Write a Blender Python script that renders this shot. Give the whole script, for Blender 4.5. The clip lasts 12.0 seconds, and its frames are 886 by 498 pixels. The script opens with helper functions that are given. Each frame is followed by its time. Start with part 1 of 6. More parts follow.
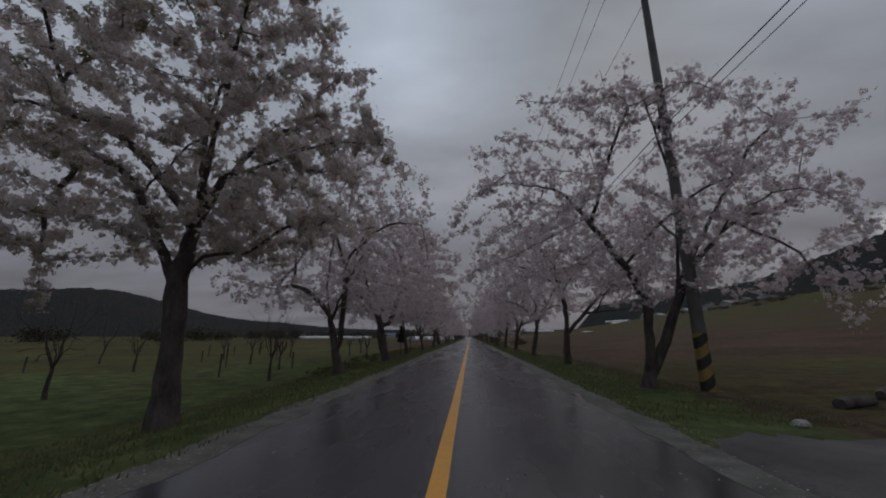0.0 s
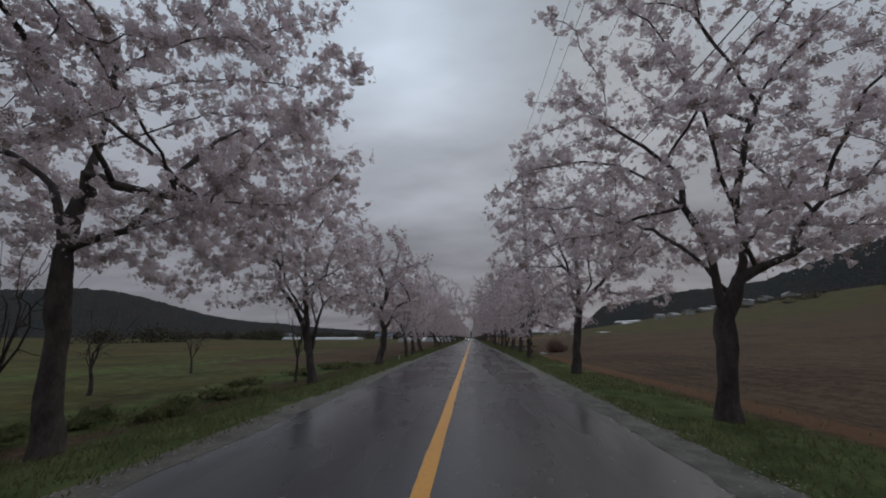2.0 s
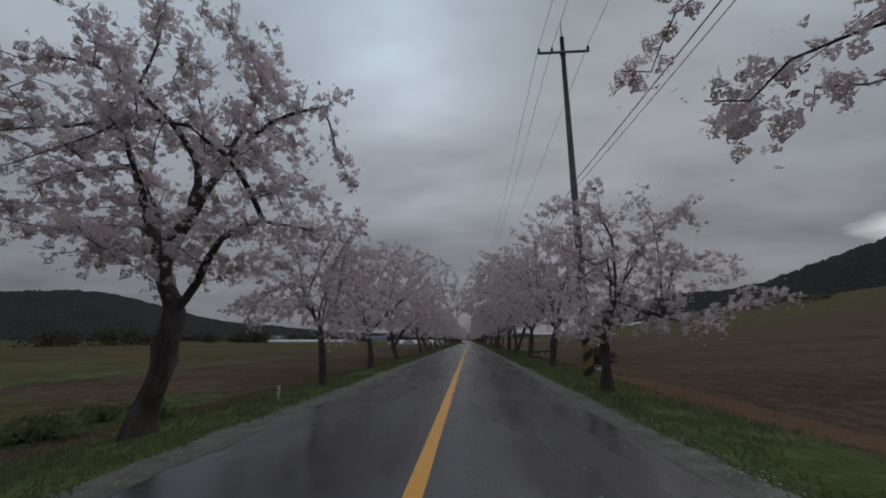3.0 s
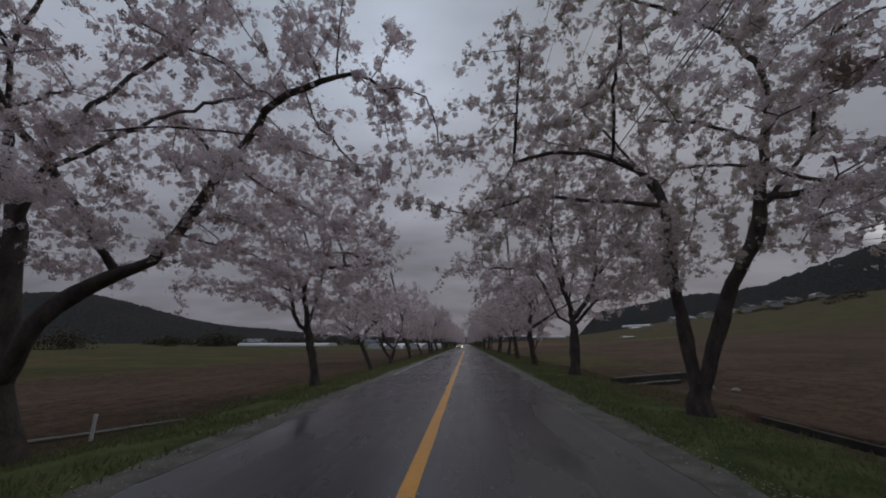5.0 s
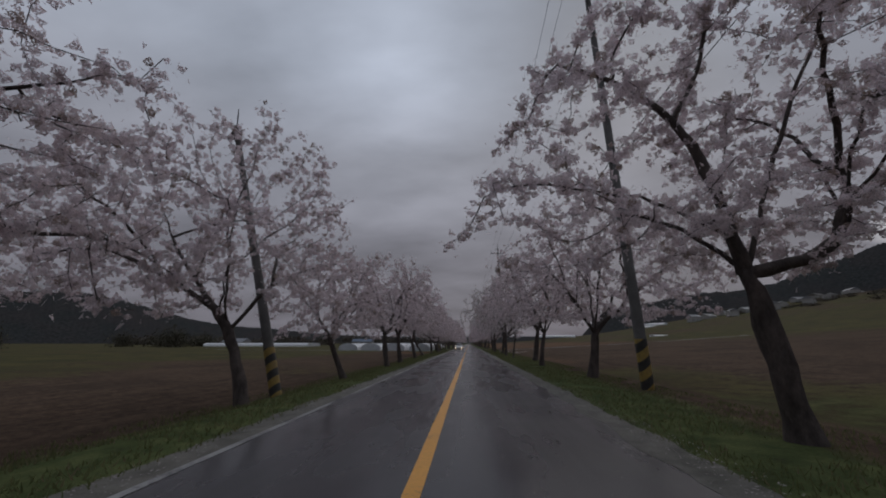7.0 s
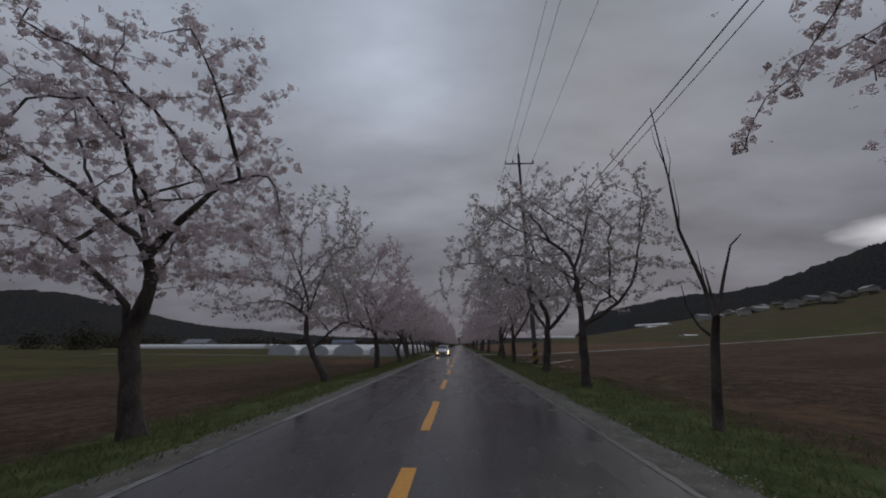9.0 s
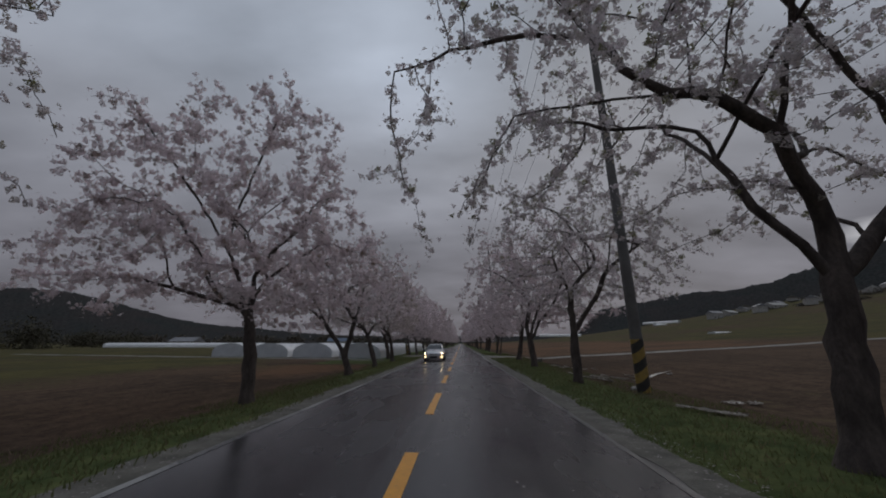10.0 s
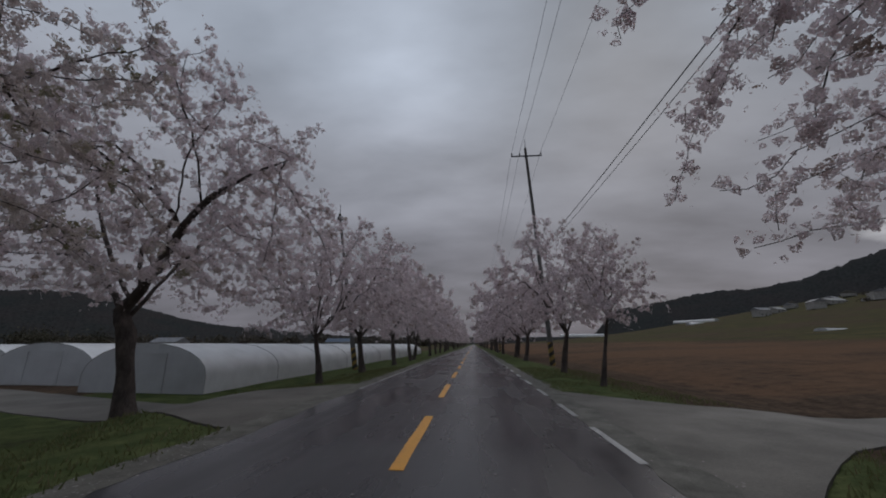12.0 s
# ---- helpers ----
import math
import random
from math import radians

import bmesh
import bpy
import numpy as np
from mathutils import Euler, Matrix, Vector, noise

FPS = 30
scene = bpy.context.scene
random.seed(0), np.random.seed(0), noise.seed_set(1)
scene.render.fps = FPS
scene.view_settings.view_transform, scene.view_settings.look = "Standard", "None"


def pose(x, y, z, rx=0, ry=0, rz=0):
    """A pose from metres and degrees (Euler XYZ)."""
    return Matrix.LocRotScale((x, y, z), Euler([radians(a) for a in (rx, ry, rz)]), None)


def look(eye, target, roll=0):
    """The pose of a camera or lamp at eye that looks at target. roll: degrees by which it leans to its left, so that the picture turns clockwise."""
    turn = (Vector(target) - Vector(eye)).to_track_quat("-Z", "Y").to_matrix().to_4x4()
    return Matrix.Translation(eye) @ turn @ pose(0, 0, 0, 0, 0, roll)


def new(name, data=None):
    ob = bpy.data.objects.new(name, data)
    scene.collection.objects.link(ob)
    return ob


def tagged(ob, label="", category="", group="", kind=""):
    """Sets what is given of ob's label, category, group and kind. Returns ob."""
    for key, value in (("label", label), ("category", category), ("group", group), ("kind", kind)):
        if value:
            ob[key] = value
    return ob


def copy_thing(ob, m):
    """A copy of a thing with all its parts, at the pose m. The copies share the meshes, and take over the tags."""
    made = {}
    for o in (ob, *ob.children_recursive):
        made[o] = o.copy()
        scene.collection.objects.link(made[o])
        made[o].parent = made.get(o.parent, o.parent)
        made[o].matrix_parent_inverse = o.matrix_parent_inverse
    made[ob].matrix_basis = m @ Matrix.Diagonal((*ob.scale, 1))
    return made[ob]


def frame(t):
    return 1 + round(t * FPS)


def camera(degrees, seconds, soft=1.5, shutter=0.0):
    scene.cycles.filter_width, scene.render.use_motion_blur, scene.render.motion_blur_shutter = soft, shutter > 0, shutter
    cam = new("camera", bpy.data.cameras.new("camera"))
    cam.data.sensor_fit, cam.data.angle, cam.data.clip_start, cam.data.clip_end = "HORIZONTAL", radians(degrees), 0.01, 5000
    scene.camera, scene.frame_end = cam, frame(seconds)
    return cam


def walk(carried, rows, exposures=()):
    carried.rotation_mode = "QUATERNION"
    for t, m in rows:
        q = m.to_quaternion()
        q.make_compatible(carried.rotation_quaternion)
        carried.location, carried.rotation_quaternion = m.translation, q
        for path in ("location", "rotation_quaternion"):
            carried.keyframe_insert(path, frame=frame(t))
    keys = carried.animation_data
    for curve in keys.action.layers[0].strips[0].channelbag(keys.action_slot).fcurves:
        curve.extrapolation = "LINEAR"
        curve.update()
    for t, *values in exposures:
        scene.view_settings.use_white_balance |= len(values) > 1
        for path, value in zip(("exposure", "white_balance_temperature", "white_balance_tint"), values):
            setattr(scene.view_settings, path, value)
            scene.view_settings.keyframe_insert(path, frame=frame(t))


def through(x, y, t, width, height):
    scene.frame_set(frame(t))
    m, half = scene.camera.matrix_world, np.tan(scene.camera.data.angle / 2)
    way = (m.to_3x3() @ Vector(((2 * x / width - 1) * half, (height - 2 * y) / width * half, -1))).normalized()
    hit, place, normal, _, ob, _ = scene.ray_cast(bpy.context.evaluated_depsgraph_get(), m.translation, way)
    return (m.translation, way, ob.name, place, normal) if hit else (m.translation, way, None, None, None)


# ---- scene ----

# ---- camera: a car drives along a straight road, +y; the yellow line is x = 0 ----
FOV = 99.8
EYE_H = 1.5
cam = camera(FOV, 12.0, soft=1.9)

# seconds, way along the road, metres right of the yellow line, tilt up, turn to the left (degrees)
RIDE = [
    (0.0, -0.00, 0.35, 13.18, 4.01),
    (0.5, 8.47, 0.40, 13.16, 4.00),
    (1.0, 16.92, 0.45, 13.16, 3.84),
    (1.5, 25.39, 0.50, 13.20, 4.05),
    (2.0, 33.84, 0.53, 13.35, 4.29),
    (2.5, 42.30, 0.56, 13.45, 3.76),
    (3.0, 50.79, 0.58, 13.70, 3.91),
    (3.5, 59.30, 0.59, 13.82, 3.83),
    (4.0, 67.84, 0.61, 13.94, 3.74),
    (4.5, 76.40, 0.63, 14.06, 3.66),
    (5.0, 84.98, 0.64, 14.19, 3.58),
    (5.5, 93.58, 0.66, 14.20, 3.75),
    (6.0, 102.28, 0.63, 14.17, 3.70),
    (6.5, 111.07, 0.60, 14.19, 3.55),
    (7.0, 119.98, 0.61, 14.19, 3.84),
    (7.5, 128.91, 0.62, 14.24, 3.51),
    (8.0, 137.85, 0.63, 14.29, 3.19),
    (8.5, 146.82, 0.64, 14.34, 2.86),
    (9.0, 155.81, 0.65, 14.39, 2.54),
    (9.5, 164.83, 0.66, 14.36, 2.36),
    (10.0, 173.87, 0.71, 14.17, 2.71),
    (10.5, 182.93, 0.75, 14.17, 2.90),
    (11.0, 192.00, 0.83, 14.39, 3.27),
    (11.5, 201.05, 0.90, 14.21, 3.83),
    (12.0, 210.07, 0.98, 14.30, 4.56),
]
# seconds, stops, white balance
EXPOSURES = [(0.0, -0.30, 6500, 11), (0.3, -0.04, 6500, 10), (0.6, 0.08, 6500, 10), (2.0, 0.17, 6500, 9), (2.5, 0.08, 6500, 8), (3.0, -0.01, 6500, 7), (5.0, -0.14, 6500, 13), (5.5, 0.06, 6500, 10), (6.0, 0.05, 6500, 9), (6.5, -0.12, 6500, 9),
             (7.0, -0.24, 6500, 14), (9.0, -0.3, 6500, 13), (9.5, -0.34, 6500, 12), (10.0, -0.28, 6500, 12), (10.5, -0.23, 6550, 13), (11.0, -0.24, 6600, 14), (12.0, -0.2, 6500, 12)]
walk(cam, [(t, pose(x, y, EYE_H, 90 + tilt, 0, turn)) for t, y, x, tilt, turn in RIDE], EXPOSURES)

# ---- light: a heavy overcast sky, with a faint wide sun behind it ----
SUN_EL, SUN_AZ = 38.0, 25.0
world = bpy.data.worlds.new("overcast_sky")
scene.world = world
world.use_nodes = True
wn, wl = world.node_tree.nodes, world.node_tree.links
wn.clear()
w_out, w_bg = wn.new("ShaderNodeOutputWorld"), wn.new("ShaderNodeBackground")
w_sky = wn.new("ShaderNodeTexSky")
w_sky.sky_type, w_sky.sun_disc = "NISHITA", False
w_sky.sun_elevation, w_sky.sun_rotation = radians(SUN_EL), radians(SUN_AZ)
w_sky.air_density, w_sky.dust_density = 1.5, 3.0
w_co, w_sep = wn.new("ShaderNodeTexCoord"), wn.new("ShaderNodeSeparateXYZ")
wl.new(w_co.outputs["Generated"], w_sep.inputs[0])
# cloud deck: darker towards the horizon, as under a real overcast
w_ramp = wn.new("ShaderNodeValToRGB")
w_ramp.color_ramp.elements[0].position, w_ramp.color_ramp.elements[0].color = 0.0, (0.205, 0.203, 0.235, 1)
w_ramp.color_ramp.elements[1].position, w_ramp.color_ramp.elements[1].color = 1.0, (0.58, 0.67, 0.79, 1)
for spot, tone in ((0.22, (0.255, 0.26, 0.298, 1)), (0.45, (0.36, 0.385, 0.44, 1)), (0.62, (0.47, 0.53, 0.62, 1))):
    w_ramp.color_ramp.elements.new(spot).color = tone
wl.new(w_sep.outputs["Z"], w_ramp.inputs[0])
# a cloud sheet overhead: directions are flattened on a plane, so that the banks narrow to the horizon
w_add = wn.new("ShaderNodeMath")
w_add.operation, w_add.inputs[1].default_value = "ADD", 0.22
wl.new(w_sep.outputs["Z"], w_add.inputs[0])
w_div = wn.new("ShaderNodeVectorMath")
w_div.operation = "DIVIDE"
w_com = wn.new("ShaderNodeCombineXYZ")
for k in range(3):
    wl.new(w_add.outputs[0], w_com.inputs[k])
wl.new(w_co.outputs["Generated"], w_div.inputs[0])
wl.new(w_com.outputs[0], w_div.inputs[1])
w_map = wn.new("ShaderNodeMapping")
w_map.inputs["Scale"].default_value = (0.9, 1.5, 0.0)
w_map.inputs["Location"].default_value = (3.3, 1.2, 0.0)
wl.new(w_div.outputs[0], w_map.inputs[0])
w_noise = wn.new("ShaderNodeTexNoise")
w_noise.inputs["Scale"].default_value, w_noise.inputs["Detail"].default_value = 1.5, 5.0
w_noise.inputs["Roughness"].default_value = 0.5
wl.new(w_map.outputs[0], w_noise.inputs["Vector"])
w_mr = wn.new("ShaderNodeMapRange")
w_mr.inputs["From Min"].default_value, w_mr.inputs["From Max"].default_value = 0.3, 0.7
w_mr.inputs["To Min"].default_value, w_mr.inputs["To Max"].default_value = 0.72, 1.22
wl.new(w_noise.outputs["Fac"], w_mr.inputs["Value"])
w_mul = wn.new("ShaderNodeMix")
w_mul.data_type, w_mul.blend_type = "RGBA", "MULTIPLY"
w_mul.inputs["Factor"].default_value = 1.0
wl.new(w_ramp.outputs[0], w_mul.inputs["A"])
wl.new(w_mr.outputs[0], w_mul.inputs["B"])
w_skyk = wn.new("ShaderNodeMix")
w_skyk.data_type, w_skyk.blend_type = "RGBA", "ADD"
w_skyk.inputs["Factor"].default_value = 0.003
wl.new(w_mul.outputs["Result"], w_skyk.inputs["A"])
wl.new(w_sky.outputs[0], w_skyk.inputs["B"])
# a bright break between clouds and hill
w_dot = wn.new("ShaderNodeVectorMath")
w_dot.operation = "DISTANCE"
w_sq = wn.new("ShaderNodeMapping")
w_sq.inputs["Scale"].default_value = (1.0, 1.0, 3.2)
wl.new(w_co.outputs["Generated"], w_sq.inputs[0])
wl.new(w_sq.outputs[0], w_dot.inputs[0])
w_dot.inputs[1].default_value = (math.sin(radians(52)) * 0.98, math.cos(radians(52)) * 0.98, math.sin(radians(11.0)) * 3.2)
w_n2 = wn.new("ShaderNodeTexNoise")
w_n2.inputs["Scale"].default_value, w_n2.inputs["Detail"].default_value = 7.0, 4.0
wl.new(w_sq.outputs[0], w_n2.inputs["Vector"])
w_j = wn.new("ShaderNodeMath")
w_j.operation = "MULTIPLY_ADD"
w_j.inputs[1].default_value = 0.16
wl.new(w_n2.outputs["Fac"], w_j.inputs[0])
wl.new(w_dot.outputs["Value"], w_j.inputs[2])
w_gap = wn.new("ShaderNodeMapRange")
w_gap.inputs["From Min"].default_value, w_gap.inputs["From Max"].default_value = 0.205, 0.11
wl.new(w_j.outputs[0], w_gap.inputs["Value"])
w_brk = wn.new("ShaderNodeMix")
w_brk.data_type = "RGBA"
w_brk.inputs["B"].default_value = (0.95, 0.97, 1.0, 1)
wl.new(w_gap.outputs[0], w_brk.inputs["Factor"])
# thinner cloud ahead, high over the road
w_far = wn.new("ShaderNodeVectorMath")
w_far.operation = "DISTANCE"
wl.new(w_co.outputs["Generated"], w_far.inputs[0])
w_far.inputs[1].default_value = (math.sin(radians(-10)) * math.cos(radians(33)), math.cos(radians(-10)) * math.cos(radians(33)), math.sin(radians(33)))
w_thin = wn.new("ShaderNodeMapRange")
w_thin.interpolation_type = "SMOOTHSTEP"
for key, val in (("From Min", 0.42), ("From Max", 0.0), ("To Min", 0.97), ("To Max", 1.24)):
    w_thin.inputs[key].default_value = val
wl.new(w_far.outputs["Value"], w_thin.inputs["Value"])
w_lit = wn.new("ShaderNodeMix")
w_lit.data_type, w_lit.blend_type = "RGBA", "MULTIPLY"
w_lit.inputs["Factor"].default_value = 1.0
w_east = wn.new("ShaderNodeVectorMath")
w_east.operation = "DISTANCE"
wl.new(w_co.outputs["Generated"], w_east.inputs[0])
w_east.inputs[1].default_value = (math.sin(radians(22)) * math.cos(radians(38)), math.cos(radians(22)) * math.cos(radians(38)), math.sin(radians(38)))
w_heavy = wn.new("ShaderNodeMapRange")
w_heavy.interpolation_type = "SMOOTHSTEP"
for key, val in (("From Min", 0.5), ("From Max", 0.0), ("To Min", 1.0), ("To Max", 0.78)):
    w_heavy.inputs[key].default_value = val
wl.new(w_east.outputs["Value"], w_heavy.inputs["Value"])
w_both = wn.new("ShaderNodeMath")
w_both.operation = "MULTIPLY"
wl.new(w_thin.outputs[0], w_both.inputs[0])
wl.new(w_heavy.outputs[0], w_both.inputs[1])
wl.new(w_skyk.outputs["Result"], w_lit.inputs["A"])
wl.new(w_both.outputs[0], w_lit.inputs["B"])
wl.new(w_lit.outputs["Result"], w_brk.inputs["A"])
wl.new(w_brk.outputs["Result"], w_bg.inputs["Color"])
w_bg.inputs["Strength"].default_value = 0.85
wl.new(w_bg.outputs[0], w_out.inputs["Surface"])

sun = new("sun", bpy.data.lights.new("sun", "SUN"))
sun.data.energy, sun.data.angle, sun.data.color = 0.5, radians(40), (1.0, 0.96, 0.92)
az, el = radians(SUN_AZ), radians(SUN_EL)
sun.matrix_world = look((math.sin(az) * 50, math.cos(az) * 50, 50 * math.tan(el)), (0, 0, 0))

# ---- materials ----


def base_mat(name):
    m = bpy.data.materials.new(name)
    m.use_nodes = True
    n, l = m.node_tree.nodes, m.node_tree.links
    return m, n, l, n["Principled BSDF"]


def noise_node(n, l, co, scale, detail=4.0, rough=0.55, dist=0.0):
    t = n.new("ShaderNodeTexNoise")
    t.inputs["Scale"].default_value, t.inputs["Detail"].default_value = scale, detail
    t.inputs["Roughness"].default_value, t.inputs["Distortion"].default_value = rough, dist
    l.new(co, t.inputs["Vector"])
    return t.outputs["Fac"]


def remap(n, l, v, a, b, c=0.0, d=1.0):
    m = n.new("ShaderNodeMapRange")
    for key, val in (("From Min", a), ("From Max", b), ("To Min", c), ("To Max", d)):
        m.inputs[key].default_value = val
    l.new(v, m.inputs["Value"])
    return m.outputs[0]


def mix_rgb(n, l, fac, a, b, how="MIX"):
    m = n.new("ShaderNodeMix")
    m.data_type, m.blend_type = "RGBA", how
    for key, val in (("Factor", fac), ("A", a), ("B", b)):
        if isinstance(val, (int, float)):
            m.inputs[key].default_value = val
        elif isinstance(val, tuple):
            m.inputs[key].default_value = (*val[:3], 1)
        else:
            l.new(val, m.inputs[key])
    return m.outputs["Result"]


def bump_to(n, l, bsdf, height, strength, dist=0.02):
    b = n.new("ShaderNodeBump")
    b.inputs["Strength"].default_value, b.inputs["Distance"].default_value = strength, dist
    l.new(height, b.inputs["Height"])
    l.new(b.outputs[0], bsdf.inputs["Normal"])


def plain_mat(name, c1, c2, scale=3.0, rough=0.6, metal=0.0, bump=0.15, fine=40.0, spec=0.5, stretch=(1, 1, 1)):
    """Two tones in patches, a finer grain over them, and fine relief."""
    m, n, l, p = base_mat(name)
    co = n.new("ShaderNodeTexCoord").outputs["Object"]
    if stretch != (1, 1, 1):
        mp = n.new("ShaderNodeMapping")
        mp.inputs["Scale"].default_value = stretch
        l.new(co, mp.inputs[0])
        co = mp.outputs[0]
    big, small = noise_node(n, l, co, scale), noise_node(n, l, co, fine, 3.0)
    col = mix_rgb(n, l, remap(n, l, big, 0.35, 0.65), c1, c2)
    grain = remap(n, l, small, 0.3, 0.7, 0.8, 1.15)
    l.new(mix_rgb(n, l, 1.0, col, grain, "MULTIPLY"), p.inputs["Base Color"])
    l.new(remap(n, l, big, 0.3, 0.7, max(rough - 0.1, 0.02), min(rough + 0.1, 1.0)), p.inputs["Roughness"])
    p.inputs["Metallic"].default_value = metal
    p.inputs["Specular IOR Level"].default_value = spec
    if bump:
        bump_to(n, l, p, small, bump)
    return m


def asphalt_mat():
    """Dark wet asphalt: aggregate grain, damp film with smoother and rougher patches, lighter wheel tracks."""
    m, n, l, p = base_mat("wet_asphalt")
    co = n.new("ShaderNodeTexCoord").outputs["Object"]
    patch, grain = noise_node(n, l, co, 0.35, 5.0), noise_node(n, l, co, 90.0, 2.0)
    mp = n.new("ShaderNodeMapping")
    mp.inputs["Scale"].default_value = (1.6, 0.06, 1.0)
    l.new(co, mp.inputs[0])
    streak = noise_node(n, l, mp.outputs[0], 1.0, 4.0)
    col = mix_rgb(n, l, remap(n, l, patch, 0.3, 0.7), (0.027, 0.026, 0.028), (0.050, 0.048, 0.050))
    col = mix_rgb(n, l, remap(n, l, streak, 0.35, 0.75, 0.0, 0.5), col, (0.056, 0.053, 0.055))
    col = mix_rgb(n, l, 1.0, col, remap(n, l, grain, 0.3, 0.7, 0.7, 1.3), "MULTIPLY")
    l.new(col, p.inputs["Base Color"])
    wet = mix_rgb(n, l, 0.5, streak, patch)
    l.new(remap(n, l, wet, 0.38, 0.62, 0.16, 0.37), p.inputs["Roughness"])
    across = n.new("ShaderNodeSeparateXYZ")
    l.new(co, across.inputs[0])
    # specular level falls across the right-hand lane, to dim the sky's reflection there
    l.new(remap(n, l, across.outputs["X"], 0.3, 2.0, 0.36, 0.15), p.inputs["Specular IOR Level"])
    bump_to(n, l, p, grain, 0.05, 0.003)
    return m


def paint_mat(name, c, under=(0.045, 0.043, 0.046), worn=0.55):
    """Road paint, worn through to the asphalt in flakes."""
    m, n, l, p = base_mat(name)
    co = n.new("ShaderNodeTexCoord").outputs["Object"]
    a, b = noise_node(n, l, co, 14.0, 6.0, 0.7), noise_node(n, l, co, 0.8, 3.0)
    wear = mix_rgb(n, l, 0.5, a, b)
    col = mix_rgb(n, l, remap(n, l, wear, worn, worn + 0.12), c, under)
    col = mix_rgb(n, l, 1.0, col, remap(n, l, a, 0.3, 0.7, 0.82, 1.1), "MULTIPLY")
    l.new(col, p.inputs["Base Color"])
    p.inputs["Roughness"].default_value = 0.42
    bump_to(n, l, p, a, 0.1, 0.004)
    return m


def ground_mat():
    """Verge grass, tilled soil, dry grass and bare earth, blended by the zones of the ground sheet."""
    m, n, l, p = base_mat("field_ground")
    co = n.new("ShaderNodeTexCoord").outputs["Object"]
    at = n.new("ShaderNodeAttribute")
    at.attribute_name = "zone"
    sp = n.new("ShaderNodeSeparateColor")
    l.new(at.outputs["Color"], sp.inputs[0])
    patch = noise_node(n, l, co, 0.045, 5.0, 0.6)
    big, mid, fine = noise_node(n, l, co, 0.12, 4.0), noise_node(n, l, co, 1.3, 5.0, 0.65), noise_node(n, l, co, 14.0, 4.0, 0.7)

    def zone(ch):
        s = n.new("ShaderNodeMath")
        s.operation = "ADD"
        l.new(sp.outputs[ch], s.inputs[0])
        l.new(remap(n, l, mid, 0.25, 0.75, -0.3, 0.3), s.inputs[1])
        s2 = n.new("ShaderNodeMath")
        s2.operation = "ADD"
        l.new(s.outputs[0], s2.inputs[0])
        l.new(remap(n, l, patch, 0.3, 0.7, -0.4, 0.4), s2.inputs[1])
        return remap(n, l, s2.outputs[0], 0.3, 0.7)

    mp = n.new("ShaderNodeMapping")
    mp.inputs["Scale"].default_value = (1.0, 0.05, 1.0)
    l.new(co, mp.inputs[0])
    furrow = n.new("ShaderNodeTexWave")
    furrow.inputs["Scale"].default_value, furrow.inputs["Distortion"].default_value = 0.30, 9.0
    l.new(mp.outputs[0], furrow.inputs["Vector"])
    soil = mix_rgb(n, l, remap(n, l, big, 0.35, 0.65), (0.073, 0.051, 0.036), (0.104, 0.070, 0.048))
    soil = mix_rgb(n, l, remap(n, l, furrow.outputs["Fac"], 0.0, 1.0, 0.0, 0.3), soil, (0.040, 0.029, 0.023))
    grass = mix_rgb(n, l, remap(n, l, mid, 0.35, 0.65), (0.057, 0.078, 0.030), (0.095, 0.108, 0.044))
    clod = noise_node(n, l, co, 4.5, 5.0, 0.75)
    soil = mix_rgb(n, l, 1.0, soil, remap(n, l, clod, 0.3, 0.7, 0.55, 1.45), "MULTIPLY")
    dry = mix_rgb(n, l, remap(n, l, big, 0.4, 0.6), (0.086, 0.077, 0.033), (0.060, 0.055, 0.028))
    bare = mix_rgb(n, l, remap(n, l, mid, 0.35, 0.65), (0.160, 0.091, 0.053), (0.115, 0.069, 0.044))
    col = mix_rgb(n, l, zone("Green"), soil, dry)
    col = mix_rgb(n, l, zone("Red"), col, grass)
    col = mix_rgb(n, l, zone("Blue"), col, bare)
    col = mix_rgb(n, l, 1.0, col, remap(n, l, fine, 0.25, 0.75, 0.62, 1.35), "MULTIPLY")
    col = mix_rgb(n, l, 1.0, col, remap(n, l, mid, 0.25, 0.75, 0.72, 1.28), "MULTIPLY")
    l.new(col, p.inputs["Base Color"])
    p.inputs["Roughness"].default_value, p.inputs["Specular IOR Level"].default_value = 1.0, 0.03
    bump_to(n, l, p, fine, 0.5, 0.06)
    return m


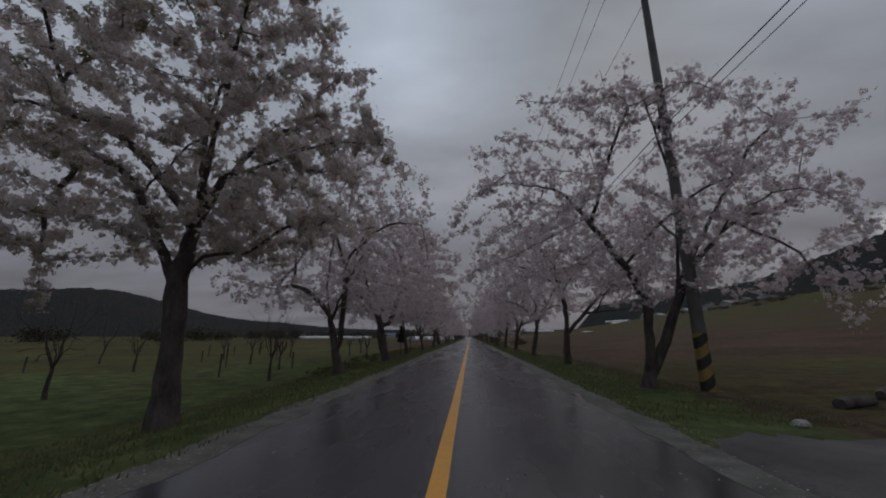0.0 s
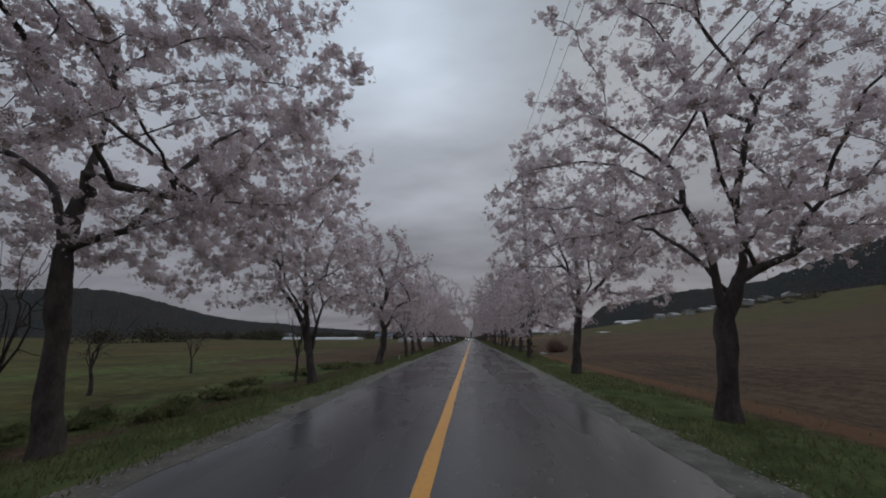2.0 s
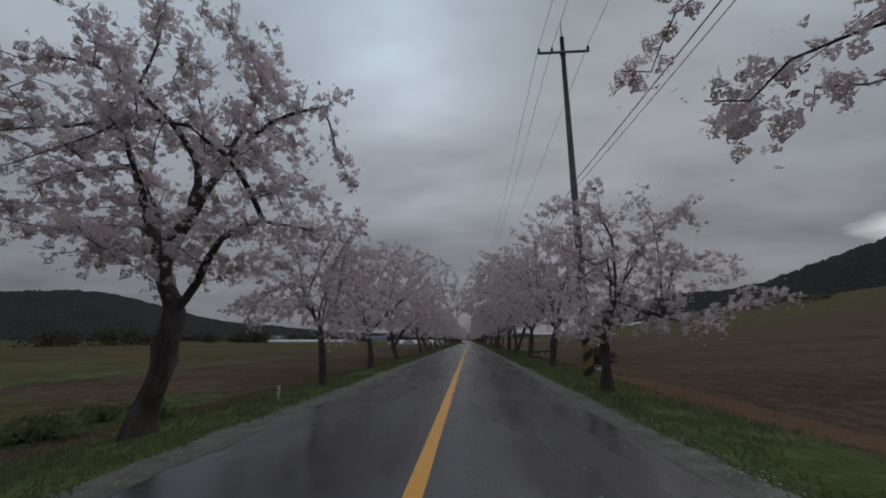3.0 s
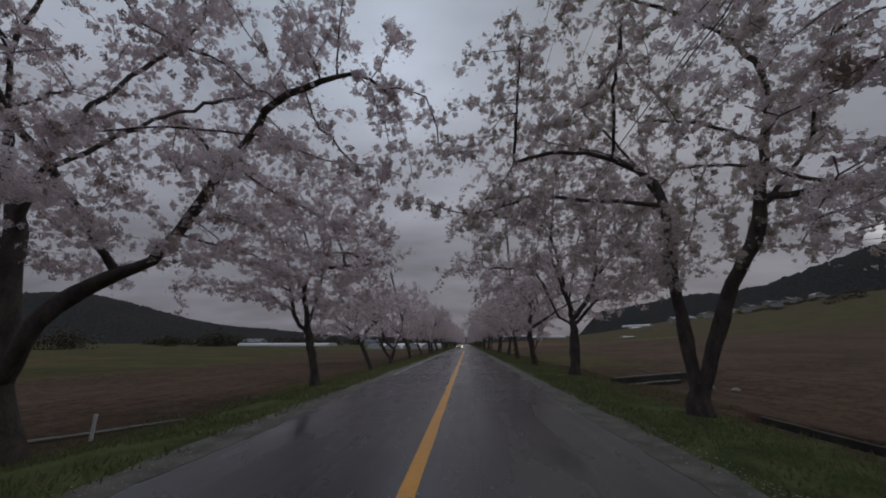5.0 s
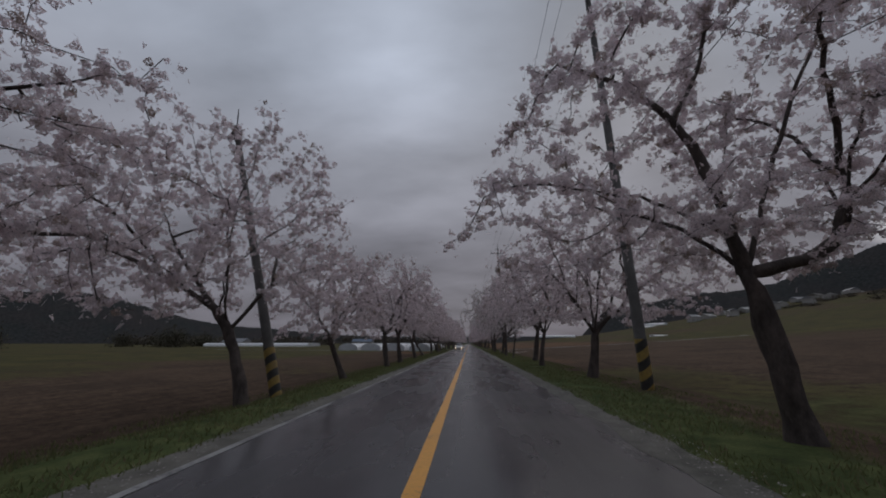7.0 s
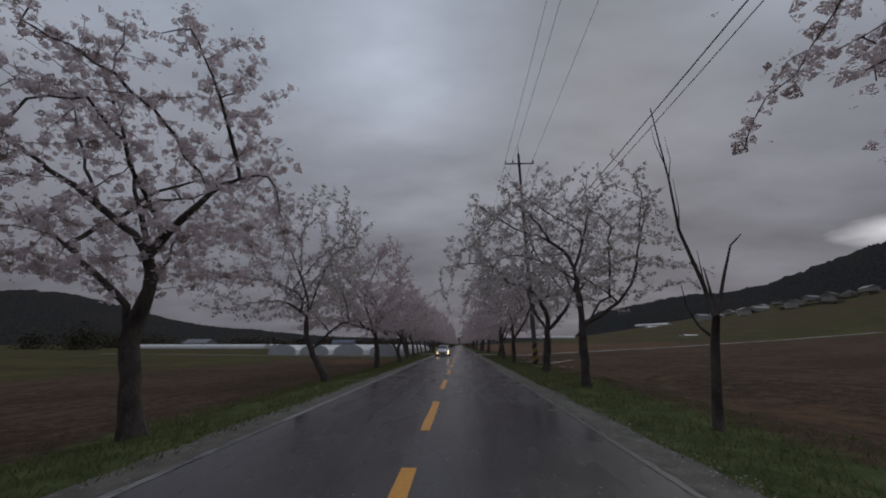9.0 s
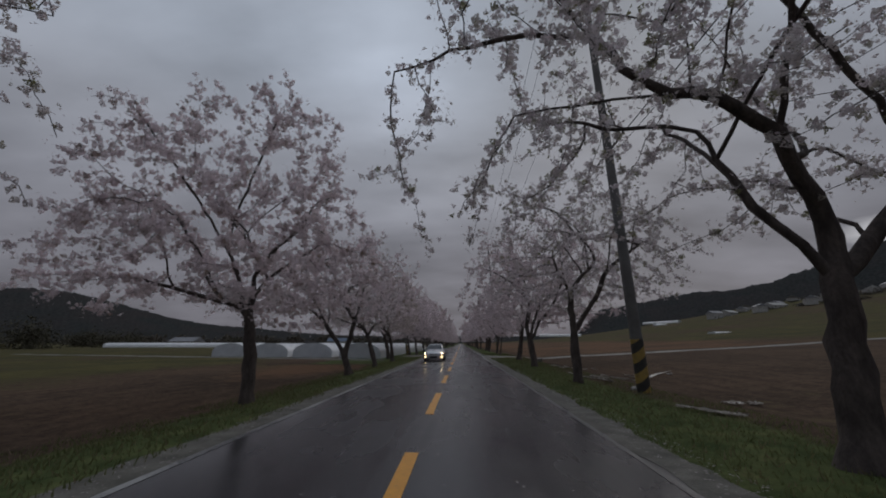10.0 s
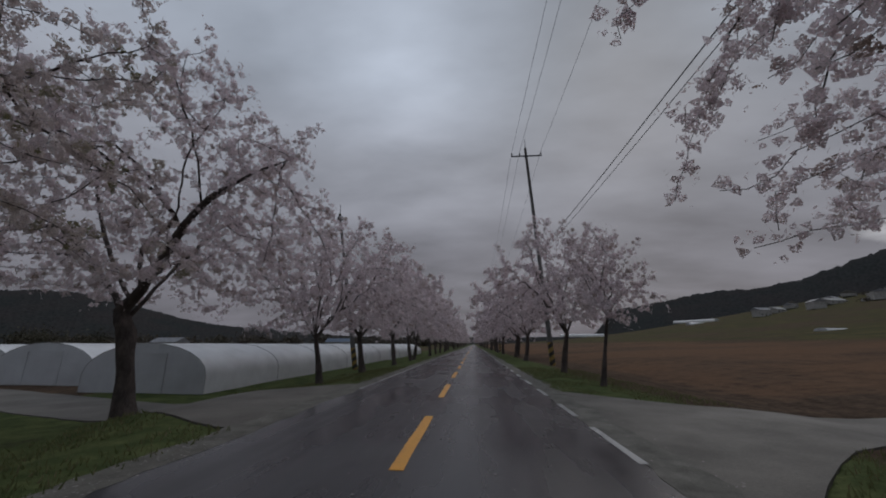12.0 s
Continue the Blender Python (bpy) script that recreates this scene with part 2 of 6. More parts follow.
def blossom_mat(name, c1, c2, c3, cut=33.0):
    """Thin petals that let some light through; every cluster a little different, its outline broken into single flowers."""
    m, n, l, p = base_mat(name)
    rnd = n.new("ShaderNodeNewGeometry").outputs["Random Per Island"]
    r = n.new("ShaderNodeValToRGB")
    r.color_ramp.elements[0].color, r.color_ramp.elements[1].color = (*c1, 1), (*c3, 1)
    r.color_ramp.elements[0].position, r.color_ramp.elements[1].position = 0.1, 0.97
    r.color_ramp.elements.new(0.82).color = (*c2, 1)
    l.new(rnd, r.inputs[0])
    col = r.outputs[0]
    gap = None
    if cut:
        co = n.new("ShaderNodeTexCoord").outputs["Object"]
        v = n.new("ShaderNodeTexVoronoi")
        v.inputs["Scale"].default_value = cut
        l.new(co, v.inputs["Vector"])
        gap = remap(n, l, v.outputs["Distance"], 0.49, 0.57)
        col = mix_rgb(n, l, 1.0, col, remap(n, l, v.outputs["Distance"], 0.0, 0.5, 1.08, 0.86), "MULTIPLY")
    tr = n.new("ShaderNodeBsdfTranslucent")
    l.new(col, p.inputs["Base Color"])
    l.new(col, tr.inputs["Color"])
    p.inputs["Roughness"].default_value, p.inputs["Specular IOR Level"].default_value = 0.8, 0.15
    mx = n.new("ShaderNodeMixShader")
    mx.inputs[0].default_value = 0.55
    l.new(p.outputs[0], mx.inputs[1])
    l.new(tr.outputs[0], mx.inputs[2])
    out = mx.outputs[0]
    if cut:
        hole, mh = n.new("ShaderNodeBsdfTransparent"), n.new("ShaderNodeMixShader")
        l.new(gap, mh.inputs[0])
        l.new(out, mh.inputs[1])
        l.new(hole.outputs[0], mh.inputs[2])
        out = mh.outputs[0]
    l.new(out, n["Material Output"].inputs["Surface"])
    return m


def film_mat(name, c, through=0.35):
    m, n, l, p = base_mat(name)
    co = n.new("ShaderNodeTexCoord").outputs["Object"]
    v = noise_node(n, l, co, 0.9, 4.0)
    col = mix_rgb(n, l, remap(n, l, v, 0.3, 0.7), c, tuple(x * 0.82 for x in c))
    l.new(col, p.inputs["Base Color"])
    p.inputs["Roughness"].default_value = 0.35
    tr = n.new("ShaderNodeBsdfTranslucent")
    l.new(col, tr.inputs["Color"])
    mx = n.new("ShaderNodeMixShader")
    mx.inputs[0].default_value = through
    l.new(p.outputs[0], mx.inputs[1])
    l.new(tr.outputs[0], mx.inputs[2])
    l.new(mx.outputs[0], n["Material Output"].inputs["Surface"])
    bump_to(n, l, p, v, 0.2, 0.05)
    return m


def lamp_mat(name, c, power):
    m, n, l, p = base_mat(name)
    p.inputs["Base Color"].default_value = (*c, 1)
    p.inputs["Emission Color"].default_value, p.inputs["Emission Strength"].default_value = (*c, 1), power
    return m


def stripe_mat():
    """Yellow and black reflective wrap in slanting bands."""
    m, n, l, p = base_mat("warning_wrap")
    co = n.new("ShaderNodeTexCoord").outputs["Object"]
    mp = n.new("ShaderNodeMapping")
    mp.inputs["Rotation"].default_value = (0, radians(38), 0)
    l.new(co, mp.inputs[0])
    w = n.new("ShaderNodeTexWave")
    w.bands_direction, w.wave_profile = "Z", "SIN"
    w.inputs["Scale"].default_value = 0.62
    l.new(mp.outputs[0], w.inputs["Vector"])
    dirt = noise_node(n, l, co, 5.0, 5.0)
    col = mix_rgb(n, l, remap(n, l, w.outputs["Fac"], 0.46, 0.54), (0.30, 0.20, 0.045), (0.020, 0.019, 0.018))
    col = mix_rgb(n, l, remap(n, l, dirt, 0.45, 0.8, 0.0, 0.6), col, (0.07, 0.06, 0.05))
    l.new(col, p.inputs["Base Color"])
    p.inputs["Roughness"].default_value = 0.5
    return m


def forest_mat():
    """A far wood seen as many crowns: dark gaps between them, brown and green stands in patches."""
    m, n, l, p = base_mat("far_forest")
    co = n.new("ShaderNodeTexCoord").outputs["Object"]
    crowns = noise_node(n, l, co, 0.11, 5.0, 0.7)
    stand = noise_node(n, l, co, 0.006, 4.0)
    col = mix_rgb(n, l, remap(n, l, stand, 0.38, 0.62), (0.046, 0.042, 0.041), (0.038, 0.040, 0.039))
    col = mix_rgb(n, l, 1.0, col, remap(n, l, crowns, 0.3, 0.7, 0.6, 1.4), "MULTIPLY")
    l.new(col, p.inputs["Base Color"])
    p.inputs["Roughness"].default_value, p.inputs["Specular IOR Level"].default_value = 1.0, 0.0
    return m


M_ROAD = asphalt_mat()
M_YELLOW = paint_mat("yellow_road_paint", (0.70, 0.31, 0.022), worn=0.57)
M_WHITE = paint_mat("white_road_paint", (0.36, 0.36, 0.35), worn=0.50)
M_EDGE = paint_mat("faded_white_edge_paint", (0.30, 0.30, 0.29), worn=0.46)
M_EDGE_OLD = paint_mat("nearly_worn_edge_paint", (0.115, 0.112, 0.108), worn=0.33)
M_GROUND = ground_mat()
M_SHOULDER = plain_mat("gravel_shoulder", (0.130, 0.121, 0.102), (0.072, 0.069, 0.055), 2.2, 0.85, bump=0.5, fine=30)
M_GRAVEL = plain_mat("trodden_gravel", (0.078, 0.069, 0.062), (0.050, 0.045, 0.040), 0.8, 0.8, bump=0.5, fine=22)
M_CONCRETE = plain_mat("old_concrete", (0.125, 0.113, 0.094), (0.088, 0.079, 0.066), 0.7, 0.75, bump=0.25, fine=25)
# the dark base colour carries the shade inside the ditch
M_DITCH = plain_mat("shade_dark_ditch_concrete", (0.052, 0.048, 0.038), (0.034, 0.034, 0.027), 1.2, 0.85, bump=0.4)
M_POLE = plain_mat("pole_concrete", (0.15, 0.145, 0.14), (0.10, 0.095, 0.09), 1.5, 0.8, bump=0.2)
M_STRIPE = stripe_mat()
M_STEEL = plain_mat("galvanised_steel", (0.10, 0.10, 0.105), (0.07, 0.07, 0.075), 5, 0.5, 0.7)
M_PORCELAIN = plain_mat("dark_porcelain", (0.05, 0.045, 0.05), (0.035, 0.03, 0.035), 6, 0.3)
M_WIRE = plain_mat("dark_cable", (0.035, 0.035, 0.038), (0.025, 0.025, 0.028), 6, 0.6, bump=0)
M_BARK = plain_mat("wet_cherry_bark", (0.056, 0.046, 0.042), (0.112, 0.092, 0.083), 5.0, 0.9, bump=1.0, spec=0.15, fine=26, stretch=(1, 1, 0.45))
M_BLOSSOM = blossom_mat("cherry_blossom", (0.92, 0.82, 0.84), (0.83, 0.715, 0.74), (0.40, 0.31, 0.27))
M_BLOSSOM_LATE = blossom_mat("cherry_blossom_going_over", (0.82, 0.74, 0.77), (0.68, 0.62, 0.60), (0.30, 0.29, 0.17))
M_BLOSSOM_LEAFY = blossom_mat("cherry_blossom_with_young_leaves", (0.80, 0.70, 0.69), (0.66, 0.565, 0.53), (0.27, 0.245, 0.14))
M_BLADE = blossom_mat("grass_blade", (0.105, 0.122, 0.052), (0.145, 0.148, 0.068), (0.20, 0.170, 0.105), cut=0)
M_PETAL = plain_mat("fallen_petals", (0.36, 0.31, 0.31), (0.22, 0.20, 0.19), 8, 0.7, bump=0)
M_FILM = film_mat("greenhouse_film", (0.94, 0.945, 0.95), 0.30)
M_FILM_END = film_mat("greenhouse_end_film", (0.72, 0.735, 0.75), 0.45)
M_TUBE = plain_mat("greenhouse_tube", (0.42, 0.42, 0.43), (0.34, 0.34, 0.34), 5, 0.45, 0.4)
M_FOREST = forest_mat()
M_SCRUB = plain_mat("bare_scrub", (0.085, 0.074, 0.060), (0.115, 0.098, 0.076), 0.3, 0.95, bump=0.3, fine=3.0, spec=0.1)
M_BUSH = plain_mat("dry_red_brown_leaves", (0.19, 0.115, 0.095), (0.13, 0.085, 0.070), 3.0, 0.95, bump=0.0, spec=0.1)
M_WOODS = plain_mat("dark_bare_wood", (0.082, 0.076, 0.052), (0.060, 0.054, 0.040), 0.2, 0.95, bump=0.3, fine=2.0, spec=0.1)
M_CONIFER = plain_mat("dark_conifer", (0.075, 0.068, 0.055), (0.10, 0.092, 0.072), 2.0, 0.9, bump=0.3, fine=14)
M_WALL = plain_mat("house_plaster", (0.38, 0.37, 0.35), (0.28, 0.27, 0.25), 0.6, 0.85)
M_ROOF = plain_mat("house_roof", (0.22, 0.22, 0.23), (0.15, 0.15, 0.16), 0.8, 0.6)
M_ROOF_BLUE = plain_mat("blue_sheet_roof", (0.07, 0.10, 0.15), (0.06, 0.085, 0.13), 0.8, 0.5)
M_DARKGLASS = plain_mat("dark_window", (0.02, 0.022, 0.025), (0.03, 0.032, 0.035), 2, 0.15, bump=0)
M_WOOD = plain_mat("weathered_post", (0.085, 0.070, 0.058), (0.055, 0.046, 0.040), 4, 0.85, bump=0.4, stretch=(1, 1, 0.2))
M_MARKER = plain_mat("white_plastic", (0.62, 0.62, 0.60), (0.5, 0.5, 0.48), 6, 0.5)
M_CARPAINT = plain_mat("silver_white_car_paint", (0.50, 0.50, 0.52), (0.47, 0.47, 0.49), 0.8, 0.28, 0.15, bump=0, fine=300)
M_CARGLASS = plain_mat("tinted_car_glass", (0.015, 0.017, 0.020), (0.02, 0.022, 0.026), 1.0, 0.06, bump=0)
M_BLACKTRIM = plain_mat("black_trim", (0.018, 0.018, 0.019), (0.026, 0.026, 0.027), 6, 0.5, bump=0.05)
M_TYRE = plain_mat("tyre_rubber", (0.016, 0.016, 0.016), (0.024, 0.023, 0.022), 8, 0.75)
M_RIM = plain_mat("alloy_rim", (0.42, 0.42, 0.43), (0.34, 0.34, 0.35), 6, 0.3, 0.9, bump=0)
M_CHROME = plain_mat("chrome", (0.6, 0.6, 0.6), (0.55, 0.55, 0.55), 6, 0.12, 1.0, bump=0)
M_LENS = plain_mat("headlamp_lens", (0.16, 0.16, 0.17), (0.12, 0.12, 0.13), 9, 0.08, 0.3, bump=0)
M_LAMP = lamp_mat("lit_headlamp", (1.0, 0.78, 0.45), 16.0)
M_FOG = lamp_mat("lit_fog_lamp", (1.0, 0.74, 0.38), 7.0)
M_INDICATOR = lamp_mat("amber_indicator", (1.0, 0.42, 0.08), 2.0)
M_PLATE = plain_mat("number_plate", (0.55, 0.56, 0.55), (0.5, 0.5, 0.5), 6, 0.4, bump=0)
M_STONE = plain_mat("pale_stone", (0.34, 0.33, 0.31), (0.25, 0.24, 0.22), 5, 0.85, bump=0.4)
M_TWIG = plain_mat("dry_twigs", (0.030, 0.026, 0.022), (0.045, 0.038, 0.032), 9, 0.9)
M_MULCH = film_mat("torn_mulch_film", (0.34, 0.305, 0.26), 0.10)

# ---- helpers for meshes ----


def mesh_np(name, verts, faces, mat, smooth=False):
    me = bpy.data.meshes.new(name)
    me.from_pydata([tuple(v) for v in verts], [], [tuple(f) for f in faces])
    me.materials.append(mat)
    if smooth:
        me.polygons.foreach_set("use_smooth", [True] * len(me.polygons))
    me.update()
    return me


def quads_mesh(name, verts, n_side, mat):
    """A mesh of separate polygons of n_side corners each, from one array of points."""
    me = bpy.data.meshes.new(name)
    n = len(verts) // n_side
    me.vertices.add(len(verts))
    me.vertices.foreach_set("co", np.asarray(verts, np.float32).ravel())
    me.loops.add(n * n_side)
    me.loops.foreach_set("vertex_index", np.arange(n * n_side, dtype=np.int32))
    me.polygons.add(n)
    me.polygons.foreach_set("loop_start", np.arange(0, n * n_side, n_side, dtype=np.int32))
    me.materials.append(mat)
    me.update(calc_edges=True)
    return me


def part(name, bm, material, parent=None, label=""):
    me = bpy.data.meshes.new(name)
    bm.to_mesh(me)
    bm.free()
    me.materials.append(material)
    ob = new(name, me)
    ob.parent = parent
    if label:
        tagged(ob, label)
    return ob


def mesh_part(name, me, parent=None, label=""):
    ob = new(name, me)
    ob.parent = parent
    if label:
        tagged(ob, label)
    return ob


def empty(name, m):
    ob = new(name)
    ob.empty_display_size = 0.2
    ob.matrix_world = m
    return ob


def add_box(bm, cx, cy, cz, sx, sy, sz, bevel=0.0, rot=None):
    m = Matrix.Translation((cx, cy, cz)) @ (rot or Matrix()) @ Matrix.Diagonal((sx, sy, sz, 1))
    made = bmesh.ops.create_cube(bm, size=1.0, matrix=m)
    if bevel:
        es = list({e for v in made["verts"] for e in v.link_edges})
        bmesh.ops.bevel(bm, geom=es, offset=bevel, segments=2, profile=0.6, affect="EDGES")
    return bm


def box_bm(*a, **k):
    return add_box(bmesh.new(), *a, **k)


def tube_bm(bm, pts, radii, sides=8, cap=True):
    """A round tube through the points, with a radius at each."""
    rings = []
    pts = [Vector(p) for p in pts]
    for i, p in enumerate(pts):
        d = (pts[min(i + 1, len(pts) - 1)] - pts[max(i - 1, 0)]).normalized()
        side = d.cross(Vector((0, 1, 0)) if abs(d.y) < 0.9 else Vector((1, 0, 0))).normalized()
        up = side.cross(d)
        rings.append([bm.verts.new(p + (side * math.cos(a) + up * math.sin(a)) * radii[i])
                      for a in [2 * math.pi * k / sides for k in range(sides)]])
    for a, b in zip(rings, rings[1:]):
        for k in range(sides):
            f = bm.faces.new((a[k], a[(k + 1) % sides], b[(k + 1) % sides], b[k]))
            f.smooth = True
    if cap:
        bm.faces.new(rings[0])
        bm.faces.new(rings[-1][::-1])
    return bm


def smoothstep(a, b, v):
    u = np.clip((v - a) / (b - a), 0, 1)
    return u * u * (3 - 2 * u)


# ---- ground: one sheet to the horizon ----
ROAD_L, ROAD_R = -3.2, 3.34


def bumps(x, y):
    return (np.sin(x * 0.31 + y * 0.17) + np.sin(x * 0.13 - y * 0.29 + 1.3) + 0.6 * np.sin(x * 0.9 + y * 0.7)) / 2.6


def terrain(x, y):
    """Height of the ground: low fields on the left, a long rise on the right."""
    x, y = np.asarray(x, float), np.asarray(y, float)
    left = -0.55 * smoothstep(3.7, 7.6, -x) + 0.8 * smoothstep(150, 900, -x)
    rise = np.clip(x - 13, 0, 380)
    right = -0.15 * smoothstep(7.0, 9.0, x) * (1 - smoothstep(9.5, 14, x)) + 0.045 * rise + 0.00024 * rise ** 2
    verge = 0.05 * smoothstep(4.4, 5.2, np.abs(x)) - 0.10 * smoothstep(4.3, 5.8, x) * (1 - smoothstep(9.5, 14, x)) + 0.05 * bumps(x, y) * smoothstep(4.3, 5.5, np.abs(x))
    swell = 0.5 * bumps(x * 0.06, y * 0.05) * smoothstep(20, 120, np.abs(x))
    ditch = -0.45 * np.exp(-((y - 103.75 - 0.70 * (x - 10)) / 0.55) ** 4) * smoothstep(6.7, 7.3, x) * (1 - smoothstep(13, 15, x))
    ditch = ditch - 0.45 * smoothstep(6.45, 6.65, x) * smoothstep(7.25, 7.1, x) * smoothstep(83, 84.5, y) * smoothstep(95.0, 94.3, y)
    bed = -0.09 * (1 - smoothstep(3.25, 3.65, np.abs(x - 0.15)))
    far = 1 - smoothstep(500, 1500, np.abs(y - 100))
    lane = farm_lane(x, y)
    z = left + right * far + verge + swell + ditch + bed
    level = farm_lane(x, y, 3.0) * smoothstep(9.5, 6.0, np.abs(x))
    return z * (1 - level) - 0.06 * lane


def lane_line(x):
    """Where the concrete farm lane crosses: its y for an x."""
    x = np.asarray(x, float)
    return np.where(x > 0, 218.6 + 0.0018 * np.clip(x - 4, 0, 90) ** 2, 220.6 + 0.30 * np.clip(-x - 6, 0, 80))


def lane_half(x, before):
    """Half of the lane's width, flared where it meets the road; less on the left, before the lane."""
    return 1.5 + np.where((np.asarray(x) < 0) & before, 1.9, 3.3) * np.exp(-((np.abs(x) - 3.2) / 2.5) ** 2)


def farm_lane(x, y, soft=0.1):
    w = lane_half(x, y < lane_line(x)) + 0.1
    return 1 - smoothstep(w - 0.15, w + soft, np.abs(y - lane_line(x)))


def axis_steps(near, step, reach, grow):
    a = list(np.arange(-near, near + 1e-6, step))
    d, p = step, near
    while p < reach:
        d *= grow
        p += d
        a += [p]
        a = [-p] + a
    return np.array(sorted(a))


gx = np.unique(np.round(np.r_[axis_steps(13.0, 0.4, 4200, 1.16), np.arange(6.25, 7.45, 0.1)], 3))
gy = np.unique(np.round(np.r_[axis_steps(135.0, 0.9, 4200, 1.22) + 112.0, np.arange(100, 108.5, 0.27), np.arange(211, 231, 0.23)], 3))
GX, GY = np.meshgrid(gx, gy)
GZ = terrain(GX, GY)
nx, ny = len(gx), len(gy)
ground_v = np.stack([GX, GY, GZ], -1).reshape(-1, 3)
ii = np.arange(nx * ny).reshape(ny, nx)
ground_f = np.stack([ii[:-1, :-1], ii[:-1, 1:], ii[1:, 1:], ii[1:, :-1]], -1).reshape(-1, 4)
ground_me = mesh_np("ground", ground_v, ground_f.tolist(), M_GROUND, True)
X, Y = ground_v[:, 0], ground_v[:, 1]
grass_z = np.where(X > 0, smoothstep(7.2, 5.3, X), smoothstep(8.0, 5.9, -X)) + 0.35 * smoothstep(40, 15, np.abs(X)) * smoothstep(40, 0, Y)
grass_z += 0.3 * smoothstep(-9, -11, X) * smoothstep(-26, -16, X) * smoothstep(40, 30, Y)
grass_z += 0.2 * smoothstep(7, 9, X) * smoothstep(15, 11, X) * smoothstep(112, 118, Y) * smoothstep(140, 130, Y)
dry_z = smoothstep(-9, -12, X) * (smoothstep(66, 54, Y) * 0.95 + 0.8 * smoothstep(-17, -30, X) + 0.25 * bumps(X * 0.4, Y * 0.3))
grass_z += 0.42 * smoothstep(-9, -12, X) * smoothstep(100, 70, Y) * (0.6 + 0.6 * bumps(X * 0.5, Y * 0.4))
dry_z += smoothstep(38, 70, X) * (0.42 + 0.4 * bumps(X * 0.12, Y * 0.1)) + 0.55 * smoothstep(7, 9, X) * smoothstep(17, 12, X) * smoothstep(106, 114, Y) * smoothstep(152, 144, Y) + 0.5 * smoothstep(14, 40, X) * smoothstep(215, 224, Y) * 0.5
bare_z = np.exp(-((X - 7.0 - 0.15 * bumps(X, Y * 2)) / 0.62) ** 2) * smoothstep(30, 40, Y) * smoothstep(74, 66, Y) * 1.25
bare_z += np.exp(-((X - 9.6) / 1.6) ** 2) * smoothstep(152, 157, Y) * smoothstep(172, 166, Y) * 0.4
bare_z += 0.62 * smoothstep(8, 11, X) * smoothstep(60, 40, X) * smoothstep(221, 225, Y)
bare_z += np.exp(-((X + 11.0) / 4.0) ** 2) * smoothstep(190, 195, Y) * smoothstep(213, 208, Y) * 0.6
bare_z += 0.62 * smoothstep(-34, -42, X) * smoothstep(-110, -80, X) * smoothstep(30, 60, Y) * smoothstep(150, 120, Y) * (0.7 + 0.5 * bumps(X * 0.15, Y * 0.1))
grass_z += 0.6 * np.exp(-((X + 21.5 + 0.5 * bumps(X, Y * 0.3)) / 1.4) ** 2) * smoothstep(45, 55, Y) * smoothstep(110, 95, Y)
grass_z += 0.95 * smoothstep(-16, -13, X) * smoothstep(-3, -4, X) * smoothstep(210, 213, Y)
dry_z += 0.6 * smoothstep(7, 10, X) * smoothstep(60, 30, X) * smoothstep(32, 18, Y)
grass_z += 0.75 * smoothstep(-7.4, -8.2, X) * smoothstep(-11.5, -9.8, X) * smoothstep(74, 62, Y)
zone = np.stack([np.clip(grass_z, 0, 1), np.clip(dry_z, 0, 1), np.clip(bare_z, 0, 1), np.ones_like(X)], -1)
ground_me.color_attributes.new("zone", "FLOAT_COLOR", "POINT").data.foreach_set("color", zone.astype(np.float32).ravel())
ground = tagged(new("ground", ground_me), "tilled brown fields with dark green grass verges", "ground", kind="structure")

# ---- road, its shoulders and markings ----


def strip_mesh(x0, x1, z0, z1, ys, wob=0.0, thick=0.25):
    """A slab along the road between two edges, which may wander a little."""
    bm = bmesh.new()
    rows = []
    for y in ys:
        a = x0 + wob * (noise.noise(Vector((y * 0.7, x0, 3.1))) + 0.7 * noise.noise(Vector((y * 3.3, x0, 1.1))))
        b = x1 + wob * (noise.noise(Vector((y * 0.7, x1, 7.7))) + 0.7 * noise.noise(Vector((y * 3.3, x1, 5.7))))
        rows.append([bm.verts.new(q) for q in ((a, y, z0), (b, y, z1), (b, y, z1 - thick), (a, y, z0 - thick))])
    for p, q in zip(rows, rows[1:]):
        for k in range(4):
            bm.faces.new((p[k], p[(k + 1) % 4], q[(k + 1) % 4], q[k]))
    bm.faces.new(rows[0][::-1])
    bm.faces.new(rows[-1])
    bmesh.ops.recalc_face_normals(bm, faces=bm.faces[:])
    return bm


road_ys = list(np.arange(-60, 330, 1.0)) + list(np.arange(330, 1500, 30.0))
road = part("road", strip_mesh(ROAD_L, ROAD_R, 0.0, 0.0, road_ys, 0.10), M_ROAD)
tagged(road, "wet dark asphalt country road between cherry trees", "road", kind="structure")
for inner, outer in ((-2.98, -3.62), (3.13, 3.72)):
    sh = part("shoulder", strip_mesh(min(inner, outer), max(inner, outer), 0.004, 0.004, list(np.arange(-60, 330, 0.3)), 0.15, 0.2), M_SHOULDER)
    tagged(sh, "narrow gravel shoulder strewn with petals beside asphalt", "shoulder", kind="structure")


def marking(name, mat, x0, x1, y0, y1, label, step=1.5):
    ys = list(np.arange(y0, y1, step)) + [y1]
    ob = part(name, strip_mesh(x0, x1, 0.006, 0.006, ys, 0.012, 0.004), mat)
    return tagged(ob, label, "road marking", kind="structure")


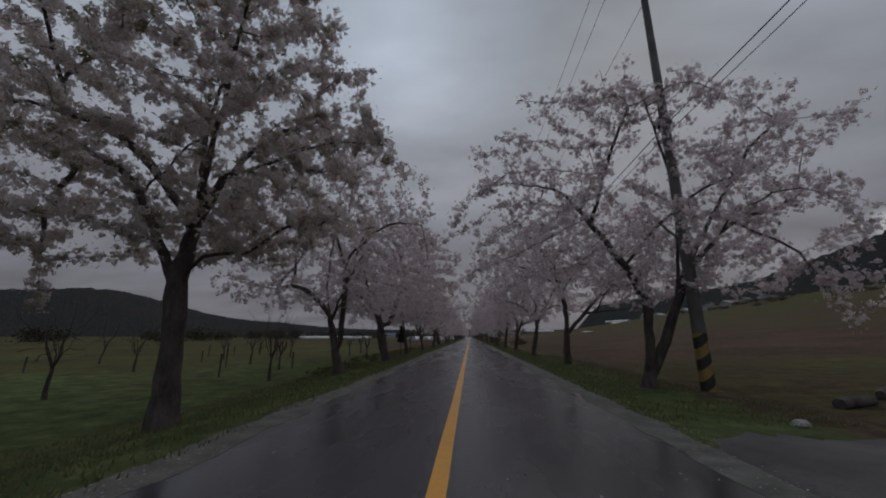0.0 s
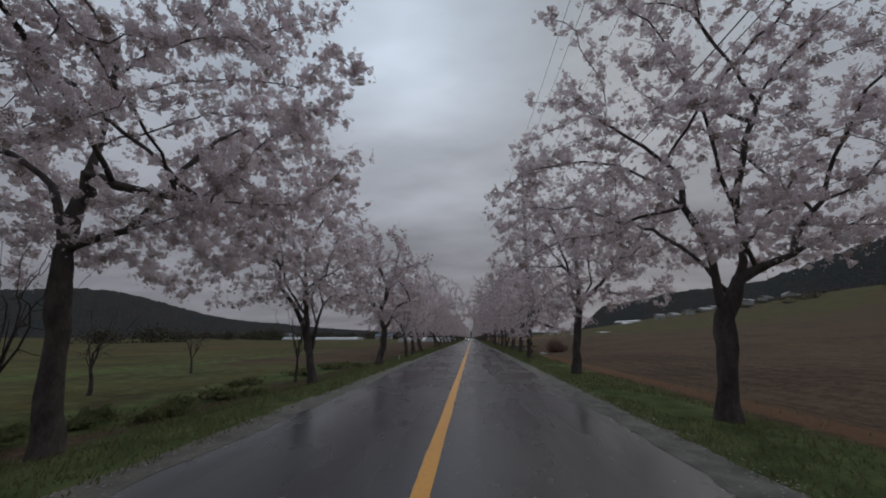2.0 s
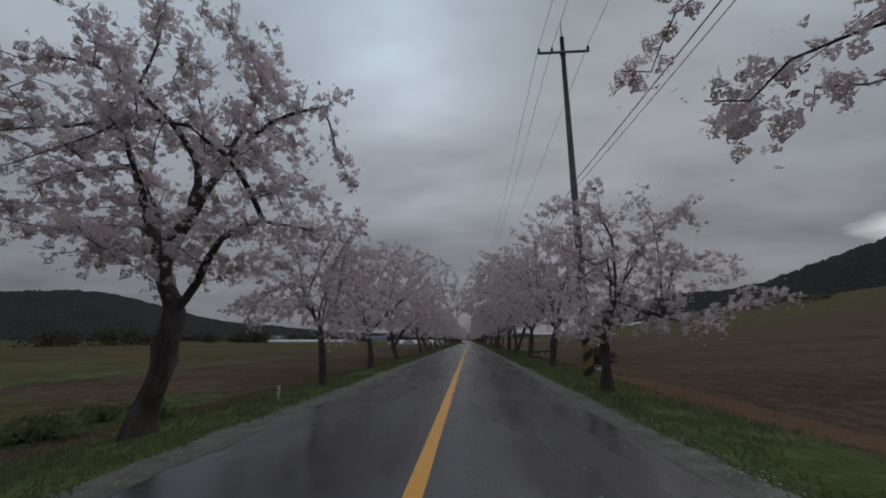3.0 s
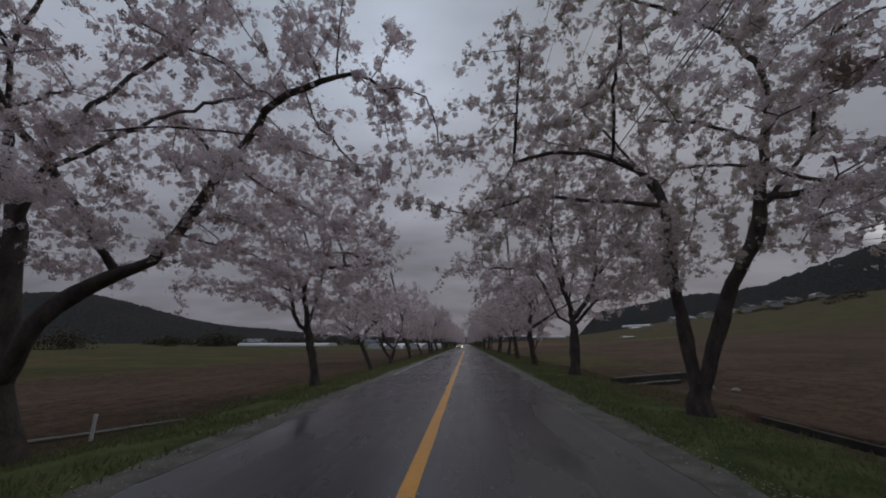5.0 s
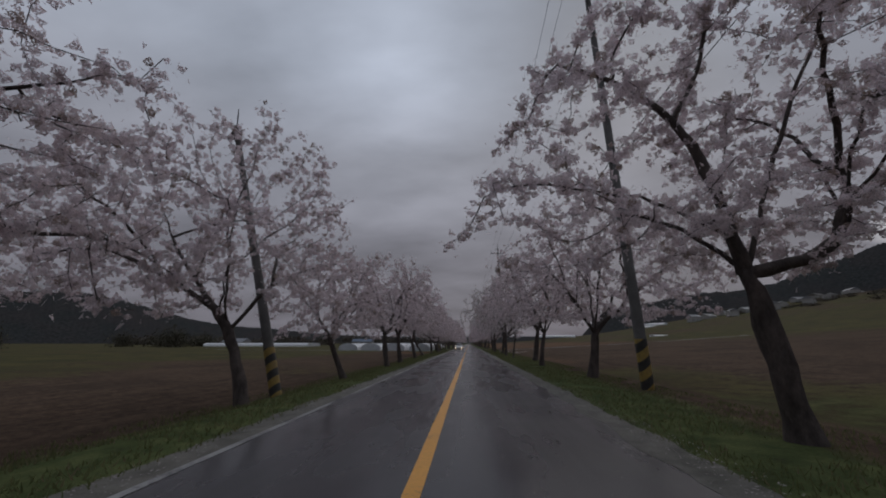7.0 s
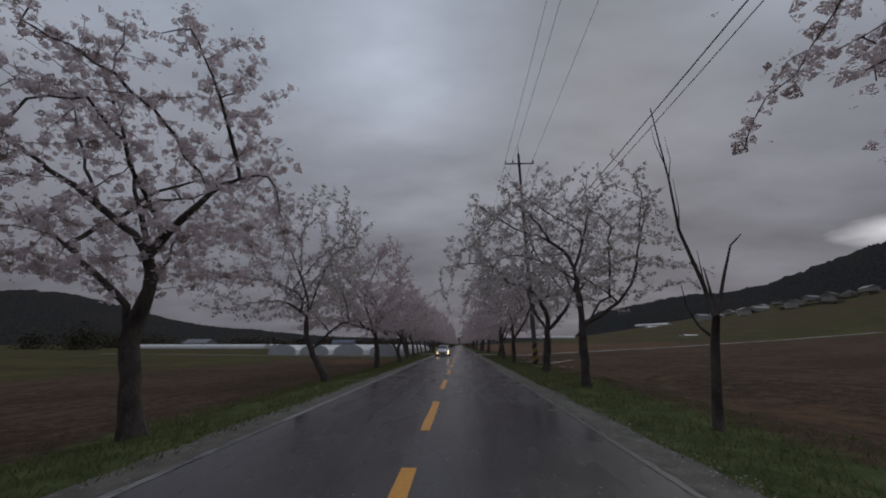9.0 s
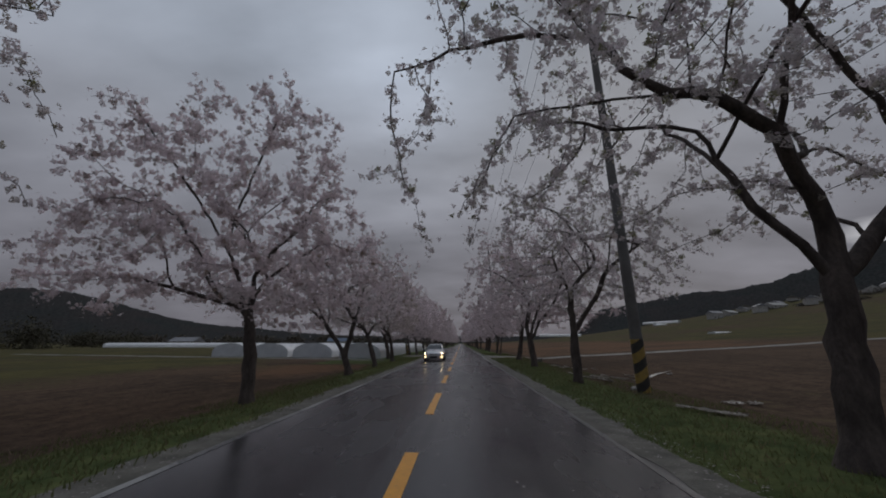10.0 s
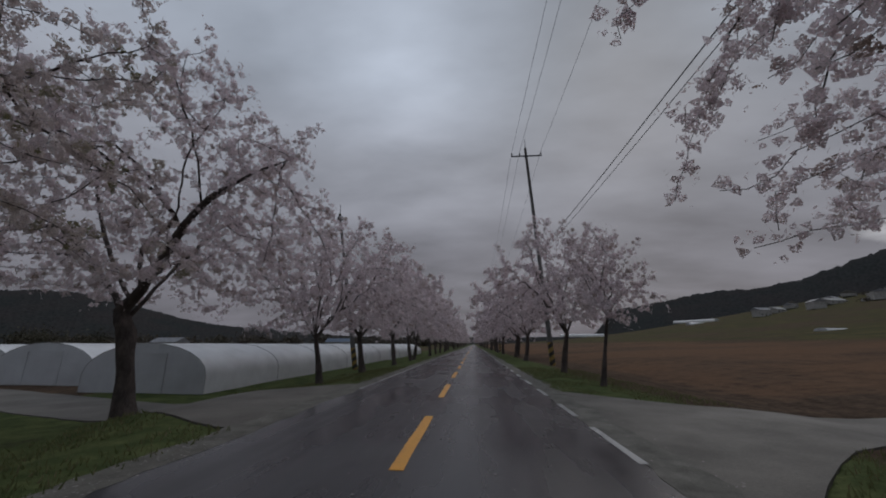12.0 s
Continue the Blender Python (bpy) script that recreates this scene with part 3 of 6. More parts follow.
marking("centre_line", M_YELLOW, -0.097, 0.097, -60, 161.0, "solid yellow centre line on wet asphalt")
for k in range(0, 55):
    y0 = 163.1 + 6.5 * k
    d = marking("centre_dash", M_YELLOW, -0.09, 0.09, y0, y0 + 3.55, "worn yellow dash of the centre line", 0.6)
    tagged(d, group="dashes of the centre line")
marking("edge_line", M_EDGE, -3.02, -2.90, 104.0, 212.6, "faded white edge line beside the verge")
marking("edge_line", M_EDGE_OLD, 3.02, 3.12, 160, 212.0, "nearly worn-off edge line beside the verge")
for k in range(40):
    y0 = 215.6 + 3.3 * k
    d = marking("edge_dash", M_WHITE, 3.08, 3.20, y0, y0 + (2.2 if k == 0 else 1.7), "white dash of the edge line by the lane mouth", 0.4)
    tagged(d, group="dashes of the edge line")
marking("edge_line", M_EDGE, -3.02, -2.90, 223.5, 520, "faded white edge line beside the verge", 6.0)


def diamond():
    """White outline of a diamond: a crossing is ahead for the traffic that comes."""
    bm = bmesh.new()
    outer = [(-1.42, 31.6), (-0.72, 33.9), (-1.40, 36.2), (-2.08, 33.9)]
    cx, cy = -1.40, 33.9
    vo = [bm.verts.new((x, y, 0.006)) for x, y in outer]
    vi = [bm.verts.new((cx + (x - cx) * 0.66, cy + (y - cy) * 0.76, 0.006)) for x, y in outer]
    for k in range(4):
        bm.faces.new((vo[k], vo[(k + 1) % 4], vi[(k + 1) % 4], vi[k]))
    got = bmesh.ops.extrude_face_region(bm, geom=bm.faces[:])
    for g in got["geom"]:
        if isinstance(g, bmesh.types.BMVert):
            g.co.z = 0.002
    bmesh.ops.recalc_face_normals(bm, faces=bm.faces[:])
    return tagged(part("diamond_marking", bm, M_WHITE), "white painted diamond outline on the asphalt", "road marking", kind="structure")


diamond()


def gravel_apron(x0, x1, y0, y1):
    """Trodden gravel beside the road where a field track turns in, laid on the ground with a ragged edge."""
    bm = bmesh.new()
    rows = []
    for x in np.arange(x0, x1 + 0.01, 0.45):
        end = y1 + 0.5 * noise.noise(Vector((x * 0.9, 2.0, 8.0))) + 0.09 * (x - x0)
        rows.append([bm.verts.new((x, y, float(terrain(x, y)) + 0.035 - 0.05 * (k == 14))) for k, y in enumerate(np.linspace(y0, end, 15))])
    for p, q in zip(rows, rows[1:]):
        for k in range(14):
            bm.faces.new((p[k], q[k], q[k + 1], p[k + 1])).smooth = True
    got = bmesh.ops.extrude_face_region(bm, geom=bm.faces[:])
    for g in got["geom"]:
        if isinstance(g, bmesh.types.BMVert):
            g.co.z -= 0.12
    bmesh.ops.recalc_face_normals(bm, faces=bm.faces[:])
    return tagged(part("gravel_apron", bm, M_GRAVEL), "wet grey-brown gravel where a field track joins", "gravel", kind="structure")


gravel_apron(ROAD_R + 0.1, 16.0, -12.0, 6.9)


def lane_part(x0, x1):
    """Concrete slabs of the farm lane, laid on the ground."""
    xs = np.linspace(x0, x1, max(int(abs(x1 - x0) / 0.8), 2))
    bm = bmesh.new()
    rows = []
    for x in xs:
        wa, wb = float(lane_half(x, True)), float(lane_half(x, False))
        c = float(lane_line(x))
        rows.append([])
        for v in (-wa, -wa * 0.5, 0.0, wb * 0.5, wb):
            wob = 0.12 * noise.noise(Vector((x * 0.8, v, 5.0))) if v in (-wa, wb) else 0
            z = max(float(terrain(x, c + v)), float(terrain(x, c))) + 0.05
            rows[-1].append(bm.verts.new((x, c + v + wob, z + (0.004 if abs(x) < 6 else 0))))
    for p, q in zip(rows, rows[1:]):
        for k in range(4):
            bm.faces.new((p[k], q[k], q[k + 1], p[k + 1]))
    got = bmesh.ops.extrude_face_region(bm, geom=bm.faces[:])
    for g in got["geom"]:
        if isinstance(g, bmesh.types.BMVert):
            g.co.z -= 0.18
    bmesh.ops.recalc_face_normals(bm, faces=bm.faces[:])
    return tagged(part("farm_lane", bm, M_CONCRETE), "pale concrete farm lane between the fields", "lane", kind="structure")


lane_part(ROAD_R - 0.14, 76)
lane_part(-84, ROAD_L + 0.14)

# ---- hills far behind the fields ----


def hill(name, az0, az1, dist, depth, peaks, base, label):
    """A wooded ridge: heights in degrees above the horizon, as broad bumps over the azimuth."""
    na, nd = 620, 9
    azs = np.linspace(az0, az1, na)
    prof = np.full(na, base, float)
    for c, w, h in peaks:
        prof += h * np.exp(-((azs - c) / w) ** 2)
    prof *= smoothstep(az0, az0 + 6, azs) * smoothstep(az1, az1 - 6, azs)
    vs = []
    for j in range(nd):
        u = j / (nd - 1)
        r = dist + depth * (u - 0.62)
        rise = math.sin(min(u / 0.62, 1.0) * math.pi / 2) if u < 0.62 else math.cos((u - 0.62) / 0.38 * math.pi / 2)
        for i, a in enumerate(azs):
            ra = radians(a)
            rough = 1 + 0.035 * noise.noise(Vector((a * 1.1, u * 3, dist))) + 0.022 * noise.noise(Vector((a * 5.5, u * 9, 2.0)))
            h = dist * math.tan(radians(max(prof[i], 0))) * rise * rough
            vs.append((r * math.sin(ra), 100 + r * math.cos(ra), h - 3 + math.exp(-((u - 0.62) / 0.1) ** 2) * (7.0 * noise.noise(Vector((a * 7, 3.0, 1.0))) + 6.0 * noise.noise(Vector((a * 19, 5.0, 4.0))))))
    idx = np.arange(na * nd).reshape(nd, na)
    fs = np.stack([idx[:-1, :-1], idx[:-1, 1:], idx[1:, 1:], idx[1:, :-1]], -1).reshape(-1, 4)
    ob = new(name, mesh_np(name, vs, fs.tolist(), M_FOREST, True))
    return tagged(ob, label, "hill", kind="structure")


hill("hill", 14, 112, 2300, 1100, [(60, 15, 10.0), (92, 18, 8.0), (30, 7, 1.5), (42, 6, 1.3)], 4.4, "dark wooded hill behind the rising fields")
hill("hill", -112, -22, 2500, 1000, [(-48, 10, 3.3), (-75, 14, 6.0), (-100, 14, 5.0)], 2.0, "dark wooded ridge behind flat fields")
hill("hill", -46, 26, 3200, 700, [(-30, 9, 0.9)], 1.05, "low dark ridge on the horizon")

# ---- cherry trees ----


def bend_through(course, step=0.3):
    """A smooth way through the corners of a course, in even steps."""
    c = np.asarray(course, float)
    ext = np.concatenate([[2 * c[0] - c[1]], c, [2 * c[-1] - c[-2]]])
    way = []
    for a, b, d, e in zip(ext, ext[1:], ext[2:], ext[3:]):
        n = max(int(np.linalg.norm(d - b) / step), 1)
        for u in np.arange(n) / n:
            way.append(0.5 * (2 * b + (d - a) * u + (2 * a - 5 * b + 4 * d - e) * u ** 2 + (3 * b - a - 3 * d + e) * u ** 3))
    return np.array(way + [c[-1]])


def free_limbs(rng, P, chain, stems, xl, xr, yr, top, mid, split, out):
    """Stems that part above the ground, and limbs that spread all round from their tips."""
    tips = []
    for sx, sy, sz in stems:
        n = max(int(sz / 0.3), 3)
        bend = rng.normal(0, 0.05, 2)
        pts = []
        for k in range(1, n + 1):
            u = k / n
            w = max(0.0, (u - split) / (1 - split)) ** 1.15 if len(stems) > 1 else u ** 1.2
            w0 = out * (sz + 0.2) * u
            pts.append((sx * w + w0 + bend[0] * math.sin(u * 3.1), sy * w + bend[1] * math.sin(u * 4), -0.2 + (sz + 0.2) * u))
        tips.append(chain(0, pts))
    n_limb = max(2, round(6.4 / len(stems)))
    a0 = rng.uniform(0, 6.28)
    for s, tip in enumerate(tips):
        for k in range(n_limb):
            a = a0 + 6.283 * (k + s * 0.5) / n_limb + rng.normal(0, 0.25)
            if len(stems) > 1:
                a = math.atan2(math.sin(a) * 0.9 + stems[s][1], math.cos(a) + 1.2 * np.sign(stems[s][0]))
            reach = rng.uniform(0.42, 0.66)
            ex = (xr if math.cos(a) > 0 else xl) * math.cos(a) * reach
            ey = yr * math.sin(a) * reach
            ez = mid + (top - mid) * rng.uniform(0.0, 0.62) * (1.25 - reach)
            p0 = P[tip]
            p1 = np.array((p0[0] * 0.4 + ex, p0[1] * 0.4 + ey, max(ez, p0[2] + 0.5)))
            n = max(int(np.linalg.norm(p1 - p0) / 0.34), 3)
            wav = rng.normal(0, 0.05, 3)
            pts = []
            for i in range(1, n + 1):
                u = i / n
                q = p0 + (p1 - p0) * u
                q[2] += 0.35 * math.sin(u * math.pi) * rng.choice((1, 1, 0.2)) * (0.6 if k % 2 else 1)
                pts.append(q + wav * math.sin(u * 6.0) + rng.normal(0, 0.025, 3))
            first = len(P)
            chain(tip, pts)
            # a second limb forks off halfway, steeper and to one side
            k0 = first + n // 2 - 1
            turn = rng.choice((-1, 1)) * rng.uniform(0.4, 0.8)
            b0 = P[k0]
            rc = reach * rng.uniform(0.75, 1.05)
            b1 = np.array(((xr if math.cos(a + turn) > 0 else xl) * math.cos(a + turn) * rc, yr * math.sin(a + turn) * rc,
                           min(max(p1[2] + rng.uniform(0.2, 1.6), b0[2] + 0.8), top - 0.6)))
            m2 = max(int(np.linalg.norm(b1 - b0) / 0.34), 3)
            chain(k0, [b0 + (b1 - b0) * (i / m2) + np.array((0, 0, 0.25 * math.sin(math.pi * i / m2))) + rng.normal(0, 0.03, 3) for i in range(1, m2 + 1)])


def grow(rng, stems, xl, xr, yr, top, bot, n_att, kill=0.55, step=0.32, split=0.5, out=0.0, limbs=None):
    """Skeleton of a tree: stems and first limbs, then twigs that reach for points spread through the crown.
    limbs: the courses of the trunk and of the main limbs, each as corners (metres across, metres up, and where given metres onward); they also spread to the front and back."""
    P, par = [np.array((0, 0, -0.2))], [-1]

    def chain(start, pts):
        last = start
        for q in pts:
            P.append(np.array(q, float))
            par.append(last)
            last = len(P) - 1
        return last

    mid = bot + (top - bot) * 0.36
    if limbs:
        fork_z = limbs[1][0][1] if len(limbs) > 1 else bot
        for j, course in enumerate(limbs):
            way = bend_through(course)
            have = np.array(P)
            back = way[0, 2] if len(course[0]) == 3 else 0.0
            start = 0 if j == 0 else int(((have[:, 0] - way[0, 0]) ** 2 + (have[:, 2] - way[0, 1]) ** 2 + 0.2 * (have[:, 1] - back) ** 2).argmin())
            run = np.cumsum(np.r_[0, np.linalg.norm(np.diff(way, axis=0), axis=1)])
            if j:
                way = way + (P[start][[0, 2, 1]][:way.shape[1]] - way[0]) * np.exp(-run / 0.7)[:, None]
            if len(course[0]) == 3:
                depth = way[:, 2]
            else:
                free = np.maximum(run - (fork_z + 0.5 if j == 0 else 0.3), 0)
                drift = (0.25, -0.35, 0.45, -0.2, 0.4, -0.45, 0.15, -0.3)[j % 8] * rng.uniform(0.6, 1.0)
                depth = P[start][1] + np.clip(0.16 * drift * free ** 1.8, -0.3 * yr, 0.3 * yr)
            jit = rng.normal(0, 0.018, (len(way), 3))
            chain(start, [(q[0], d, q[1]) + e for q, d, e in zip(way[1:], depth[1:], jit[1:])])
        # more limbs to the front and to the back
        have = np.array(P)
        roots = np.nonzero((have[:, 2] > 0.75 * bot) & (have[:, 2] < mid + 0.6) & (np.abs(have[:, 0]) < 0.35 * (xl + xr)))[0]
        for k in range(6 if len(roots) else 0):
            tip = int(rng.choice(roots))
            a = (1.571 if k % 2 else -1.571) + rng.normal(0, 0.45)
            reach = rng.uniform(0.45, 0.72)
            p0 = P[tip]
            p1 = np.array((p0[0] * 0.7 + (xr if math.cos(a) > 0 else xl) * math.cos(a) * reach, yr * math.sin(a) * reach, p0[2] + (top - p0[2]) * rng.uniform(0.2, 0.6)))
            n = max(int(np.linalg.norm(p1 - p0) / 0.34), 3)
            chain(tip, [p0 + (p1 - p0) * (i / n) + np.array((0, 0, 0.3 * math.sin(math.pi * i / n))) + rng.normal(0, 0.03, 3) for i in range(1, n + 1)])
    else:
        free_limbs(rng, P, chain, stems, xl, xr, yr, top, mid, split, out)
    # points to reach
    ang, s = rng.uniform(0, 6.283, n_att * 3), rng.beta(1.25, 1.35, n_att * 3)
    prof = np.where(s < 0.34, 0.60 + 0.40 * np.sqrt(s / 0.34), np.sqrt(np.clip(1 - ((s - 0.34) / 0.70) ** 2, 0, 1)))
    ph = rng.uniform(0, 6.28, 4)
    lump = 1.1 + 0.16 * np.sin(3 * ang + ph[0] + 2 * s) + 0.13 * np.sin(5 * ang + ph[1] - 5 * s) + 0.08 * np.sin(9 * ang + ph[2] + 9 * s)
    rad = rng.uniform(0.05, 1, n_att * 3) ** 0.38 * prof * lump
    ax = np.where(np.cos(ang) > 0, xr, xl) * np.cos(ang) * rad
    ay = yr * np.sin(ang) * rad
    az = bot + (top - bot) * s * 0.96 - 0.10 * (rad ** 3) * (top - bot) + 0.10 * (1 - s)
    A = np.stack([ax, ay, az], -1)
    clump = np.array([noise.noise(Vector((p[0] * 0.55 + ph[3] * 9, p[1] * 0.55, p[2] * 0.8))) for p in A])
    A = A[clump > -0.36][:n_att]
    # shoots that stand out above the crown
    n_sh = 28
    sa = rng.uniform(0, 6.283, n_sh)
    for a in sa:
        r = rng.uniform(0.2, 0.95)
        foot = np.array(((xr if math.cos(a) > 0 else xl) * math.cos(a) * r, yr * math.sin(a) * r, bot + (top - bot) * (0.94 - 0.42 * r * r)))
        out = np.array((math.cos(a) * r * 0.8, math.sin(a) * r * 0.8, 1.0))
        A = np.concatenate([A, [foot + out * d for d in (0.1, 0.4, 0.7, 1.0)]])
    P = [np.asarray(p) for p in P]
    pts = np.array(P)
    d2 = ((A[:, None, :] - pts[None, 1:, :]) ** 2).sum(-1)
    near, dist = d2.argmin(1) + 1, d2.min(1)
    alive = np.ones(len(A), bool)
    arr, sprung = list(pts), np.zeros(6000, int)
    for it in range(70):
        alive &= sprung[near] < 3
        use = np.nonzero(alive)[0]
        if len(use) < 4:
            break
        base = np.array(arr)
        src = near[use]
        vec = A[use] - base[src]
        vec /= np.linalg.norm(vec, axis=1, keepdims=True) + 1e-9
        uniq, inv = np.unique(src, return_inverse=True)
        acc = np.zeros((len(uniq), 3))
        np.add.at(acc, inv, vec)
        acc /= np.linalg.norm(acc, axis=1, keepdims=True) + 1e-9
        acc += rng.normal(0, 0.10, acc.shape)
        acc[:, 2] += 0.07
        acc /= np.linalg.norm(acc, axis=1, keepdims=True) + 1e-9
        fresh = base[uniq] + acc * step
        i0 = len(arr)
        arr.extend(fresh)
        par.extend(uniq.tolist())
        sprung[uniq] += 1
        dn = ((A[use][:, None, :] - fresh[None]) ** 2).sum(-1)
        jn, dm = dn.argmin(1), dn.min(1)
        better = dm < dist[use]
        near[use[better]] = jn[better] + i0
        dist[use[better]] = dm[better]
        alive[use] = dist[use] > kill * kill
        if it and len(arr) > 4600:
            break
    return np.array(arr), np.array(par)


def limb_mesh(name, P, par, r_base, rng, mat, r_min=0.007):
    """Tapered tubes along the skeleton, thick where many twigs hang on a limb."""
    n = len(P)
    load = np.zeros(n)
    kids = [[] for _ in range(n)]
    for i in range(n - 1, 0, -1):
        if not kids[i]:
            load[i] = 1
        kids[par[i]].append(i)
        load[par[i]] += load[i]
    share = load / load[0]
    far = np.zeros(n)
    for i in range(1, n):
        far[i] = far[par[i]] + np.linalg.norm(P[i] - P[par[i]])
    taper = np.clip(1.12 * (1 - far / far.max()), 0, 1) ** 1.7
    R = np.maximum(r_base * np.minimum(np.where(share > 0.9, 1.0, share ** 0.6), taper + 0.03), r_min)
    verts, faces = [], []
    heads = [(0, -1)]
    while heads:
        i, frm = heads.pop()
        line = [i] if frm < 0 else [frm, i]
        while kids[line[-1]]:
            ks = sorted(kids[line[-1]], key=lambda k: -load[k])
            for k in ks[1:]:
                heads.append((k, line[-1]))
            line.append(ks[0])
        if frm >= 0 and R[i] <= r_min * 1.05 and (len(line) == 2 and i % 9 or len(line) == 3 and i % 3):
            continue
        pts = P[line]
        rr = R[line].copy()
        if frm >= 0:
            rr[0] = min(rr[0], rr[1] * 1.15)
        for _ in range(3):
            if len(rr) > 4:
                rr[1:-1] = 0.25 * rr[:-2] + 0.5 * rr[1:-1] + 0.25 * rr[2:]
        big = rr.max()
        sides = 12 if big > 0.1 else 6 if big > 0.045 else 4 if big > 0.018 else 3
        tan = np.gradient(pts, axis=0) if len(pts) > 1 else np.array([[0, 0, 1.0]])
        tan /= np.linalg.norm(tan, axis=1, keepdims=True) + 1e-9
        ref = np.where(np.abs(tan[:, 1:2]) < 0.9, np.array([[0, 1.0, 0]]), np.array([[1.0, 0, 0]]))
        s1 = np.cross(tan, ref)
        s1 /= np.linalg.norm(s1, axis=1, keepdims=True) + 1e-9
        s2 = np.cross(s1, tan)
        ca = 2 * np.pi * np.arange(sides) / sides
        rad = rr[:, None] * np.ones(sides)
        if big > 0.05:
            rad = rad * (1 + rng.normal(0, 0.05, rad.shape)) * (1 + 0.10 * np.sin(pts[:, 2:3] * 3.1 + ca[None, :] * 2 + rng.uniform(0, 6)))
        if frm < 0:
            flare = 1 + 0.55 * np.exp(-np.clip(pts[:, 2] + 0.1, 0, 9) / 0.28)
            rad = rad * flare[:, None] * (1 + 0.10 * np.sin(ca * 3 + 1.0)[None, :] * np.exp(-np.clip(pts[:, 2], 0, 9) / 0.5)[:, None])
        ring = pts[:, None, :] + rad[..., None] * (np.cos(ca)[None, :, None] * s1[:, None, :] + np.sin(ca)[None, :, None] * s2[:, None, :])
        o = len(verts)
        verts.extend(ring.reshape(-1, 3).tolist())
        for a in range(len(pts) - 1):
            for k in range(sides):
                k2 = (k + 1) % sides
                faces.append((o + a * sides + k, o + a * sides + k2, o + (a + 1) * sides + k2, o + (a + 1) * sides + k))
        faces.append([o + (len(pts) - 1) * sides + k for k in range(sides)])
    return mesh_np(name, verts, faces, mat, True), R


def blossom_mesh(name, P, par, R, rng, count, size, mat, spread):
    """Clusters of flowers, uneven little lumps crowded along the thin twigs, with loose petals about them."""
    thin = np.nonzero((R < 0.030) & (P[:, 2] > 1.0))[0]
    if not len(thin):
        thin = np.arange(1, len(P))
    pick = np.concatenate([rng.permutation(thin) for _ in range(count // len(thin) + 1)])[:count]
    u = rng.uniform(0, 1, (count, 1))
    c = P[pick] * u + P[np.maximum(par[pick], 0)] * (1 - u) + rng.normal(0, spread, (count, 3)) * np.array([1, 1, 0.8])
    a = rng.normal(size=(count, 3))
    a /= np.linalg.norm(a, axis=1, keepdims=True)
    b = np.cross(a, rng.normal(size=(count, 3)))
    b /= np.linalg.norm(b, axis=1, keepdims=True) + 1e-9
    nrm = np.cross(a, b)
    s = size * rng.uniform(0.45, 1.3, (count, 1))
    ring = [a, a * -0.5 + b * 0.87, a * -0.5 - b * 0.87, nrm, -nrm]
    corner = [c + d * s * rng.uniform(0.7, 1.35, (count, 1)) for d in ring]
    lumps = np.stack(corner, 1).reshape(-1, 3)
    tri = np.array([(0, 1, 3), (1, 2, 3), (2, 0, 3), (1, 0, 4), (2, 1, 4), (0, 2, 4)])
    idx = (np.arange(count)[:, None, None] * 5 + tri[None]).reshape(-1)
    n2 = int(count * 2.2)
    c2 = c[rng.integers(0, count, n2)] + rng.normal(0, size * 1.15, (n2, 3))
    s2 = size * rng.uniform(0.38, 0.68, (n2, 1, 1))
    petals_v = (c2[:, None, :] + rng.normal(0, 0.75, (n2, 3, 3)) * s2).reshape(-1, 3)
    v = np.concatenate([lumps, petals_v])
    idx = np.concatenate([idx, len(lumps) + np.arange(n2 * 3)])
    me = bpy.data.meshes.new(name)
    me.vertices.add(len(v))
    me.vertices.foreach_set("co", v.astype(np.float32).ravel())
    me.loops.add(len(idx))
    me.loops.foreach_set("vertex_index", idx.astype(np.int32))
    me.polygons.add(len(idx) // 3)
    me.polygons.foreach_set("loop_start", np.arange(0, len(idx), 3, dtype=np.int32))
    me.materials.append(mat)
    me.update(calc_edges=True)
    return me


TREE_LABEL = "cherry tree in pale pink bloom on the grass verge"
tree_no = [0]


def cherry(x, y, xl, xr, top, bot=2.6, fork=2.2, r=0.19, stems=None, lean=0.0, n_att=1300, bloom=1.0, size=0.099, late=False, split=0.5, out=0.13,
           label=TREE_LABEL, yr=None, group="roadside cherry trees", limbs=None, leafy=False):
    tree_no[0] += 1
    rng = np.random.default_rng(100 + tree_no[0])
    stems = stems or [(lean, rng.normal(0, 0.1), fork)]
    P, par = grow(rng, stems, xl, xr, yr or (xl + xr) * 0.43, top, bot, n_att, split=split, out=out if x > 0 else -out, limbs=limbs)
    wood, R = limb_mesh("trunk", P, par, r, rng, M_BARK)
    petal_mat = M_BLOSSOM_LATE if late else M_BLOSSOM_LEAFY if leafy else M_BLOSSOM
    crown = blossom_mesh("crown", P, par, R, rng, int(bloom * (54 if late else 70) * (xl + xr) * (top - bot)), size * (0.78 if late else 1.0), petal_mat, 0.085 if late else 0.11)
    t = empty("cherry_tree", pose(x, y, float(terrain(x, y))))
    mesh_part("trunk", wood, t, "dark wet bark with spreading limbs")
    mesh_part("crown", crown, t, "pale pink blossom clusters")
    return tagged(t, label, "tree", group)


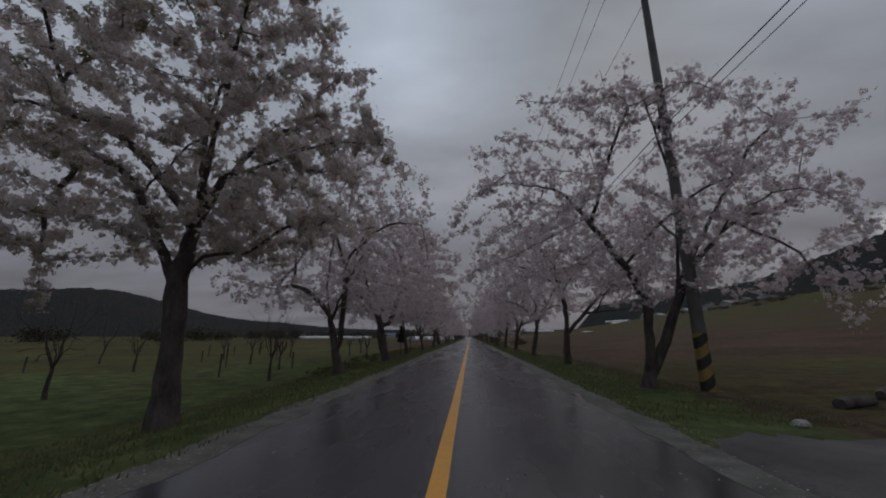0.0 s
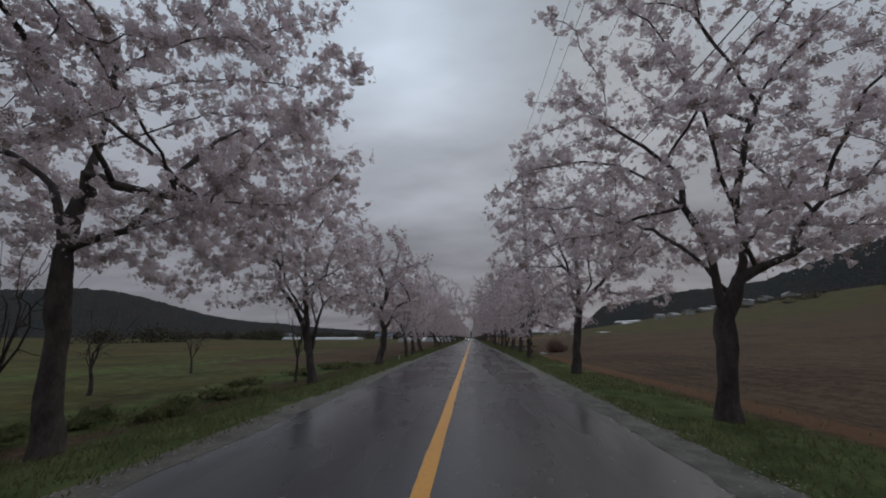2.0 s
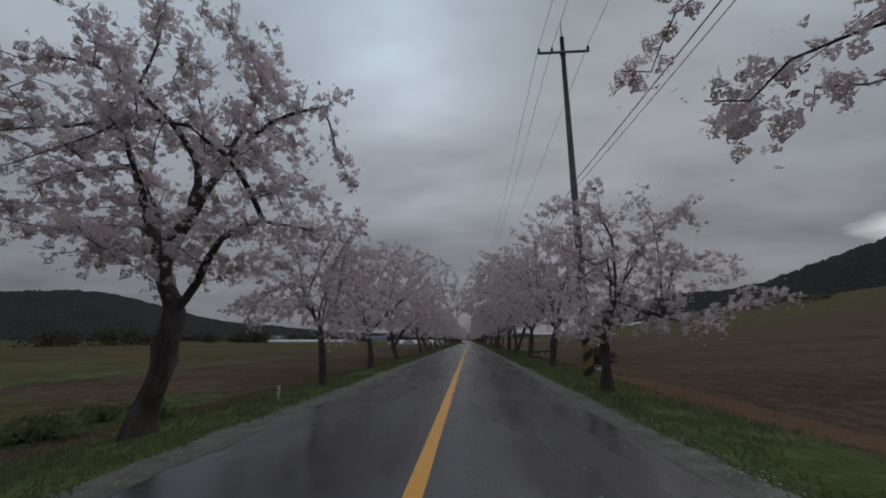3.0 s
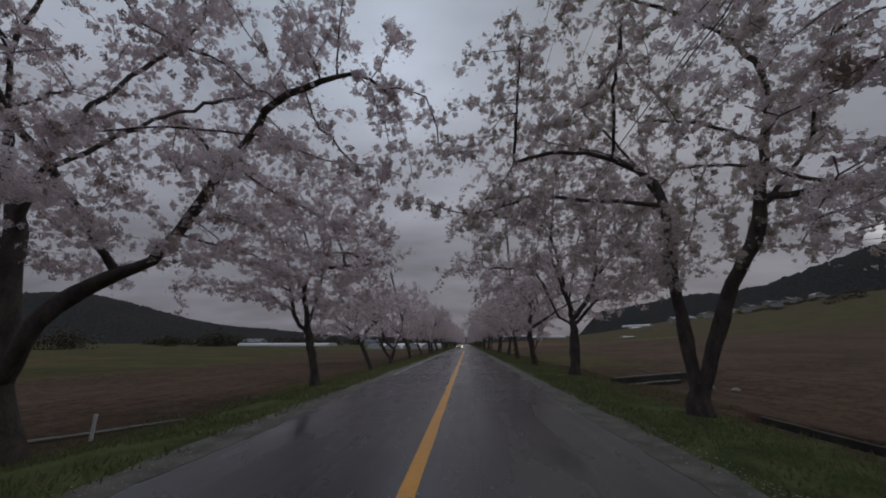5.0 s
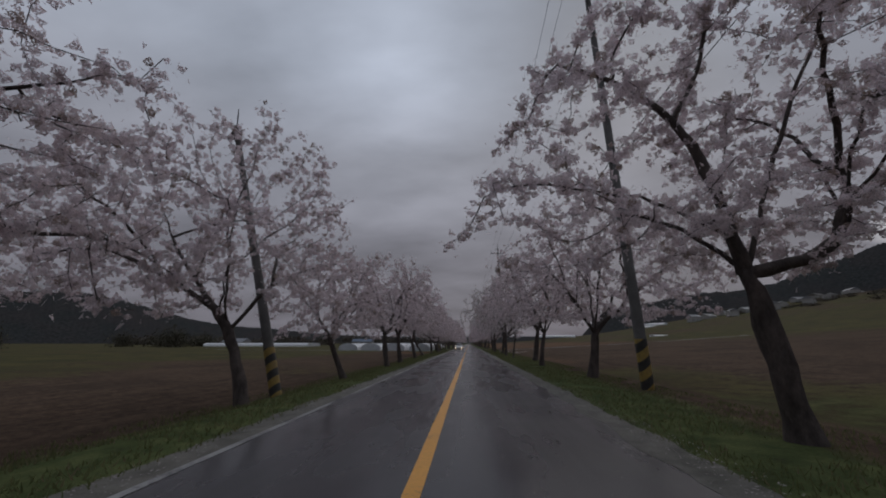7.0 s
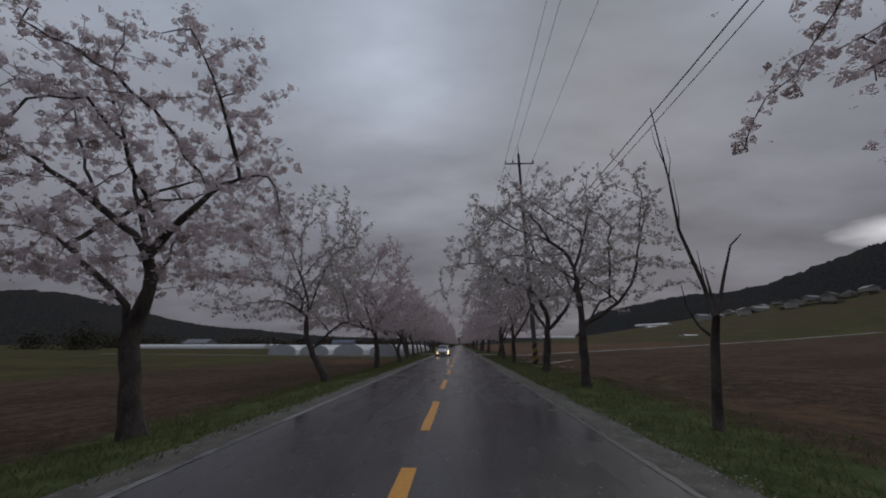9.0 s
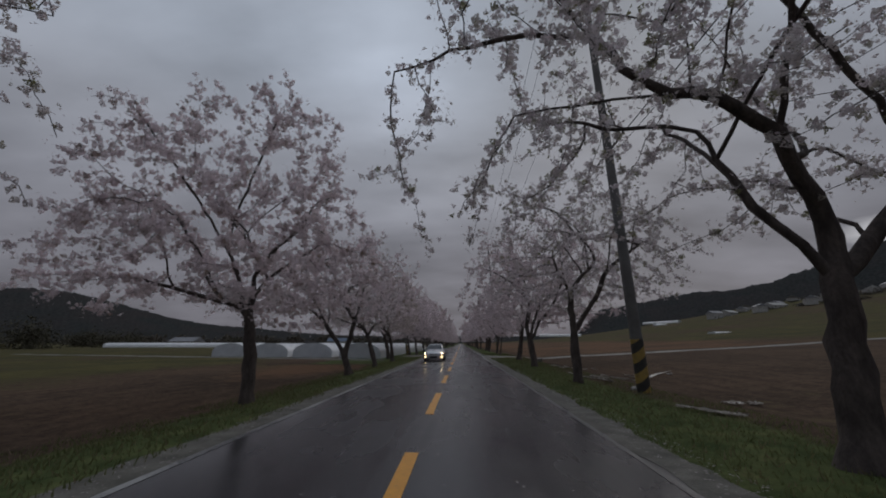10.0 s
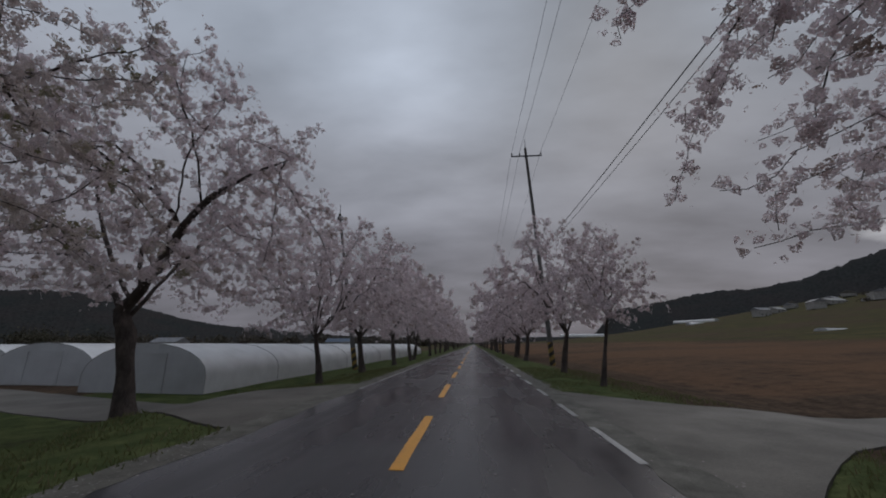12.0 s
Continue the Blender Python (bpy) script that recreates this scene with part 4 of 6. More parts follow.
# right-hand row, from the start of the drive onwards
cherry(5.99, 12.9, 5.6, 7.2, 11.0, 2.9, r=0.22, yr=4.0, bloom=0.95, label="forked cherry tree in pale bloom by a utility pole",
       limbs=(((0.0, 0.0), (0.2, 1.8), (0.1, 3.2), (-1.9, 6.8), (-2.9, 7.4)), ((0.3, 0.2), (1.6, 3.8), (3.3, 7.2), (4.6, 8.5)), ((0.2, 3.2), (0.4, 4.8), (-0.1, 6.4), (-0.8, 7.8)), ((1.2, 2.7), (1.4, 5.0), (1.4, 6.6), (0.6, 9.8)), ((1.6, 3.8), (3.3, 5.3), (5.0, 5.9), (6.5, 6.7)), ((3.3, 5.3), (5.0, 4.2), (5.6, 1.8))))
cherry(5.87, 22.4, 4.5, 8.4, 8.6, 3.6, r=0.175, label="forked cherry tree in pale bloom beside a brown field",
       limbs=(((0.0, 0.0), (-0.1, 4.0), (-2.1, 5.6), (-5.4, 7.1)), ((0.2, 1.8), (2.1, 4.0), (2.8, 5.4), (5.3, 7.8)), ((-0.1, 4.0), (2.7, 7.9)), ((-0.1, 4.0), (-0.4, 5.3), (-0.5, 8.5)), ((1.2, 2.9), (5.1, 3.2)), ((1.9, 3.7), (4.0, 4.5), (6.2, 4.9))))
cherry(5.48, 31.7, 3.0, 5.5, 10.4, 3.1, r=0.16,
       limbs=(((0.0, 0.0), (0.4, 2.7), (0.1, 3.0), (-0.4, 3.6), (-1.1, 4.1), (-3.4, 4.8)), ((0.4, 2.6), (1.9, 5.3), (2.3, 7.1), (3.2, 9.1)), ((0.2, 2.8), (0.4, 4.0), (-0.1, 4.9), (-0.7, 5.5), (-1.6, 5.8)), ((1.2, 4.0), (0.8, 5.2), (-1.2, 8.7)), ((1.5, 4.6), (2.7, 6.1), (5.3, 7.4)), ((1.0, 3.5), (1.8, 4.0), (2.7, 3.9), (3.6, 3.5)), ((0.8, 5.2), (0.7, 8.6), (1.0, 10.9))))
cherry(5.22, 41.6, 3.5, 4.6, 9.6, 2.9, r=0.175,
       limbs=(((0.0, 0.0), (0.2, 1.9), (0.0, 3.9), (-1.0, 5.1), (-2.0, 5.5)), ((0.2, 1.8), (0.6, 2.6), (0.8, 3.5), (0.7, 4.1), (1.0, 5.4), (1.4, 6.5), (2.2, 7.4)), ((-0.0, 4.1), (-0.2, 5.0), (-1.7, 6.7)), ((0.8, 2.7), (3.5, 4.0)), ((0.8, 3.3), (2.5, 5.1), (3.3, 5.2)), ((1.7, 3.2), (2.2, 4.0), (3.1, 4.5), (3.9, 5.5)), ((-0.0, 4.1), (-1.4, 3.9)), ((1.3, 6.2), (0.2, 8.4))))
cherry(4.97, 51, 3.6, 4.7, 9.5, 2.7, r=0.17,
       limbs=(((0.0, 0.0), (0.4, 3.6), (0.2, 4.2), (-0.2, 4.7), (-1.0, 4.7), (-1.8, 4.8)), ((0.5, 2.8), (2.1, 4.8), (2.2, 5.7), (2.9, 6.9), (3.6, 7.6)), ((0.5, 3.0), (1.0, 3.9), (1.0, 5.2), (1.5, 6.4), (1.6, 8.2)), ((1.6, 4.2), (2.9, 5.2), (5.4, 8.1)), ((0.4, 3.6), (0.2, 6.1), (-0.9, 6.5)), ((1.4, 3.4), (2.3, 3.3), (3.3, 3.4))))
cherry(4.8, 63.2, 2.1, 4.0, 6.2, 1.5, r=0.15, n_att=598, label="slender leaning cherry tree in bloom beside a pole",
       limbs=(((0.0, 0.0), (0.1, 1.9), (1.2, 3.9), (2.2, 5.2), (3.3, 5.8)), ((0.6, 2.9), (0.5, 4.8), (-0.0, 5.9)), ((0.6, 2.9), (1.7, 2.3), (3.4, 1.9))))
cherry(5.6, 74.6, 4.6, 4.6, 8.4, 2.5, 2.2)
cherry(5.8, 84.8, 4.8, 4.8, 8.8, 2.6, 2.3, r=0.21)
cherry(5.85, 94.3, 5.3, 5.3, 12.2, 3.2, yr=5.0, leafy=True, r=0.22, label="tall cherry tree in bloom with two stems by a ditch",
       limbs=(((0.0, 0.0), (-0.1, 3.1), (0.1, 4.5), (0.0, 6.2), (-1.5, 7.4), (-3.2, 7.9)), ((0.1, 0.3), (1.0, 2.9), (1.6, 4.2), (1.7, 7.2), (1.3, 8.4), (0.1, 9.4), (-1.4, 10.1)), ((1.9, 4.7), (5.1, 8.4)), ((-0.1, 5.3), (-3.6, 5.5)), ((0.1, 6.1), (-0.7, 6.6), (-2.3, 7.1), (-3.7, 6.9)), ((1.8, 7.0), (2.7, 7.6), (3.9, 9.6)), ((1.5, 8.4), (2.8, 12.2)), ((2.0, 4.9), (4.8, 5.2))))
cherry(6.07, 105.2, 6.2, 6.8, 13.8, 3.8, r=0.23, yr=4.2, bloom=0.9, label="broad cherry tree in bloom with many fanned limbs",
       limbs=(((0.0, 0.0), (0.1, 2.4), (-0.6, 2.9), (-1.4, 4.9), (-2.2, 5.5), (-4.4, 5.7)), ((0.1, 2.4), (-0.2, 4.5), (-1.0, 7.4), (-2.4, 7.9), (-5.3, 8.2)), ((0.2, 2.4), (-0.6, 6.4), (-0.4, 8.2), (-1.9, 9.4), (-5.2, 13.4)), ((0.3, 2.6), (1.1, 4.1), (1.5, 5.6), (1.0, 7.8), (0.1, 9.3), (-1.5, 10.5)), ((0.3, 2.5), (1.6, 3.8), (3.2, 4.0), (6.0, 5.7), (7.4, 6.0)), ((1.3, 4.7), (2.2, 5.8), (3.0, 7.5), (4.5, 9.1)), ((1.5, 5.6), (1.7, 7.5), (2.2, 9.6), (2.2, 12.0)), ((1.4, 3.6), (1.6, 5.2), (3.1, 6.5), (5.0, 7.0))))
cherry(5.54, 113.6, 3.5, 6.1, 8.2, 2.9, r=0.19, label="leaning cherry tree in pale bloom on the verge", yr=3.9,
       limbs=(((0.0, 0.0), (-0.3, 2.5), (-0.1, 4.3), (-1.6, 6.1)), ((-0.4, 2.4), (2.2, 4.1), (3.6, 4.7)), ((0.0, 3.7), (0.3, 4.1), (3.3, 5.6), (5.9, 6.1)), ((0.0, 4.3), (0.7, 5.3), (2.9, 7.0)), ((-0.1, 4.3), (0.4, 5.7), (0.4, 7.0))))
cherry(6.4, 119.6, 2.4, 2.4, 6.2, 1.9, stems=[(-0.12, 0, 1.7), (0.2, 0.05, 1.6)], r=0.12, n_att=390, label="small young cherry tree in pale bloom")
cherry(6.08, 127, 4.7, 2.9, 9.4, 2.9, bloom=1.25, r=0.20, label="thick leaning cherry tree in pink bloom",
       limbs=(((0.0, 0.0), (-0.4, 2.8), (-1.0, 5.7), (-2.2, 7.2), (-3.3, 7.9)), ((-0.3, 2.9), (1.1, 6.9), (2.0, 8.3)), ((-0.3, 2.7), (0.7, 3.0), (1.5, 3.5), (2.3, 4.4)), ((-1.1, 6.1), (-0.4, 7.5), (-0.1, 9.0)), ((-0.6, 3.6), (-2.1, 4.4)), ((1.4, 3.5), (1.8, 4.5), (1.6, 5.3))))
cherry(6.3, 138.6, 4.2, 5.8, 8.4, 2.4, 2.0, r=0.20)
cherry(5.7, 147.6, 4.2, 4.4, 8.4, 2.6, 2.2, r=0.15, n_att=676)
cherry(6.6, 155.8, 4.4, 5.0, 9.2, 3.6, 2.6, r=0.22, yr=4.8)
cherry(5.5, 171.2, 4.9, 3.7, 8.9, 3.3, r=0.16, late=True, bloom=1.15,
       limbs=(((0.0, 0.0), (-0.1, 4.6), (-1.2, 6.0), (-2.2, 6.4), (-4.0, 7.8)), ((0.1, 2.2), (1.7, 3.4), (2.3, 4.7), (2.6, 7.6)), ((-0.1, 4.6), (0.4, 5.9), (0.1, 6.5), (-1.0, 7.3), (-1.9, 8.3)), ((0.2, 3.6), (0.6, 4.3), (1.4, 4.8), (2.5, 5.0)), ((-0.1, 4.5), (-1.3, 4.9)), ((0.2, 2.4), (0.6, 3.0), (1.1, 3.4), (2.4, 3.6)), ((0.4, 5.7), (0.8, 7.1), (1.6, 8.2))))
cherry(5.64, 179.3, 6.2, 5.4, 11.4, 3.6, r=0.20, late=True, bloom=1.35, label="big cherry tree past full bloom with thick limbs",
       limbs=(((0.1, 0.0, 0.0), (0.2, 0.9, 0.0), (0.3, 1.8, 0.0), (0.3, 2.4, 0.0)),
              ((0.3, 2.4, 0.0), (0.4, 3.0, 0.0), (0.2, 3.6, -0.1), (-0.3, 4.5, -0.3), (-1.1, 5.1, -0.4), (-1.8, 5.2, -0.4), (-2.4, 5.7, -0.4), (-2.8, 6.2, -0.4), (-4.1, 6.6, -0.1), (-6.1, 6.4, 0.4)),
              ((0.3, 2.4, 0.0), (0.0, 2.9, 0.0), (-0.4, 3.6, 0.2), (-0.5, 4.2, 0.4), (-0.8, 5.1, 0.6), (-1.2, 5.4, 0.8), (-1.9, 5.5, 1.1), (-2.7, 5.9, 1.4)),
              ((0.4, 2.4, 0.0), (1.2, 3.2, 0.0), (1.7, 3.9, -0.1), (1.5, 4.5, -0.3), (0.6, 5.8, -0.5), (-0.3, 7.2, -0.7), (-0.9, 9.4, -0.9)),
              ((-1.4, 5.1, -0.4), (-2.3, 5.5, 0.2), (-3.9, 5.7, 0.8)), ((-0.4, 3.6, 0.2), (-0.5, 3.4, 0.8), (-1.1, 3.2, 1.4)), ((-2.8, 6.2, -0.4), (-3.9, 7.4, -0.8)),
              ((-0.3, 4.5, -0.3), (0.3, 5.7, 0.2), (1.1, 6.2, 0.5), (2.2, 6.5, 0.9)), ((-0.1, 4.1, -0.2), (1.1, 4.6, 0.4), (2.4, 4.5, 1.0)),
              ((-1.4, 5.1, -0.4), (-1.1, 6.2, 0.0), (-0.9, 7.2, 0.3)), ((1.7, 3.9, -0.1), (2.8, 6.4, 0.3), (3.6, 8.4, 0.5))))
cherry(5.33, 189.7, 3.0, 4.8, 8.3, 3.1, r=0.17, late=True, bloom=1.3, label="cherry tree past full bloom beside a striped pole",
       limbs=(((0.0, 0.0), (-0.1, 3.6), (-0.5, 4.5), (-0.6, 5.5)), ((0.1, 2.0), (1.0, 3.4), (1.5, 4.5), (3.2, 5.8)), ((-0.1, 2.8), (0.2, 3.9), (1.2, 5.1), (0.6, 6.5), (-0.2, 7.6), (-2.2, 8.0))))
cherry(5.65, 200.6, 4.3, 5.6, 10.6, 3.2, r=0.20, yr=4.4, label="broad cherry tree in bloom with three stems",
       limbs=(((0.0, 0.0, 0.0), (-0.1, 1.2, 0.0), (-0.2, 1.8, 0.0)),
              ((-0.2, 1.8, 0.0), (-0.4, 2.6, 0.0), (-0.2, 3.5, 0.0), (-0.1, 4.3, -0.1), (-0.5, 4.9, -0.2), (-1.2, 5.6, -0.3), (-2.3, 6.3, -0.4), (-3.6, 6.9, -0.4)),
              ((-0.2, 1.8, 0.0), (0.1, 2.9, 0.0), (0.6, 4.2, 0.1), (0.9, 5.4, 0.2), (1.0, 6.5, 0.3), (1.0, 7.7, 0.4)),
              ((-0.1, 1.7, 0.0), (0.2, 2.1, 0.0), (0.5, 3.0, 0.0), (1.3, 3.8, 0.0), (1.9, 4.9, -0.1), (2.3, 6.1, -0.2), (2.3, 7.0, -0.3), (2.1, 8.1, -0.5), (1.7, 9.7, -0.7)),
              ((1.9, 4.9, 0.0), (3.1, 5.7, 0.2), (4.2, 6.3, 0.3), (5.7, 7.1, 0.4)), ((2.3, 6.1, -0.2), (2.8, 6.8, -0.5), (4.5, 8.0, -1.0)), ((2.3, 7.0, -0.3), (3.1, 8.4, -0.1), (4.1, 9.6, 0.0)),
              ((0.5, 3.0, 0.0), (1.5, 3.5, 0.4), (4.0, 3.5, 1.0)), ((-0.2, 4.6, -0.2), (0.0, 5.7, 0.3), (-0.1, 6.6, 0.8)), ((0.6, 4.2, 0.1), (1.9, 4.9, 0.6), (4.4, 5.0, 1.2))))
cherry(6.3, 212, 3.6, 6.6, 12.0, 2.7, r=0.21,
       limbs=(((0.0, 0.0), (0.5, 3.2), (0.6, 5.0), (0.4, 6.1), (-0.8, 6.4), (-2.4, 6.3)), ((0.5, 3.0), (1.2, 4.5), (1.7, 6.3), (2.1, 10.2)), ((1.1, 4.3), (5.2, 7.8), (6.5, 8.4)), ((0.4, 3.3), (-0.5, 5.9)), ((1.8, 6.8), (0.8, 8.4), (-1.1, 8.8)), ((0.8, 3.4), (3.9, 3.5))))
cherry(5.85, 225.5, 1.9, 2.3, 5.8, 2.3, 2.6, r=0.09, n_att=338, label="thin young cherry tree in pink bloom")
cherry(6.1, 233.0, 4.6, 4.0, 9.0, 2.4, 2.2, r=0.15, n_att=546)
# left-hand row
cherry(-5.66, 7.45, 6.7, 4.3, 11.4, 3.5, leafy=True, r=0.22, yr=3.2, bloom=1.7, label="cherry tree in pale bloom with a thick forked trunk",
       limbs=(((0.0, 0.0), (0.0, 4.0), (1.6, 6.7)), ((0.1, 4.1), (-1.4, 5.8), (-2.4, 6.5), (-3.8, 6.9)), ((0.3, 2.8), (0.5, 3.4), (1.3, 3.5), (1.9, 4.0)), ((-0.1, 2.6), (-1.4, 5.0), (-2.6, 5.9)), ((0.3, 4.7), (-0.1, 5.9), (-0.2, 9.4)), ((0.6, 5.2), (2.4, 5.8)), ((-2.6, 5.9), (-3.2, 4.3), (-3.1, 2.3))))
cherry(-5.6, 17.5, 4.9, 4.9, 10.7, 2.8, r=0.21,
       limbs=(((0.0, 0.0), (-1.0, 4.2), (-0.7, 5.0)), ((0.0, 0.9), (0.2, 4.8), (1.2, 5.9), (2.5, 6.7), (3.8, 6.6)), ((0.2, 4.8), (-0.8, 7.3), (-2.0, 8.7), (-3.6, 9.5)), ((-0.6, 2.6), (-1.3, 3.4), (-2.3, 4.0), (-3.6, 3.9)), ((-0.3, 6.6), (0.2, 7.8), (-0.1, 10.9))))
cherry(-5.6, 27.6, 6.6, 4.6, 11.2, 2.9, r=0.29, yr=5.2, bloom=1.7, n_att=1600, label="old cherry tree in bloom with a swollen forked trunk",
       limbs=(((0.0, -0.1, 0.0), (-0.3, 0.9, 0.0), (-0.5, 1.9, 0.0), (-0.6, 2.5, 0.0)),
              ((-0.5, 2.4, 0.0), (0.0, 2.6, 0.3), (0.1, 3.2, 0.6), (0.2, 4.1, 1.3), (0.6, 5.3, 2.0), (1.5, 6.5, 2.6), (2.1, 7.6, 3.1), (3.0, 9.3, 3.6)),
              ((-0.6, 2.6, 0.0), (-1.0, 3.5, 0.1), (-1.9, 4.4, 0.3), (-2.7, 5.1, 0.5), (-3.4, 6.2, 0.7), (-3.8, 7.7, 1.0), (-4.2, 9.0, 1.4)),
              ((0.6, 5.3, 2.0), (1.5, 5.4, 2.8), (2.7, 5.4, 3.4)), ((0.2, 4.8, 1.6), (-0.8, 5.5, 2.0), (-1.6, 5.9, 2.2)),
              ((-1.0, 3.3, 0.0), (-2.0, 3.9, -0.4), (-3.6, 4.4, -0.9)), ((-3.5, 6.6, 0.7), (-3.3, 6.8, 1.4), (-3.0, 6.1, 2.6)),
              ((-3.8, 7.7, 1.0), (-2.9, 9.4, 2.0), (-2.0, 10.6, 2.8))))
cherry(-6.18, 39.8, 6.1, 4.0, 10.7, 3.1, bloom=1.65, yr=5.6, r=0.17,
       limbs=(((0.0, 0.0), (-0.5, 3.3), (-0.4, 4.8), (-0.6, 7.1), (-1.0, 8.4)), ((-0.3, 3.3), (0.4, 3.6), (2.3, 4.0)), ((-0.6, 7.1), (0.5, 7.9), (2.0, 8.2), (3.1, 8.8)), ((-0.7, 3.5), (-1.1, 4.6), (-2.3, 5.4), (-4.0, 5.8)), ((-0.5, 6.5), (1.3, 7.0), (3.2, 7.0)), ((-1.0, 8.0), (-1.9, 9.3), (-2.3, 10.4)), ((-0.4, 4.8), (0.8, 4.4), (2.5, 4.2))))
cherry(-5.49, 48.4, 4.9, 2.4, 7.7, 2.7, r=0.17,
       limbs=(((0.0, 0.0), (-0.8, 2.5), (-1.9, 3.9), (-1.9, 4.6), (-2.8, 5.1), (-3.7, 4.9)), ((-0.2, 0.7), (-0.5, 3.2), (-0.2, 5.4), (1.4, 7.3)), ((-0.1, 1.1), (0.0, 2.5), (0.3, 3.3), (1.2, 3.4)), ((-0.4, 3.6), (0.3, 4.1), (1.4, 4.6)), ((-0.6, 2.6), (-1.4, 3.8), (-2.2, 5.9), (-3.3, 7.2)), ((-0.2, 4.4), (-0.9, 5.0), (-1.3, 7.6))))
cherry(-5.24, 57.5, 3.1, 3.0, 8.5, 3.0, r=0.21, bloom=1.3, label="leaning cherry tree in dense pale bloom",
       limbs=(((0.0, 0.0), (0.3, 1.8), (-0.1, 3.0), (-1.7, 5.8), (-3.2, 7.3)), ((0.3, 2.0), (1.1, 3.5), (1.9, 3.8)), ((-0.1, 3.1), (0.7, 5.2), (1.0, 7.5)), ((-1.4, 5.1), (-2.5, 5.2), (-3.5, 4.9)), ((0.1, 4.1), (0.2, 5.1), (-0.7, 6.1)), ((0.7, 5.2), (1.7, 6.1), (2.8, 6.3))))
cherry(-4.7, 64.7, 4.0, 2.0, 6.4, 1.7, 2.0, r=0.13, n_att=572, label="small cherry tree in bloom with drooping branches")
cherry(-5.9, 76.2, 4.6, 4.0, 8.4, 2.2, 2.2)
cherry(-7.2, 91.3, 6.4, 7.0, 12.2, 3.3, r=0.25, yr=4.6, n_att=1600, label="old cherry tree in bloom with a low sideways limb",
       limbs=(((0.2, 0.0, 0.0), (-0.3, 1.5, 0.0), (-0.5, 2.7, 0.0), (-0.8, 4.1, 0.0)),
              ((0.0, 1.2, 0.0), (0.4, 2.3, -0.2), (0.9, 3.1, 0.2), (1.5, 3.6, 0.7), (2.1, 4.5, 0.7), (2.7, 5.4, 0.6), (3.4, 6.2, 0.4), (4.1, 6.7, 0.0), (5.7, 7.2, -0.1)),
              ((-0.8, 4.1, 0.0), (-1.0, 4.9, -0.1), (-1.3, 6.1, -0.2), (-1.2, 7.8, -0.6), (-1.0, 8.5, -0.6), (-0.7, 10.9, -0.4)),
              ((-0.8, 4.1, 0.0), (-0.4, 4.9, -0.2), (0.4, 5.7, -0.5), (0.6, 6.2, -0.5), (0.9, 7.8, 0.2), (1.4, 9.7, 0.9)),
              ((0.5, 5.9, -0.5), (0.8, 6.3, 0.1), (1.8, 6.5, 0.5), (3.2, 6.5, 0.9)),
              ((-0.8, 3.8, 0.0), (-1.6, 4.3, -0.1), (-2.1, 5.0, -0.3), (-2.9, 5.7, -0.5), (-3.6, 6.4, -0.8), (-5.0, 7.6, -1.3)),
              ((-1.0, 4.7, -0.1), (-1.8, 5.5, 0.2), (-3.5, 6.6, 0.6), (-5.0, 8.1, 1.0)), ((-1.2, 7.8, -0.6), (-1.4, 8.3, -1.0), (-1.5, 9.6, -1.6))))
cherry(-5.74, 101.2, 5.7, 3.2, 9.7, 3.0, bloom=1.2, r=0.17,
       limbs=(((0.0, 0.0), (-0.5, 2.1), (-1.2, 2.9), (-2.1, 6.0), (-4.1, 8.8)), ((-0.5, 2.1), (-0.8, 4.2), (-0.0, 4.9), (2.8, 5.0), (4.1, 5.5)), ((-0.8, 4.2), (-1.4, 4.9), (-1.8, 5.8)), ((-0.4, 2.6), (-0.0, 4.6), (-0.1, 5.6)), ((-1.3, 3.2), (-3.5, 4.4)), ((-0.8, 4.4), (-0.4, 5.6), (0.6, 6.2)), ((-1.6, 4.1), (-3.6, 5.3))))
cherry(-6.05, 112.3, 5.3, 1.0, 5.5, 2.2, r=0.15, n_att=572, label="low leaning cherry tree in pale bloom",
       limbs=(((0.0, 0.0), (-1.0, 1.9), (-1.9, 2.9), (-4.5, 4.7)), ((-0.9, 1.9), (-1.4, 3.3), (-1.1, 4.5)), ((-1.2, 1.8), (-2.0, 2.5), (-3.5, 3.2)), ((-0.8, 1.6), (-0.5, 2.8), (0.5, 3.6))))
cherry(-6.69, 122.9, 8.4, 2.5, 7.6, 2.3, r=0.22, n_att=832, label="spreading cherry tree in bloom with splayed stems",
       limbs=(((0.0, 0.0), (-1.5, 2.5), (-1.3, 4.0), (-2.3, 5.2)), ((0.1, 0.3), (0.2, 1.4), (0.8, 3.0), (1.0, 4.6), (1.4, 5.5)), ((-0.6, 1.1), (-2.0, 2.3), (-3.5, 2.7), (-4.6, 3.3)), ((0.0, 1.4), (-0.9, 2.3), (-1.7, 4.0), (-4.6, 4.2))))
cherry(-6.15, 131.5, 8.7, 2.5, 8.9, 2.9, r=0.17,
       limbs=(((0.0, 0.0), (-0.8, 2.2), (-2.8, 4.6), (-4.5, 7.1)), ((-1.5, 2.9), (-2.9, 3.8), (-5.0, 4.8), (-6.7, 4.6)), ((-0.7, 2.1), (0.2, 3.4), (1.2, 4.1)), ((-2.1, 3.8), (-1.8, 5.3), (-1.4, 6.2)), ((-1.6, 2.8), (-3.1, 2.7)), ((-0.7, 2.1), (-1.0, 3.3), (-0.7, 4.3), (0.6, 5.2))))
cherry(-5.6, 139.3, 4.0, 2.0, 6.4, 1.9, 1.9, r=0.15, lean=-0.6, n_att=572)
cherry(-5.4, 148.5, 4.4, 3.6, 8.2, 2.6, 2.2)
cherry(-5.6, 155.4, 4.4, 3.6, 8.2, 3.0, 2.3)
